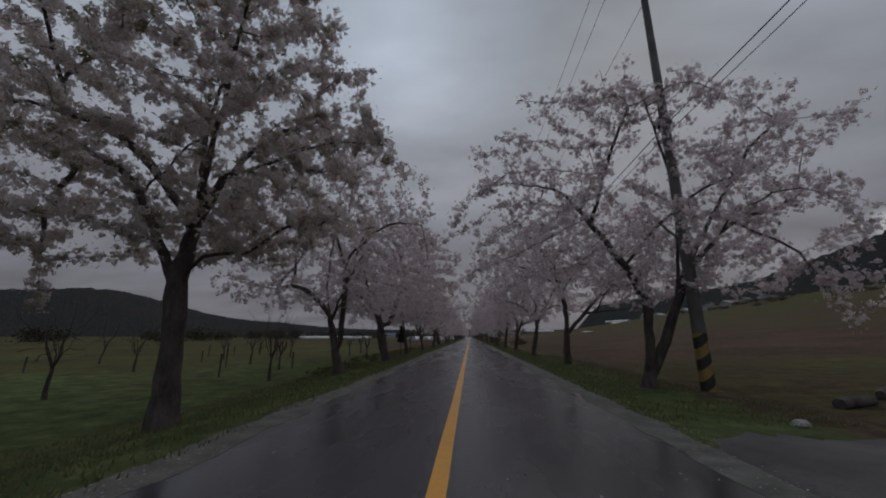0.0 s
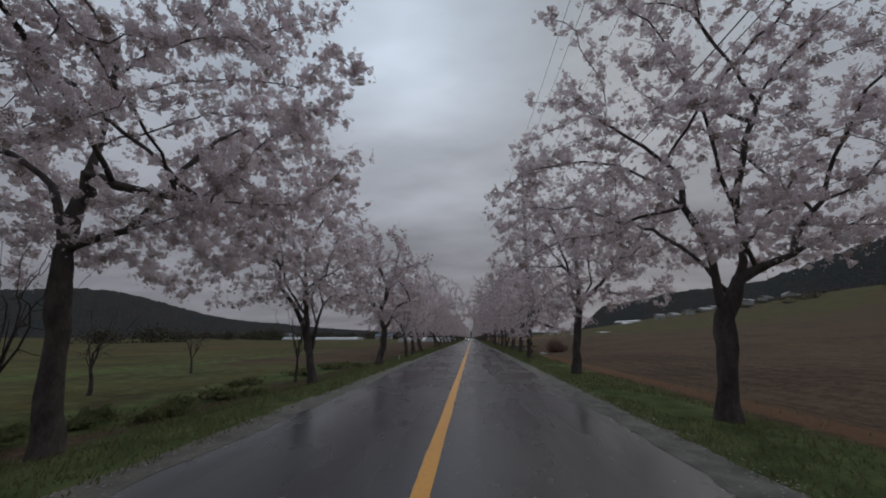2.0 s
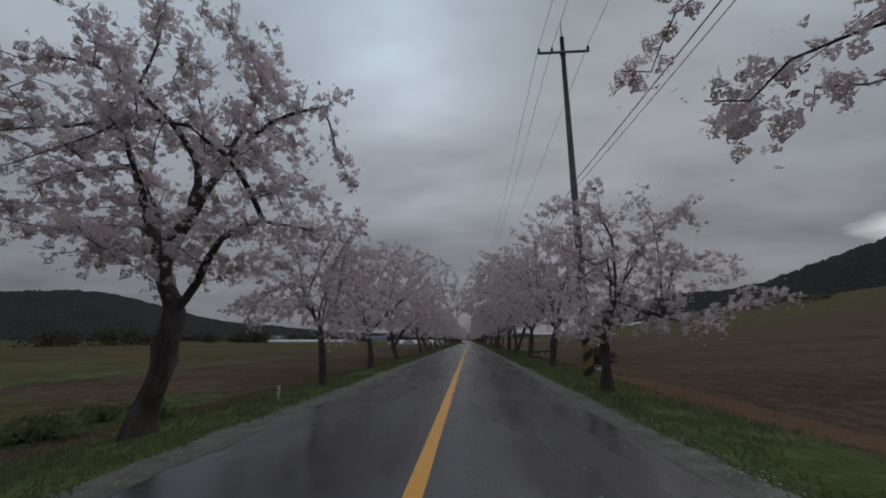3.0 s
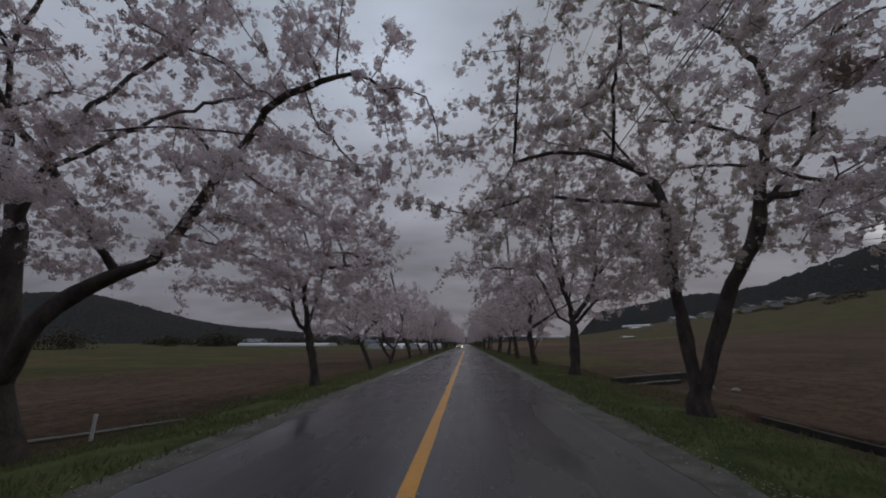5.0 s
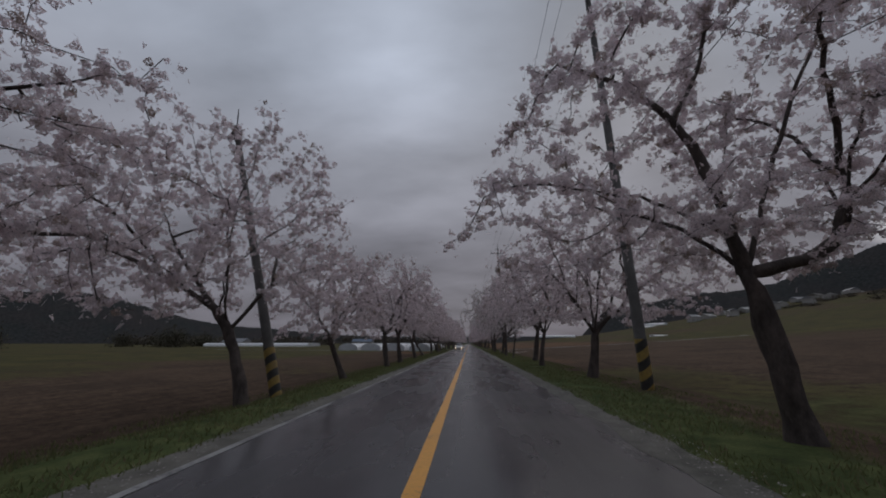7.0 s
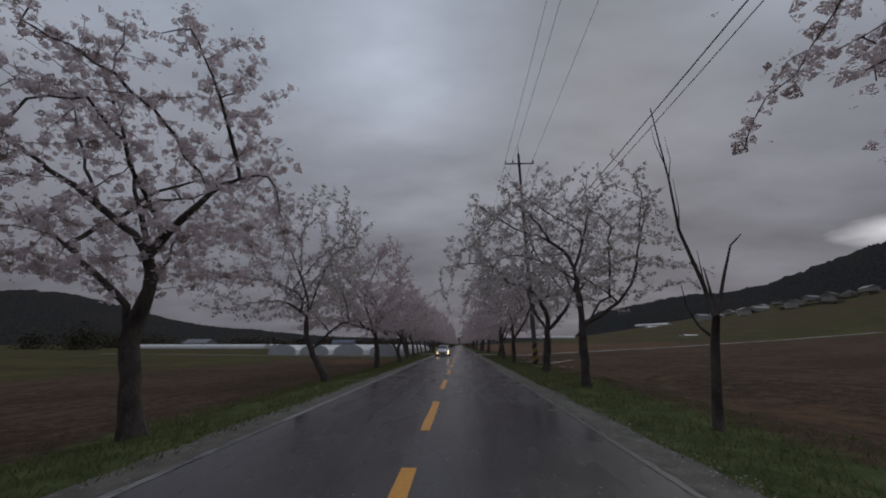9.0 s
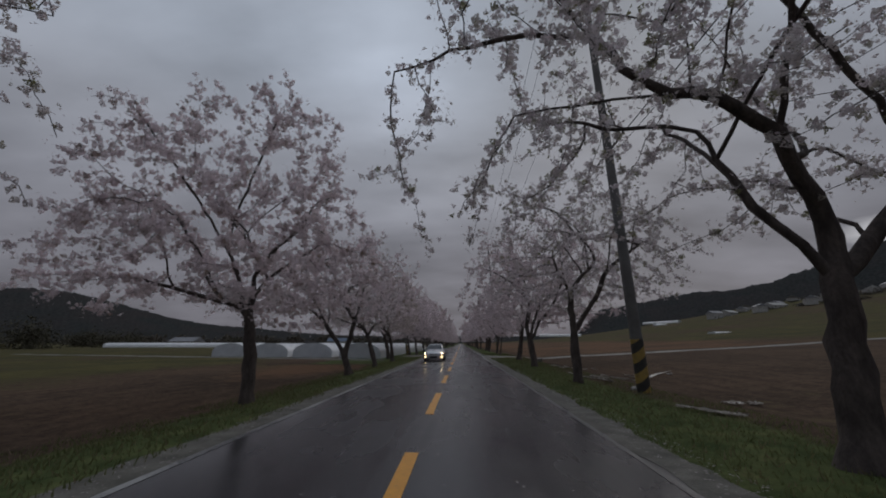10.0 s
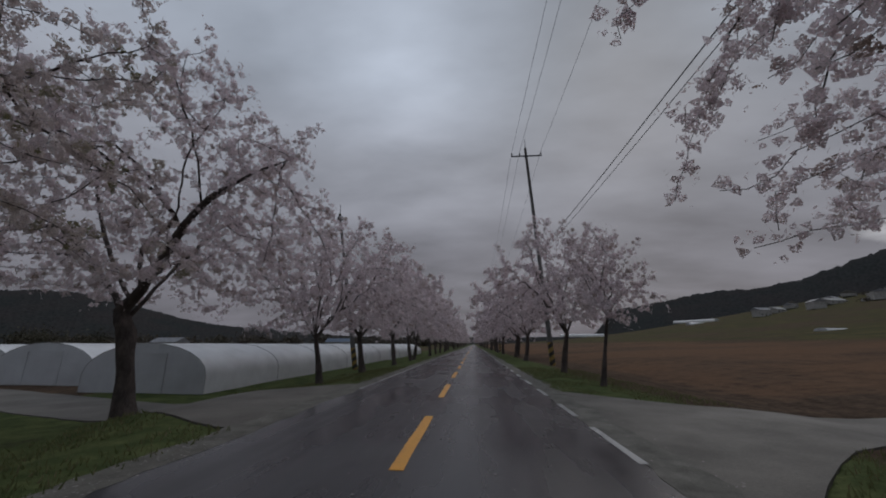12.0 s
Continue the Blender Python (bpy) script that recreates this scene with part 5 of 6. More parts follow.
cherry(-5.35, 163.0, 5.5, 2.2, 8.8, 2.8, r=0.17, bloom=0.75,
       limbs=(((0.0, 0.0), (-0.5, 1.9), (-1.0, 2.7), (-3.6, 4.5)), ((-0.3, 1.8), (-0.3, 3.4), (-2.2, 5.0), (-4.0, 6.2)), ((-0.3, 3.5), (0.9, 5.0), (1.8, 5.3)), ((-0.3, 3.4), (-1.8, 7.4)), ((-1.5, 4.5), (-3.1, 7.3))))
cherry(-5.85, 174.8, 6.3, 1.8, 10.0, 2.9, r=0.155, bloom=1.2, late=True, label="leaning cherry tree past full bloom, thinly flowered",
       limbs=(((0.0, 0.0), (-1.2, 2.1), (-1.6, 4.7), (-4.7, 10.2)), ((-1.4, 3.3), (-0.4, 5.7), (0.2, 6.5), (1.3, 6.6)), ((-1.5, 3.2), (-2.3, 3.8), (-3.4, 4.0), (-5.2, 3.8)), ((-0.8, 1.5), (0.2, 2.6), (1.3, 3.0)), ((-1.5, 3.9), (-2.9, 4.7), (-5.3, 7.0)), ((-1.5, 3.3), (-1.7, 4.2), (-3.1, 4.9), (-4.9, 5.1))))
cherry(-5.7, 185.5, 7.4, 3.2, 10.2, 2.8, r=0.18, yr=3.9, bloom=1.15, label="vase-shaped cherry tree in pale pink bloom",
       limbs=(((0.0, 0.0), (-0.3, 2.6), (-1.4, 3.3), (-3.3, 5.9), (-4.7, 7.0)), ((-0.4, 2.9), (-1.2, 4.7), (-4.2, 9.2)), ((-0.3, 2.6), (0.0, 3.6), (1.8, 5.1)), ((-0.5, 3.1), (-1.2, 5.4), (0.1, 9.0)), ((-0.2, 3.1), (-0.1, 4.2), (1.3, 5.9)), ((-1.0, 3.0), (-4.0, 3.8))))
cherry(-5.4, 194.9, 6.9, 3.5, 7.6, 2.8, r=0.19, yr=5.2, bloom=1.1, label="low forked cherry tree in pink bloom",
       limbs=(((0.0, 0.0), (-0.3, 1.0), (-1.0, 2.0), (-2.5, 3.5), (-5.4, 4.2)), ((-0.3, 1.1), (0.7, 4.7)), ((0.2, 3.0), (-0.6, 4.1), (-1.2, 5.4)), ((-1.4, 2.6), (-2.6, 4.7), (-2.7, 6.1))))
cherry(-5.75, 203.0, 5.6, 1.3, 8.9, 2.8, r=0.17, late=True, bloom=1.3,
       limbs=(((0.0, 0.0), (-0.8, 2.5), (-1.7, 3.6), (-2.3, 5.6), (-3.2, 6.4)), ((-0.7, 2.3), (-0.2, 3.2), (0.9, 3.5), (1.4, 4.0)), ((-1.2, 2.9), (-4.8, 4.3)), ((-0.5, 2.7), (-0.1, 3.6), (-0.8, 5.1)), ((-2.1, 4.7), (-1.5, 6.2), (-0.5, 6.6)), ((-2.4, 5.9), (-2.2, 7.4), (-2.9, 8.6))))
cherry(-6.06, 212, 7.2, 2.7, 8.8, 2.9, leafy=True, r=0.18,
       limbs=(((0.0, 0.0), (-0.4, 2.4), (-1.6, 3.5), (-3.4, 4.1), (-5.4, 4.5)), ((-0.5, 2.6), (-0.6, 4.6), (-0.4, 6.5)), ((-0.6, 3.8), (-2.0, 5.7), (-3.1, 6.8)), ((-0.6, 4.0), (0.6, 5.3), (1.3, 6.6))))
cherry(-7.87, 219.6, 6.9, 4.7, 10.0, 2.9, r=0.21, label="cherry tree in pink bloom on a grassy lane corner",
       limbs=(((0.0, 0.0), (-0.7, 2.7), (-3.1, 5.0), (-4.3, 5.4)), ((-0.5, 2.7), (0.9, 5.1), (2.4, 6.1), (4.4, 6.5)), ((-0.6, 3.0), (-3.9, 7.8)), ((-0.3, 3.1), (-0.4, 4.4), (0.5, 5.3), (0.7, 7.0), (1.5, 8.0))))
cherry(-6.6, 228.9, 4.2, 4.4, 8.4, 2.4, 2.2, r=0.14, n_att=598)
cherry(-6.3, 235.2, 5.0, 4.6, 9.4, 2.4, 2.2)

# the avenue goes on, further trees repeated from a few
far_kinds = []
for k, (a, b, t) in enumerate(((4.9, 4.6, 9.4), (5.2, 4.2, 9.0), (4.4, 5.0, 9.8), (5.0, 5.0, 9.2))):
    far_kinds.append((cherry((-6.0, 6.0)[k % 2], 244.0 + 4.5 * k, a, b, t, 2.4, 2.2, n_att=110, bloom=0.10, size=0.30,
                             label="cherry tree in pale bloom further along the road")))
frng = np.random.default_rng(5)
for side in (-1, 1):
    y = 258.0 if side < 0 else 262.0
    while y < 560:
        src = far_kinds[int(frng.integers(4))]
        xx = side * (6.0 + frng.uniform(-0.6, 0.8))
        copy_thing(src, pose(xx, y, float(terrain(xx, y)), 0, 0, float(frng.uniform(0, 360))))
        y += float(frng.uniform(8.2, 10.8)) * (1 if y < 380 else 1.5)

# ---- utility poles and their cables ----


def utility_pole(x, y, height, arm_z, lean_x=0.0, arm=2.6, wrap=True, arms=1, label="", turn=0.0):
    """Tapered concrete pole with a yellow and black wrap, steel arm and insulators."""
    t = empty("utility_pole", pose(x, y, float(terrain(x, y)) - 0.05))
    top = (lean_x, 0, height)

    def at(z):
        return Vector((lean_x * z / height, 0, z))

    zs = [-0.3, 0.0, height * 0.25, height * 0.5, height * 0.75, height]
    part("shaft", tube_bm(bmesh.new(), [at(z) for z in zs], [0.20 - 0.095 * max(z, 0) / height for z in zs], 14), M_POLE, t)
    if wrap:
        part("warning_wrap", tube_bm(bmesh.new(), [at(z) for z in (0.05, 0.7, 1.4, 1.75)], [0.212, 0.208, 0.204, 0.202], 18, False), M_STRIPE, t,
             "yellow and black striped wrap")
    part("step_bolt", box_bm(*at(height * 0.42), 0.42, 0.03, 0.03), M_STEEL, t)
    part("clamp_band", tube_bm(bmesh.new(), [at(arm_z - 0.09), at(arm_z + 0.09)], [0.15, 0.15], 12, False), M_STEEL, t)
    for k in range(arms):
        z = arm_z - 1.1 * k
        c = at(z)
        rot = Matrix.Rotation(radians(turn), 4, "Z")
        part("crossarm", box_bm(c.x, -0.12, z, arm, 0.09, 0.10, 0.01, rot), M_STEEL, t)
        for dx in (-arm / 2 + 0.06, -arm * 0.22, arm / 2 - 0.06):
            q = Vector((c.x, -0.12, z)) + rot @ Vector((dx, 0, 0))
            ins = bmesh.new()
            tube_bm(ins, [q + Vector((0, 0, h)) for h in (0.05, 0.12, 0.14, 0.2, 0.22, 0.28, 0.33)], [0.03, 0.03, 0.075, 0.05, 0.07, 0.045, 0.03], 10)
            part("insulator", ins, M_PORCELAIN, t)
    rod = bmesh.new()
    tube_bm(rod, [at(height - 0.2), at(height) + Vector((0, 0, 0.9))], [0.04, 0.018], 6)
    part("top_rod", rod, M_STEEL, t)
    return tagged(t, label or "grey concrete utility pole with striped base and crossarm", "utility pole", "utility poles")


POLES = [(7.5, -44.0, 16.8, 16.0, -0.3), (7.45, 12.35, 16.8, 16.0, -0.2), (5.55, 67.5, 16.9, 15.9, 0.1), (6.72, 134.0, 18.9, 18.2, -0.55),
         (6.7, 187.2, 18.6, 17.6, -0.5), (6.9, 240.0, 18.2, 17.4, -1.1), (6.7, 294.0, 17.5, 16.8, -0.4)]
for px, py, ph, pa, pl in POLES:
    utility_pole(px, py, ph, pa, pl)
utility_pole(-6.4, 134.0, 11.2, 10.6, -3.1, arm=0.5, label="leaning concrete pole with striped base among the trees")
utility_pole(-8.6, 241.0, 13.4, 12.8, -2.2, arm=0.5, label="leaning concrete pole behind cherry trees")


def cable(p, q, sag, r, label):
    n = 14
    pts = []
    for k in range(n + 1):
        u = k / n
        c = Vector(p).lerp(Vector(q), u)
        c.z -= sag * 4 * u * (1 - u)
        pts.append(c)
    bm = tube_bm(bmesh.new(), pts, [r] * (n + 1), 5)
    return tagged(part("cable", bm, M_WIRE), label, "cable", "overhead cables")


for a, b in zip(POLES, POLES[1:]):
    for dx in (-1.24, -0.57, 1.24):
        pa = (a[0] + a[4] * a[3] / a[2] + dx, a[1] - 0.12, a[3] + 0.30)
        pb = (b[0] + b[4] * b[3] / b[2] + dx, b[1] - 0.12, b[3] + 0.30)
        cable(pa, pb, 0.7, 0.011, "thin overhead power cable above the verge")
    for z, r in ((9.0, 0.018), (8.65, 0.012)):
        pa = (a[0] + a[4] * z / a[2] + 0.26, a[1], z)
        pb = (b[0] + b[4] * z / b[2] + 0.26, b[1], z)
        cable(pa, pb, 0.55, r, "thick dark telephone cable slung between poles")


def bird_nest(x, y, z):
    rng = np.random.default_rng(3)
    bm = bmesh.new()
    for k in range(150):
        a, b = rng.normal(size=3), rng.normal(size=3)
        c = Vector(a / np.linalg.norm(a) * 0.26 * rng.uniform(0.5, 1.0)) * 1.0
        d = Vector(np.cross(a, b) / (np.linalg.norm(np.cross(a, b)) + 1e-9)) * 0.22
        tube_bm(bm, [c - d, c + d * 0.1 + c * 0.1, c + d], [0.012, 0.014, 0.008], 3, False)
    ob = part("bird_nest", bm, M_TWIG)
    ob.matrix_world = pose(x, y, z)
    return tagged(ob, "round twig bird nest high in a cherry tree", "nest")


bird_nest(7.75, 13.2, 9.35)

# ---- bare trees ----


def bare_tree(name, x, y, h, w, r, seed, label, n_att=60, mat=None, lean=0.0, fork=None):
    rng = np.random.default_rng(seed)
    P, par = grow(rng, [(lean, 0.0, fork or h * 0.35)], w, w, w, h, h * 0.42, n_att, 0.3, 0.22)
    me, R = limb_mesh("framework", P, par, r, rng, mat or M_BARK, 0.007)
    t = empty(name, pose(x, y, float(terrain(x, y))))
    mesh_part("framework", me, t)
    return tagged(t, label, "tree", "small bare orchard trees" if "orchard" in label else "")


def dead_tree(x, y):
    """A dying tree with one long bare shoot and stubs."""
    t = empty("dead_tree", pose(x, y, float(terrain(x, y))))
    bm = bmesh.new()
    tube_bm(bm, [(-0.02, 0, -0.2), (0.03, 0, 0.4), (0.2, 0, 1.6), (0.32, 0, 2.15)], [0.115, 0.092, 0.080, 0.066], 9)
    part("trunk", bm, M_BARK, t, "dark bare trunk")
    for pts, r in ((((0.3, 0, 2.05), (0.24, 0.1, 2.8), (-0.08, 0.1, 4.0), (-0.15, 0.05, 5.2), (-0.34, 0.0, 7.0)), 0.058),
                   (((0.32, 0, 2.1), (0.57, -0.1, 3.0), (0.80, -0.1, 3.6), (1.07, -0.1, 3.85)), 0.045),
                   (((0.2, 0, 1.7), (0.0, 0.1, 1.95), (-0.18, 0.1, 2.35), (-0.22, 0.1, 2.8)), 0.034),
                   (((0.32, 0.05, 2.1), (0.42, 0.2, 2.7), (0.40, 0.25, 3.2)), 0.045),
                   (((0.28, 0.1, 2.6), (0.12, -0.1, 3.0), (0.10, -0.1, 3.5)), 0.02),
                   (((-0.08, 0.1, 4.0), (0.05, 0.2, 4.5), (0.03, 0.2, 5.3)), 0.018),
                   (((-0.15, 0.05, 5.2), (-0.02, 0.1, 5.7), (-0.06, 0.1, 6.3)), 0.014),
                   (((-0.2, 0.05, 5.6), (-0.36, 0.0, 6.1), (-0.40, 0.0, 6.6)), 0.012)):
        n = len(pts)
        part("branch", tube_bm(bmesh.new(), pts, [r * (1 - 0.8 * k / (n - 1)) for k in range(n)], 6), M_BARK, t)
    return tagged(t, "bare dead tree with one long broken shoot", "tree")


dead_tree(5.55, 163.75)
for k, (bx, by, bh) in enumerate(((-17.0, 36.5, 2.6), (-12.2, 36.2, 2.4), (-9.2, 35.2, 2.5), (-12.6, 40.8, 2.3), (-9.0, 41.0, 3.4), (-19.5, 21.8, 2.4),
                                  (-21.5, 33.0, 2.3), (-8.9, 17.5, 2.7), (-15.5, 55.0, 2.4), (-13.2, 47.0, 2.5), (-7.7, 51.6, 2.9), (-16.0, 28.0, 2.5),
                                  (-25.0, 45.0, 2.4), (-13.5, 12.0, 2.6), (-23.0, 14.0, 2.6), (-27.0, 27.0, 2.5), (-11.5, 23.5, 2.4), (-30.0, 36.0, 2.4))):
    bare_tree("fruit_tree", bx, by, bh, 0.9, 0.07, 40 + k, "small bare orchard tree in rough grass")


def orchard_post(x, y, h):
    t = empty("orchard_post", pose(x, y, float(terrain(x, y))))
    part("stake", tube_bm(bmesh.new(), [(0, 0, -0.3), (0.01, 0, h * 0.5), (0.0, 0.02, h)], [0.05, 0.048, 0.043], 7), M_WOOD, t)
    part("wire_loop", tube_bm(bmesh.new(), [(0.0, 0.015, h * 0.82), (0.0, 0.015, h * 0.86)], [0.056, 0.056], 7), M_STEEL, t)
    return tagged(t, "weathered wooden stake in an orchard row", "post", "orchard stakes")


orng = np.random.default_rng(12)
for r in range(4):
    for k in range(9):
        px, py, ph = -11.5 - 4.6 * r + float(orng.normal(0, 0.35)), 3.0 + 5.2 * k + 1.3 * (r % 2) + float(orng.normal(0, 0.8)), float(orng.uniform(0.8, 1.6))
        if orng.uniform() < 0.6:
            orchard_post(px, py, ph)


def marker_post(x, y, h):
    t = empty("marker_post", pose(x, y, float(terrain(x, y))))
    part("post", box_bm(0, 0, h / 2 - 0.1, 0.06, 0.04, h + 0.2, 0.01), M_MARKER, t)
    part("cap", box_bm(0, 0, h + 0.01, 0.07, 0.05, 0.025, 0.008), M_MARKER, t)
    return tagged(t, "white marker post in the grass verge", "post")


marker_post(-4.7, 61.4, 0.30)
marker_post(-7.2, 93.0, 0.5)

# ---- greenhouses ----


def arch(w, h, n=12):
    """Round arch over a short straight wall."""
    s = h * 0.36
    pts = [(-w / 2, 0.0), (-w / 2, s)]
    for k in range(1, n):
        a = math.pi * (1 - k / n)
        pts.append((w / 2 * math.cos(a), s + (h - s) * math.sin(a)))
    return pts + [(w / 2, s), (w / 2, 0.0)]


def greenhouse(x, y, w, h, length, turn=0.0, label="long arched greenhouse of milky plastic film", z=None, ends=True):
    t = empty("greenhouse", pose(x, y, (float(terrain(x, y)) if z is None else z) - 0.03, 0, 0, turn))
    prof = arch(w, h)
    n_seg = max(int(length / 3.0), 4)
    bm = bmesh.new()
    rows = []
    for j in range(n_seg + 1):
        sagk = 1.0 if j % 2 == 0 else 0.985
        rows.append([bm.verts.new((px * (0.995 if j % 2 else 1), length * j / n_seg, pz * sagk)) for px, pz in prof])
    for a, b in zip(rows, rows[1:]):
        for k in range(len(prof) - 1):
            bm.faces.new((a[k], a[k + 1], b[k + 1], b[k])).smooth = True
    part("film", bm, M_FILM, t, "milky plastic film")
    for j in range(0, n_seg + 1, 2):
        pts = [(px * 1.006, length * j / n_seg, pz * 1.006) for px, pz in prof]
        part("hoop", tube_bm(bmesh.new(), pts, [0.014] * len(pts), 5), M_TUBE, t)
    if ends:
        for yy in (0.0, length):
            e = bmesh.new()
            vs = [e.verts.new((px, yy, pz)) for px, pz in prof]
            e.faces.new(vs)
            g = bmesh.ops.extrude_face_region(e, geom=e.faces[:])
            for v in g["geom"]:
                if isinstance(v, bmesh.types.BMVert):
                    v.co.y += 0.02
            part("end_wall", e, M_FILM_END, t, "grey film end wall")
        f = bmesh.new()
        dw, dh = w * 0.17, h * 0.80
        for cx in (-dw, dw):
            add_box(f, cx, -0.02, dh / 2, 0.035, 0.03, dh)
        add_box(f, 0, -0.02, dh, dw * 2 + 0.035, 0.03, 0.035)
        add_box(f, 0, -0.02, dh * 0.5, dw * 2, 0.025, 0.03)
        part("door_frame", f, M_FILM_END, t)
    return tagged(t, label, "greenhouse", "greenhouses")


for k, gxk in enumerate((-13.0, -20.4, -27.8, -35.2)):
    greenhouse(gxk, float(lane_line(gxk - 2.7)) + 2.1, 5.6, 2.05, 66.0)
for k in range(3):
    greenhouse(-88.0 - 1.5 * k, 330.0 + 9.5 * k, 6.0, 1.9, 62.0, turn=88.0, label="far greenhouse of pale plastic film across the fields")
greenhouse(232, 640, 7.0, 3.0, 60, turn=-84, label="far greenhouse of pale plastic film on a slope")
greenhouse(92, 318, 3.0, 0.8, 9, turn=-70, label="low plastic cloche tunnel in a brown field")
greenhouse(126, 582, 6.0, 2.4, 42, turn=80, label="far greenhouse of pale plastic film on a slope")
greenhouse(257, 632, 6.0, 2.6, 48, turn=25, label="far greenhouse of pale plastic film on a slope")
greenhouse(308, 528, 6.0, 2.6, 18, turn=-60, label="far greenhouse of pale plastic film on a slope")

# ---- houses on the slope ----


def house(x, y, w, d, h, turn, roof_mat, label):
    t = empty("house", pose(x, y, float(terrain(x, y)) - 0.3, 0, 0, turn))
    wall = part("wall", box_bm(0, 0, h / 2, w, d, h), M_WALL, t)
    bm = bmesh.new()
    o, rh = 0.5, d * 0.28
    vs = [bm.verts.new(p) for p in ((-w / 2 - o, -d / 2 - o, h - 0.05), (w / 2 + o, -d / 2 - o, h - 0.05), (w / 2 + o, d / 2 + o, h - 0.05),
                                    (-w / 2 - o, d / 2 + o, h - 0.05), (-w / 2 - o, 0, h + rh), (w / 2 + o, 0, h + rh))]
    for f in ((0, 1, 5, 4), (2, 3, 4, 5), (0, 4, 3), (1, 2, 5), (3, 2, 1, 0)):
        bm.faces.new([vs[k] for k in f])
    part("roof", bm, roof_mat, t)
    for k in range(3):
        cx = -w / 2 + w * (k + 0.5) / 3
        if k == 1:
            part("door", box_bm(cx, -d / 2 - 0.03, 1.05, 1.0, 0.08, 2.1, 0.02), M_WOOD, t)
        else:
            win = part("window", box_bm(cx, -d / 2 - 0.02, 1.6, 1.5, 0.08, 1.2, 0.02), M_MARKER, t)
            part("pane", box_bm(cx, -d / 2 - 0.07, 1.6, 1.3, 0.03, 1.0), M_DARKGLASS, win)
    return tagged(t, label, "house", "village houses")


for k in range(16):
    ha, hr = radians(33.5 + 1.0 * k + 0.4 * (k % 3)), 455 + 38 * ((k * 5) % 4)
    hx, hy = hr * math.sin(ha), 180 + hr * math.cos(ha)
    house(hx, hy, 11 + (k % 3) * 3, 8 + (k % 2) * 2, 3.2 + (k % 4 == 0) * 2.6, 15 * (k % 5) + 10, (M_ROOF, M_WALL, M_ROOF, M_CONCRETE)[k % 4],
          "pale plastered village house below the wooded hill")
house(-118, 545, 22, 11, 4.2, 180, M_ROOF_BLUE, "long shed with a blue sheet roof beyond fields")
house(-225, 480, 24, 12, 4.0, 170, M_ROOF, "pale shed with a grey roof beyond fields")

# ---- the silver-white car that comes the other way ----


def loft(rings, closed=False, smooth=True):
    bm = bmesh.new()
    rows = [[bm.verts.new(p) for p in r] for r in rings]
    n = len(rows[0])
    for a, b in zip(rows, rows[1:]):
        for k in range(n if closed else n - 1):
            f = bm.faces.new((a[k], a[(k + 1) % n], b[(k + 1) % n], b[k]))
            f.smooth = smooth
    return bm, rows


def mirror_ring(half):
    """Half outline from the bottom middle to the top middle, mirrored to a whole one."""
    return half + [(-x, y, z) for x, y, z in half[-2:0:-1]]


def wheel(t, x, y, r, w):
    s = 1 if x > 0 else -1
    wheel_ob = empty("wheel", pose(x, y, r))
    wheel_ob.parent = t
    bm = bmesh.new()
    prof = [(-w / 2, r * 0.70), (-w / 2, r * 0.93), (-w * 0.36, r), (w * 0.36, r), (w / 2, r * 0.93), (w / 2, r * 0.70)]
    rows = []
    for k in range(28):
        a = 2 * math.pi * k / 28
        rows.append([bm.verts.new((px, math.cos(a) * pr, math.sin(a) * pr)) for px, pr in prof])
    for k in range(28):
        for j in range(5):
            bm.faces.new((rows[k][j], rows[k][j + 1], rows[(k + 1) % 28][j + 1], rows[(k + 1) % 28][j])).smooth = True
    part("tyre", bm, M_TYRE, wheel_ob)
    rim = bmesh.new()
    tube_bm(rim, [(s * w * 0.30, 0, 0), (s * w * 0.46, 0, 0)], [r * 0.2, r * 0.17], 12)
    for k in range(5):
        a = 2 * math.pi * k / 5
        c = Vector((s * w * 0.38, math.cos(a) * r * 0.40, math.sin(a) * r * 0.40))
        add_box(rim, *c, 0.03, r * 0.62, r * 0.20, 0.008, Matrix.Rotation(a, 4, "X"))
    for k in range(24):
        a, b = 2 * math.pi * k / 24, 2 * math.pi * (k + 1) / 24
        q = [(s * w * 0.44, math.cos(v) * rr, math.sin(v) * rr) for rr, v in ((r * 0.64, a), (r * 0.72, a), (r * 0.72, b), (r * 0.64, b))]
        rim.faces.new([rim.verts.new(p) for p in q])
    part("rim", rim, M_RIM, wheel_ob)
    disc = bmesh.new()
    tube_bm(disc, [(-s * w * 0.2, 0, 0), (s * w * 0.2, 0, 0)], [r * 0.70, r * 0.70], 20)
    part("brake_disc", disc, M_BLACKTRIM, wheel_ob)
    return wheel_ob


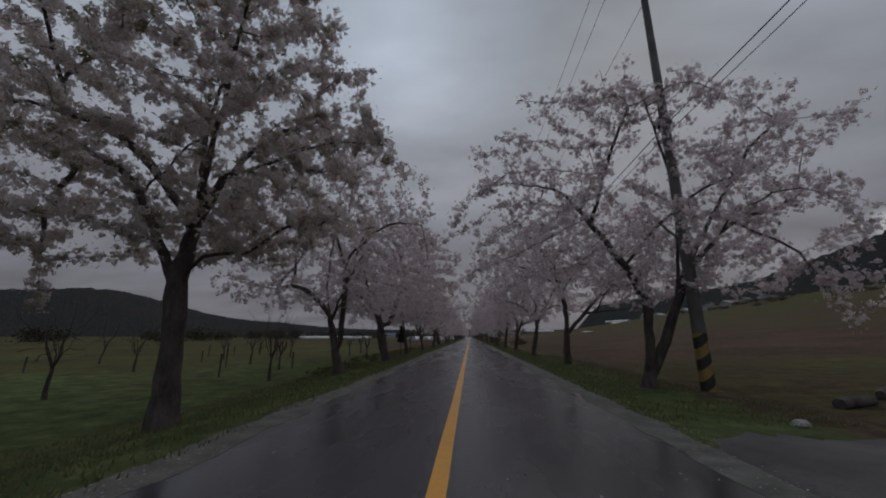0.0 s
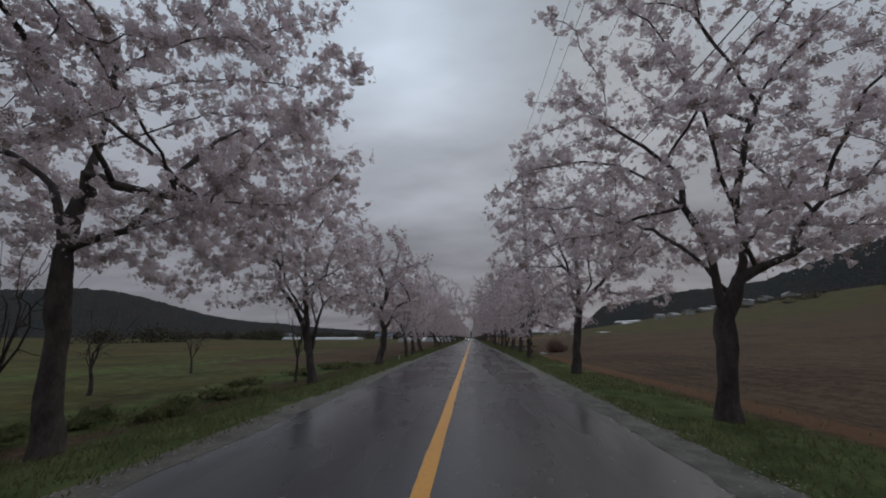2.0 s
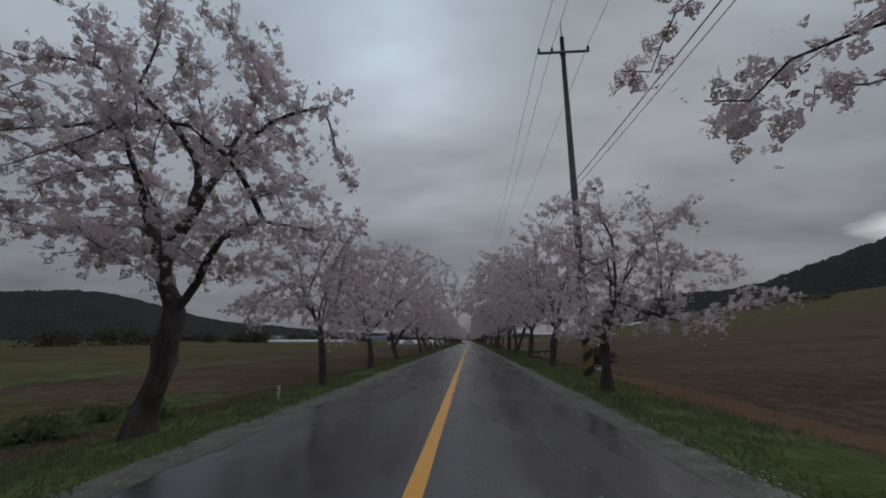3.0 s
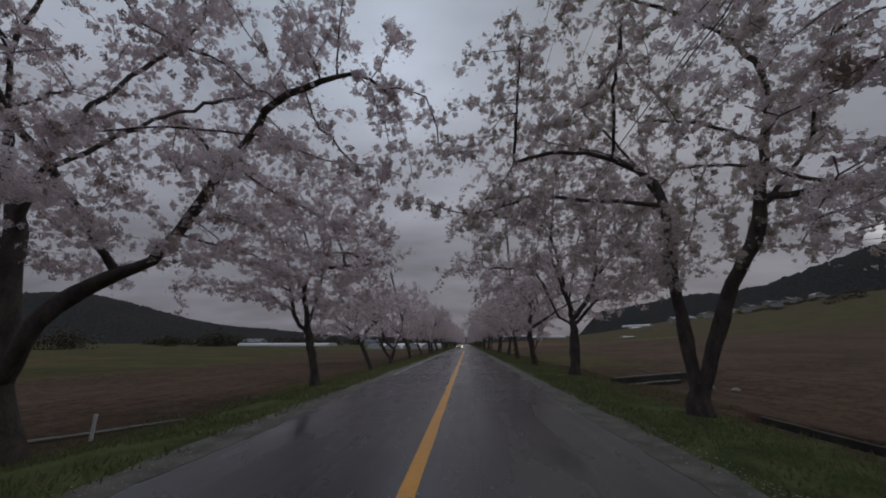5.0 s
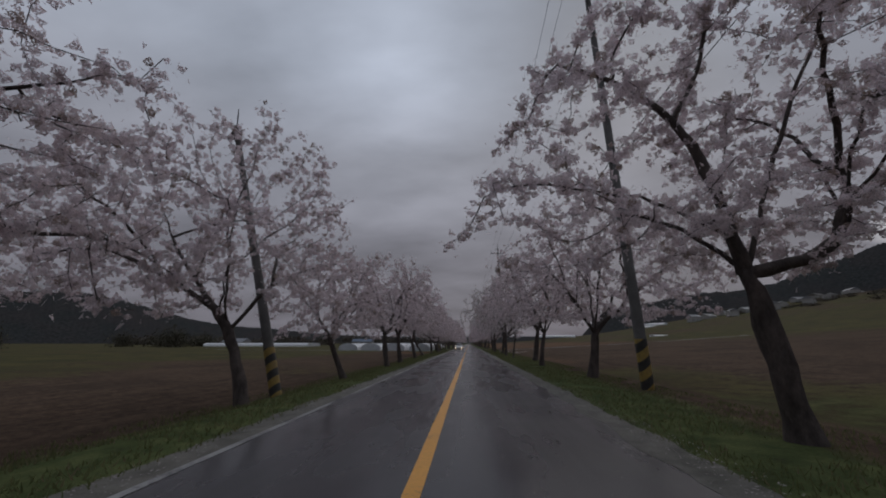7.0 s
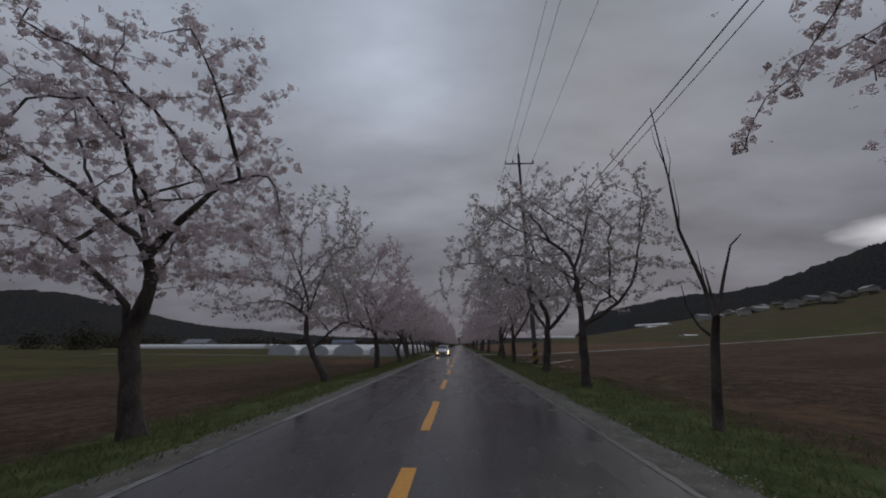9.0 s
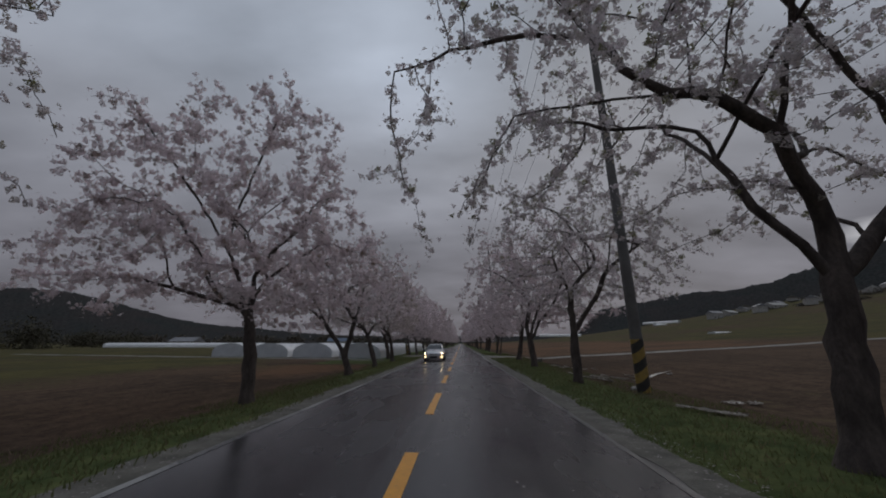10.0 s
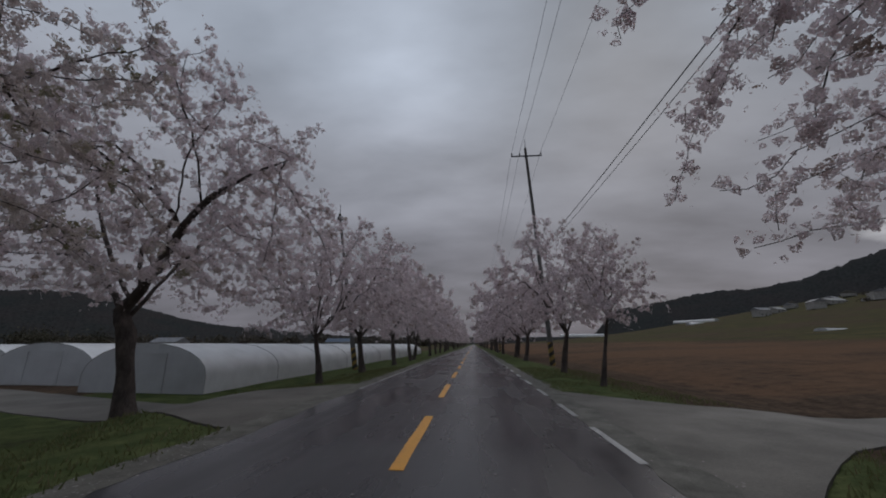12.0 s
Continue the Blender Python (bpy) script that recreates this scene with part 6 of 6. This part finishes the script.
def oncoming_car(x, y):
    t = empty("car", pose(x, y, 0.0))
    body_st = [(-0.86, 0.40, 0.30, 0.52, 0.56), (-0.83, 0.62, 0.23, 0.58, 0.62), (-0.72, 0.78, 0.20, 0.64, 0.70), (-0.48, 0.86, 0.19, 0.71, 0.79),
               (-0.15, 0.885, 0.19, 0.79, 0.87), (0.2, 0.887, 0.19, 0.85, 0.93), (0.55, 0.887, 0.19, 0.90, 0.985), (1.0, 0.887, 0.19, 0.93, 0.99),
               (1.9, 0.887, 0.19, 0.95, 0.99), (2.6, 0.885, 0.20, 0.97, 1.0), (3.0, 0.88, 0.22, 0.985, 1.02), (3.35, 0.85, 0.26, 0.985, 1.04),
               (3.58, 0.76, 0.32, 0.95, 1.01), (3.66, 0.58, 0.38, 0.84, 0.90)]
    rings = []
    for sy, hw, zb, zs, zc in body_st:
        half = [(0, sy, zb), (hw * 0.80, sy, zb), (hw * 0.955, sy, zb + 0.05), (hw, sy, zb + (zs - zb) * 0.32), (hw * 0.985, sy, zb + (zs - zb) * 0.66),
                (hw * 0.975, sy, zs - 0.06), (hw * 0.92, sy, zs), (hw * 0.62, sy, zs + (zc - zs) * 0.72), (hw * 0.3, sy, zc - 0.008), (0, sy, zc)]
        rings.append(mirror_ring(half))
    bm, rows = loft(rings, True)
    bm.faces.new(rows[0][::-1])
    bm.faces.new(rows[-1])
    part("body", bm, M_CARPAINT, t, "silver-white painted body")
    cab = [(0.46, 0.74, 0.93, 0.71, 0.975), (0.75, 0.775, 0.93, 0.665, 1.15), (1.1, 0.80, 0.94, 0.61, 1.325), (1.4, 0.81, 0.94, 0.585, 1.41),
           (1.9, 0.81, 0.95, 0.575, 1.44), (2.5, 0.80, 0.96, 0.565, 1.40), (2.95, 0.775, 0.98, 0.565, 1.27), (3.3, 0.72, 1.0, 0.60, 1.10)]
    rings = []
    for sy, hb, zb, ht, zt in cab:
        half = [(0, sy, zb), (hb, sy, zb), (hb * 0.5 + ht * 0.5 + 0.02, sy, (zb + zt) / 2), (ht + 0.03, sy, zt - 0.055), (ht * 0.93, sy, zt - 0.018), (ht * 0.5, sy, zt), (0, sy, zt + 0.006)]
        rings.append(mirror_ring(half))
    bm, rows = loft(rings, True)
    bm.faces.new(rows[0][::-1])
    bm.faces.new(rows[-1])
    part("cabin", bm, M_CARPAINT, t)

    def cab_at(sy):
        for a, b in zip(cab, cab[1:]):
            if a[0] <= sy <= b[0]:
                u = (sy - a[0]) / (b[0] - a[0])
                return [p + (q - p) * u for p, q in zip(a, b)]
        return cab[-1]

    def shield(name, s0, s1, mat, lift=0.012):
        rr = []
        for k in range(7):
            sy = s0 + (s1 - s0) * k / 6
            _, hb, zb, ht, zt = cab_at(sy)
            rr.append([(ht * 0.95 * v, sy, zt + lift - 0.02 * abs(v) ** 4) for v in (-1, -0.66, -0.33, 0, 0.33, 0.66, 1)])
        b, _ = loft(rr)
        return part(name, b, mat, t)

    shield("windscreen", 0.50, 1.36, M_CARGLASS)
    shield("rear_window", 2.62, 3.2, M_CARGLASS)
    for s in (-1, 1):
        for s0, s1 in ((0.78, 1.62), (1.72, 2.72)):
            rr = []
            for k in range(6):
                sy = s0 + (s1 - s0) * k / 5
                _, hb, zb, ht, zt = cab_at(sy)
                lo, hi = zb + 0.03, zt - 0.085
                row = []
                for v in (0.0, 0.5, 1.0):
                    z = lo + (hi - lo) * v
                    f = (z - zb) / max(zt - 0.055 - zb, 0.01)
                    row.append((s * (hb + (ht + 0.03 - hb) * f + 0.028 - 0.012 * v), sy, z))
                rr.append(row)
            b, _ = loft(rr)
            part("side_window", b, M_CARGLASS, t)
        for sy in (0.62, 1.68, 2.62):
            part("door_seam", box_bm(s * 0.886, sy, 0.60, 0.012, 0.012, 0.62), M_BLACKTRIM, t)
        for sy in (1.50, 2.46):
            part("door_handle", box_bm(s * 0.895, sy, 0.80, 0.035, 0.17, 0.032, 0.01), M_CHROME, t)
        part("sill", box_bm(s * 0.845, 1.33, 0.20, 0.07, 1.9, 0.07, 0.015), M_BLACKTRIM, t)
        m = bmesh.new()
        bmesh.ops.create_icosphere(m, subdivisions=3, radius=1.0, matrix=Matrix.Translation((s * 0.985, 0.80, 1.0)) @ Matrix.Diagonal((0.115, 0.075, 0.075, 1)))
        for f in m.faces:
            f.smooth = True
        mir = part("wing_mirror", m, M_CARPAINT, t)
        part("mirror_stalk", box_bm(s * 0.86, 0.79, 0.945, 0.14, 0.05, 0.03, 0.008), M_BLACKTRIM, mir)
        # headlamp swept back over the wing, with a lit bulb and an amber indicator
        pts = [(0.50, -0.842, 0.600), (0.62, -0.800, 0.575), (0.755, -0.700, 0.600), (0.845, -0.50, 0.655), (0.845, -0.22, 0.770), (0.80, -0.24, 0.795), (0.74, -0.52, 0.730), (0.60, -0.745, 0.665)]
        hl = bmesh.new()
        c = Vector((0.70, -0.64, 0.67))
        vs = [hl.verts.new((s * (px * 1.02), py - 0.022, pz + 0.004)) for px, py, pz in pts]
        cv = hl.verts.new((s * (c.x + 0.045), c.y - 0.075, c.z + 0.02))
        for k in range(len(vs)):
            hl.faces.new((vs[k], vs[(k + 1) % len(vs)], cv))
        lamp = part("headlight", hl, M_LENS, t, "swept-back clear headlight")
        for nm, q, rad, mt in (("bulb", (0.715, -0.745, 0.655), 0.042, M_LAMP), ("indicator", (0.815, -0.55, 0.70), 0.026, M_INDICATOR)):
            g = bmesh.new()
            bmesh.ops.create_icosphere(g, subdivisions=2, radius=rad, matrix=Matrix.Translation((s * q[0], q[1], q[2])))
            part(nm, g, mt, lamp)
        fg = bmesh.new()
        vs = [fg.verts.new((s * px, py, pz)) for px, py, pz in ((0.635, -0.842, 0.325), (0.735, -0.795, 0.325), (0.765, -0.775, 0.435), (0.68, -0.825, 0.415))]
        cv = fg.verts.new((s * 0.715, -0.865, 0.375))
        for k in range(4):
            fg.faces.new((vs[k], vs[(k + 1) % 4], cv))
        part("fog_light", fg, M_FOG, t, "lit yellowish fog light")
        for wy in (0.0, 2.68):
            ar = bmesh.new()
            ring = []
            for k in range(21):
                a = math.pi * (-0.12 + 1.24 * k / 20)
                ring.append((math.cos(a), math.sin(a)))
            o = [ar.verts.new((s * 0.893, wy + cx * 0.385, 0.315 + cz * 0.385)) for cx, cz in ring]
            i = [ar.verts.new((s * 0.893, wy + cx * 0.30, 0.315 + cz * 0.30)) for cx, cz in ring]
            for k in range(20):
                ar.faces.new((o[k], o[k + 1], i[k + 1], i[k]))
            part("wheel_arch", ar, M_BLACKTRIM, t)
            wheel(t, s * 0.80, wy, 0.315, 0.205)
    g = bmesh.new()
    gr = []
    for k in range(9):
        u = -1 + 2 * k / 8
        yy = -0.885 + 0.055 * u * u
        gr.append([(0.40 * u, yy, 0.535 + 0.035 * u * u), (0.40 * u, yy - 0.004, 0.575 + 0.02 * u * u), (0.40 * u, yy + 0.005, 0.605 + 0.018 * u * u)])
    g, _ = loft(gr)
    grille = part("grille", g, M_BLACKTRIM, t, "narrow black grille")
    part("grille_bar", box_bm(0, -0.893, 0.572, 0.62, 0.012, 0.014, 0.004), M_CHROME, grille)
    it = []
    for k in range(9):
        u = -1 + 2 * k / 8
        yy = -0.883 + 0.06 * u * u
        it.append([(0.52 * u, yy + 0.01, 0.285 + 0.02 * u * u), (0.55 * u, yy, 0.35), (0.50 * u, yy + 0.003, 0.415)])
    g, _ = loft(it)
    part("air_intake", g, M_BLACKTRIM, t, "wide black lower intake")
    part("number_plate", box_bm(0, -0.905, 0.475, 0.50, 0.015, 0.105, 0.006), M_PLATE, t, "pale number plate")
    part("bumper_lip", box_bm(0, -0.80, 0.215, 1.15, 0.14, 0.035, 0.012), M_BLACKTRIM, t)
    for s in (-1, 1):
        part("wiper", box_bm(s * 0.28, 0.60, 1.075, 0.52, 0.02, 0.015, 0.004, Matrix.Rotation(0.12 * s, 4, "Y")), M_BLACKTRIM, t)
    return tagged(t, "silver-white sedan with lit headlights on wet asphalt", "car")


oncoming_car(-1.66, 207.65)

# ---- verge: ditch lining, debris, stones ----


def ditch_wall(x0, y0, x1, y1, h, w, proud=0.08, pale_top=True, mat=M_DITCH):
    d = Vector((x1 - x0, y1 - y0, 0))
    rim = 0.5 * float(terrain(x0 - d.y / d.length, y0 + d.x / d.length) + terrain(x1 - d.y / d.length, y1 + d.x / d.length))
    t = empty("ditch_wall", pose((x0 + x1) / 2, (y0 + y1) / 2, rim + proud - h, 0, 0, math.degrees(math.atan2(d.y, d.x))))
    n = max(int(d.length / 1.2), 1)
    for k in range(n):
        cx, cl = -d.length / 2 + d.length * (k + 0.5) / n, d.length / n - 0.015
        # M_DITCH faces are coloured dark as if shaded; the tops stay paler concrete
        part("slab", box_bm(cx, 0.01 * (k % 3), h / 2, cl, w, h + 0.02 * (k % 2), 0.012), mat, t)
        if pale_top:
            part("pale_top", box_bm(cx, 0.01 * (k % 3), h + 0.035 + 0.01 * (k % 2), cl, w + 0.03, 0.05, 0.015), M_CONCRETE, t)
    return tagged(t, "concrete lining of a field ditch, its dark slabs coloured for shade", "ditch", kind="structure")


ditch_wall(6.7, 102.0, 12.5, 106.15, 0.55, 0.12)
ditch_wall(7.1, 101.2, 10.1, 103.2, 0.50, 0.12, proud=0.04)
# dark wall added in the roadside trench, standing for the shade in it
ditch_wall(7.2, 84.5, 7.2, 94.4, 0.50, 0.10, proud=-0.04, pale_top=False)
ditch_wall(-9.4, 91.0, -6.8, 95.2, 0.46, 0.25, pale_top=False, mat=M_CONCRETE)


def stone(x, y, s, seed, mat=None, label="pale stone lying in the grass verge"):
    bm = bmesh.new()
    bmesh.ops.create_icosphere(bm, subdivisions=2, radius=s)
    for v in bm.verts:
        v.co *= 1 + 0.3 * noise.noise(v.co * (1.4 / s) + Vector((seed, 0, 0)))
        v.co.z *= 0.6
    ob = part("stone", bm, mat or M_STONE)
    ob.matrix_world = pose(x, y, float(terrain(x, y)) + s * 0.25, 0, 0, seed * 40)
    return tagged(ob, label, "stone")


stone(7.1, 70.6, 0.26, 1)
stone(7.5, 71.0, 0.17, 2)
stone(9.8, 100.6, 0.2, 3)
stone(10.3, 99.9, 0.14, 4)
stone(6.2, 7.6, 0.15, 5)
stone(6.7, 187.9, 0.14, 8)


def log(x, y, length, r, turn):
    bm = bmesh.new()
    tube_bm(bm, [(-length / 2, 0, r * 0.9), (-length * 0.2, 0.04, r), (length * 0.2, -0.03, r), (length / 2, 0, r * 0.85)], [r, r * 1.05, r * 0.95, r * 0.8], 10)
    ob = part("fallen_log", bm, M_BARK)
    ob.matrix_world = pose(x, y, float(terrain(x, y)) - 0.02, 0, 0, turn)
    return tagged(ob, "dark fallen log on bare ground by the field", "log")


log(10.0, 10.7, 1.5, 0.14, 25)
log(11.9, 11.9, 1.8, 0.10, 40)


def mulch_sheet(x, y, w, d, turn, seed):
    """A torn, rumpled sheet of mulch film left on the soil."""
    bm = bmesh.new()
    n = 10
    g = []
    for i in range(n + 1):
        g.append([])
        for j in range(n + 1):
            u, v = i / n - 0.5, j / n - 0.5
            e = 1 + 0.25 * noise.noise(Vector((u * 4 + seed, v * 4, 1)))
            g[-1].append(bm.verts.new((u * w * e, v * d * e, 0.05 + 0.10 * abs(noise.noise(Vector((u * 9 + seed, v * 5, 4)))))))
    for i in range(n):
        for j in range(n):
            if noise.noise(Vector((i * 0.7 + seed * 3, j * 0.45, 9))) > -0.18:
                bm.faces.new((g[i][j], g[i + 1][j], g[i + 1][j + 1], g[i][j + 1]))
    got = bmesh.ops.extrude_face_region(bm, geom=bm.faces[:])
    for q in got["geom"]:
        if isinstance(q, bmesh.types.BMVert):
            q.co.z -= 0.012
    loose = [v for v in bm.verts if not v.link_faces]
    bmesh.ops.delete(bm, geom=loose, context="VERTS")
    ob = part("mulch_film", bm, M_MULCH)
    ob.matrix_world = pose(x, y, float(terrain(x, y)), 0, 0, turn)
    return tagged(ob, "torn pale mulch film on brown soil", "plastic sheet", "torn mulch film")


mrng = np.random.default_rng(31)
for row, y, y_end in [(k, 191.2 + 0.3 * k, 194.2) for k in range(5)] + [(k, 198.2 + 0.3 * k, 201.4) for k in range(1, 5)]:
    while y < y_end:
        d = float(mrng.uniform(0.4, 1.3))
        mulch_sheet(6.35 + 0.75 * row + float(mrng.normal(0, 0.06)), y + d / 2, 0.10 + 0.08 * (row % 2), d, float(mrng.normal(8, 6)), row * 20 + y)
        y += d + float(mrng.uniform(0.5, 1.9))
mulch_sheet(6.3, 183.2, 1.4, 0.25, -60, 11)
mulch_sheet(8.3, 185.4, 0.5, 0.4, 20, 12)
mulch_sheet(9.0, 185.6, 0.35, 0.3, 70, 13)
mulch_sheet(6.7, 190.6, 0.16, 1.4, 2, 14)
mulch_sheet(10.0, 194.8, 0.22, 0.7, 12, 15)
mulch_sheet(11.5, 194.8, 0.25, 0.6, -30, 16)


def film_ribbon(course, w, seed):
    """A long strip of mulch film that the wind has blown into a curve."""
    way = bend_through(course, 0.15)
    x0, y0 = way[len(way) // 2]
    bm = bmesh.new()
    rows = []
    for k, (x, y) in enumerate(way):
        d = way[min(k + 1, len(way) - 1)] - way[max(k - 1, 0)]
        nx_, ny_ = np.array((-d[1], d[0])) / (np.hypot(*d) + 1e-9)
        half = 0.5 * w * (0.35 + 0.65 * math.sin(math.pi * (k + 0.5) / len(way))) * (1 + 0.5 * noise.noise(Vector((k * 0.5, seed, 2))))
        z = float(terrain(x, y) - terrain(x0, y0))
        rows.append([bm.verts.new((x - x0 + nx_ * half * u, y - y0 + ny_ * half * u, z + 0.04 + 0.09 * abs(noise.noise(Vector((k * 0.6, u * 2, seed)))))) for u in (-1, -0.3, 0.4, 1)])
    for p, q in zip(rows, rows[1:]):
        for k in range(3):
            bm.faces.new((p[k], p[k + 1], q[k + 1], q[k]))
    got = bmesh.ops.extrude_face_region(bm, geom=bm.faces[:])
    for g in got["geom"]:
        if isinstance(g, bmesh.types.BMVert):
            g.co.z -= 0.012
    bmesh.ops.recalc_face_normals(bm, faces=bm.faces[:])
    ob = part("mulch_film", bm, M_MULCH)
    ob.matrix_world = pose(x0, y0, float(terrain(x0, y0)))
    return tagged(ob, "curved strip of pale mulch film blown over brown soil", "plastic sheet", "torn mulch film")


film_ribbon(((12.3, 196.2), (10.9, 195.0), (9.9, 193.8), (9.3, 192.8), (9.05, 192.2)), 0.19, 3)


def valve_box(x, y):
    t = empty("valve_box", pose(x, y, float(terrain(x, y))))
    part("housing", box_bm(0, 0, 0.10, 0.34, 0.28, 0.28, 0.02), M_CONCRETE, t)
    part("lid", box_bm(0, 0, 0.26, 0.40, 0.34, 0.04, 0.012), M_CONCRETE, t)
    return tagged(t, "small pale concrete valve box at the field edge", "box")


valve_box(7.5, 207.9)

# ---- scrub and woods beyond the fields ----


def thicket(name, spots, h, mat, seed, label, n=260, leaf=0.5):
    """Twiggy clumps of uneven height over a line of spots."""
    rng = np.random.default_rng(seed)
    out = []
    for sx, sy, w in spots:
        hh = h * rng.uniform(0.7, 1.25)
        c = rng.normal(size=(n, 3)) * np.array([w * 0.45, w * 0.45, hh * 0.27]) + np.array([sx, sy, hh * 0.42 + float(terrain(sx, sy))])
        c[:, 2] = np.maximum(c[:, 2], float(terrain(sx, sy)) + 0.1)
        a = rng.normal(size=(n, 3))
        b = rng.normal(size=(n, 3))
        s = leaf * rng.uniform(0.4, 1.2, (n, 1))
        q = np.stack([c + a * s * 0.4, c + b * s * 0.4, c - a * s * 0.4 + (0, 0, 0.15 * leaf), c - b * s * 0.4], 1)
        out.append(q.reshape(-1, 3))
    ob = new(name, quads_mesh(name, np.concatenate(out), 4, mat))
    return tagged(ob, label, "scrub", kind="stuff")


srng = np.random.default_rng(21)
belt = [(float(x), float(560 + srng.uniform(-20, 20)), float(srng.uniform(8, 14))) for x in np.arange(-420, -14, 13)]
thicket("far_wood", belt, 9.0, M_SCRUB, 2, "dark far wood beyond flat fields", 420, 1.7)
belt = [(float(srng.uniform(300, 460)), float(srng.uniform(120, 620)), float(srng.uniform(4, 9))) for _ in range(60)]
thicket("hedge_scrub", belt, 3.0, M_SCRUB, 4, "brown scrub between houses on the slope", 360, 0.7)
belt = [(float(srng.uniform(9.5, 12)), float(srng.uniform(79, 85)), 0.9) for _ in range(4)]
thicket("brown_bush", belt, 1.1, M_BUSH, 5, "red-brown dry bushes behind the verge", 2600, 0.085)


belt = [(float(-175 + srng.uniform(-45, 45)), float(y + srng.uniform(-6, 6)), float(srng.uniform(5, 11))) for y in np.arange(30, 470, 13) if srng.uniform() < 0.72]
thicket("field_wood", belt, 8.0, M_WOODS, 6, "dark olive wood along the far edge of fields", 1700, 0.55)
belt = [(float(srng.uniform(-9.6, -7.3)), float(srng.uniform(20, 62)), float(srng.uniform(0.3, 0.7))) for _ in range(46)]
thicket("verge_weeds", belt, 0.25, M_BLADE, 7, "low green weeds at the edge of an orchard", 190, 0.12)


def conifer(x, y, h, w, seed):
    rng = np.random.default_rng(seed)
    t = empty("conifer", pose(x, y, float(terrain(x, y))))
    part("trunk", tube_bm(bmesh.new(), [(0, 0, -0.2), (0, 0, h * 0.6), (0, 0, h * 0.97)], [0.05, 0.04, 0.01], 7), M_BARK, t)
    n = 700
    z = h * (0.45 + 0.55 * rng.beta(1.0, 1.4, n))
    rad = w * np.minimum(1, 1.9 * (1 - z / h)) ** 0.8 * (0.35 + 0.65 * rng.uniform(0, 1, n) ** 0.5) + 0.05
    a = rng.uniform(0, 6.283, n)
    c = np.stack([rad * np.cos(a), rad * np.sin(a), z], -1)
    d = np.stack([np.cos(a), np.sin(a), rng.uniform(0.1, 0.8, n)], -1) * 0.22 * h / 6
    sd = np.stack([-np.sin(a), np.cos(a), rng.normal(0, 0.4, n)], -1) * 0.09 * h / 6
    q = np.stack([c - d, c + sd, c + d * 1.2, c - sd], 1).reshape(-1, 3)
    mesh_part("foliage", quads_mesh("foliage", q, 4, M_CONIFER), t)
    return tagged(t, "small slim dark conifer on a thin stem", "tree")


conifer(-5.95, 34.9, 2.8, 0.27, 3)

# ---- grass and fallen petals ----


def grass_patch(name, x0, x1, y0, y1, n, h, seed, label):
    rng = np.random.default_rng(seed)
    x, y = rng.uniform(x0, x1, n), rng.uniform(y0, y1, n)
    keep = (farm_lane(x, y) < 0.2) & (np.array([noise.noise(Vector((a * 0.5, b * 0.5, seed))) for a, b in zip(x, y)]) > -0.32)
    if x0 > 0:
        keep &= ~((y < 7.0 + 0.09 * x) & (x > 3.5))
    keep &= ~((x > 6.3 + 0.25 * bumps(x, y * 3)) & (y > 33) & (y < 68) & (rng.uniform(0, 1, len(x)) < 0.92))
    keep &= ~((x > 6.45) & (y > 83.5) & (y < 95.2))
    x, y = x[keep], y[keep]
    z = terrain(x, y)
    n = len(x)
    a, hh = rng.uniform(0, 6.283, n), h * rng.uniform(0.4, 1.5, n)
    w = 0.009 + 0.011 * rng.uniform(0, 1, n)
    lx, ly = rng.normal(0, 0.5, n) * hh, rng.normal(0, 0.5, n) * hh
    p0 = np.stack([x - np.cos(a) * w, y - np.sin(a) * w, z - 0.02], -1)
    p1 = np.stack([x + np.cos(a) * w, y + np.sin(a) * w, z - 0.02], -1)
    p2 = np.stack([x + lx, y + ly, z + hh], -1)
    ob = new(name, quads_mesh(name, np.stack([p0, p1, p2], 1).reshape(-1, 3), 3, M_BLADE))
    return tagged(ob, label, "grass", kind="stuff")


grass_patch("verge_grass", 3.62, 7.6, 0, 236, 115000, 0.075, 1, "short dark green grass on the verge")
grass_patch("verge_grass", -7.8, -3.38, 0, 236, 115000, 0.08, 2, "short dark green grass on the verge")


def petals(name, x0, x1, n, seed, label, z=0.008):
    rng = np.random.default_rng(seed)
    u = rng.beta(1.0, 1.9, n)
    x, y = x0 + (x1 - x0) * u, rng.uniform(0, 240, n)
    clear = (farm_lane(x, y) < 0.1) | (rng.uniform(0, 1, n) < 0.12)
    zz = np.where((x > ROAD_L + 0.1) & (x < ROAD_R - 0.1), z, 0.012)
    a, s = rng.uniform(0, 6.283, n), rng.uniform(0.008, 0.026, n)
    q = []
    for k in range(4):
        q.append(np.stack([x + np.cos(a + k * 1.571) * s * (1 if k % 2 else 0.6), y + np.sin(a + k * 1.571) * s * (1 if k % 2 else 0.6), zz + rng.uniform(0, 0.004, n)], -1))
    q = [c[clear] for c in q]
    ob = new(name, quads_mesh(name, np.stack(q, 1).reshape(-1, 3), 4, M_PETAL))
    return tagged(ob, label, "petals", kind="stuff")


petals("fallen_petals", 4.0, 3.15, 16000, 1, "pale fallen petals along the road edge")
petals("fallen_petals", -3.6, -2.8, 11000, 2, "pale fallen petals along the road edge")
petals("fallen_petals", 3.4, -2.8, 2600, 3, "scattered pale petals on wet asphalt")
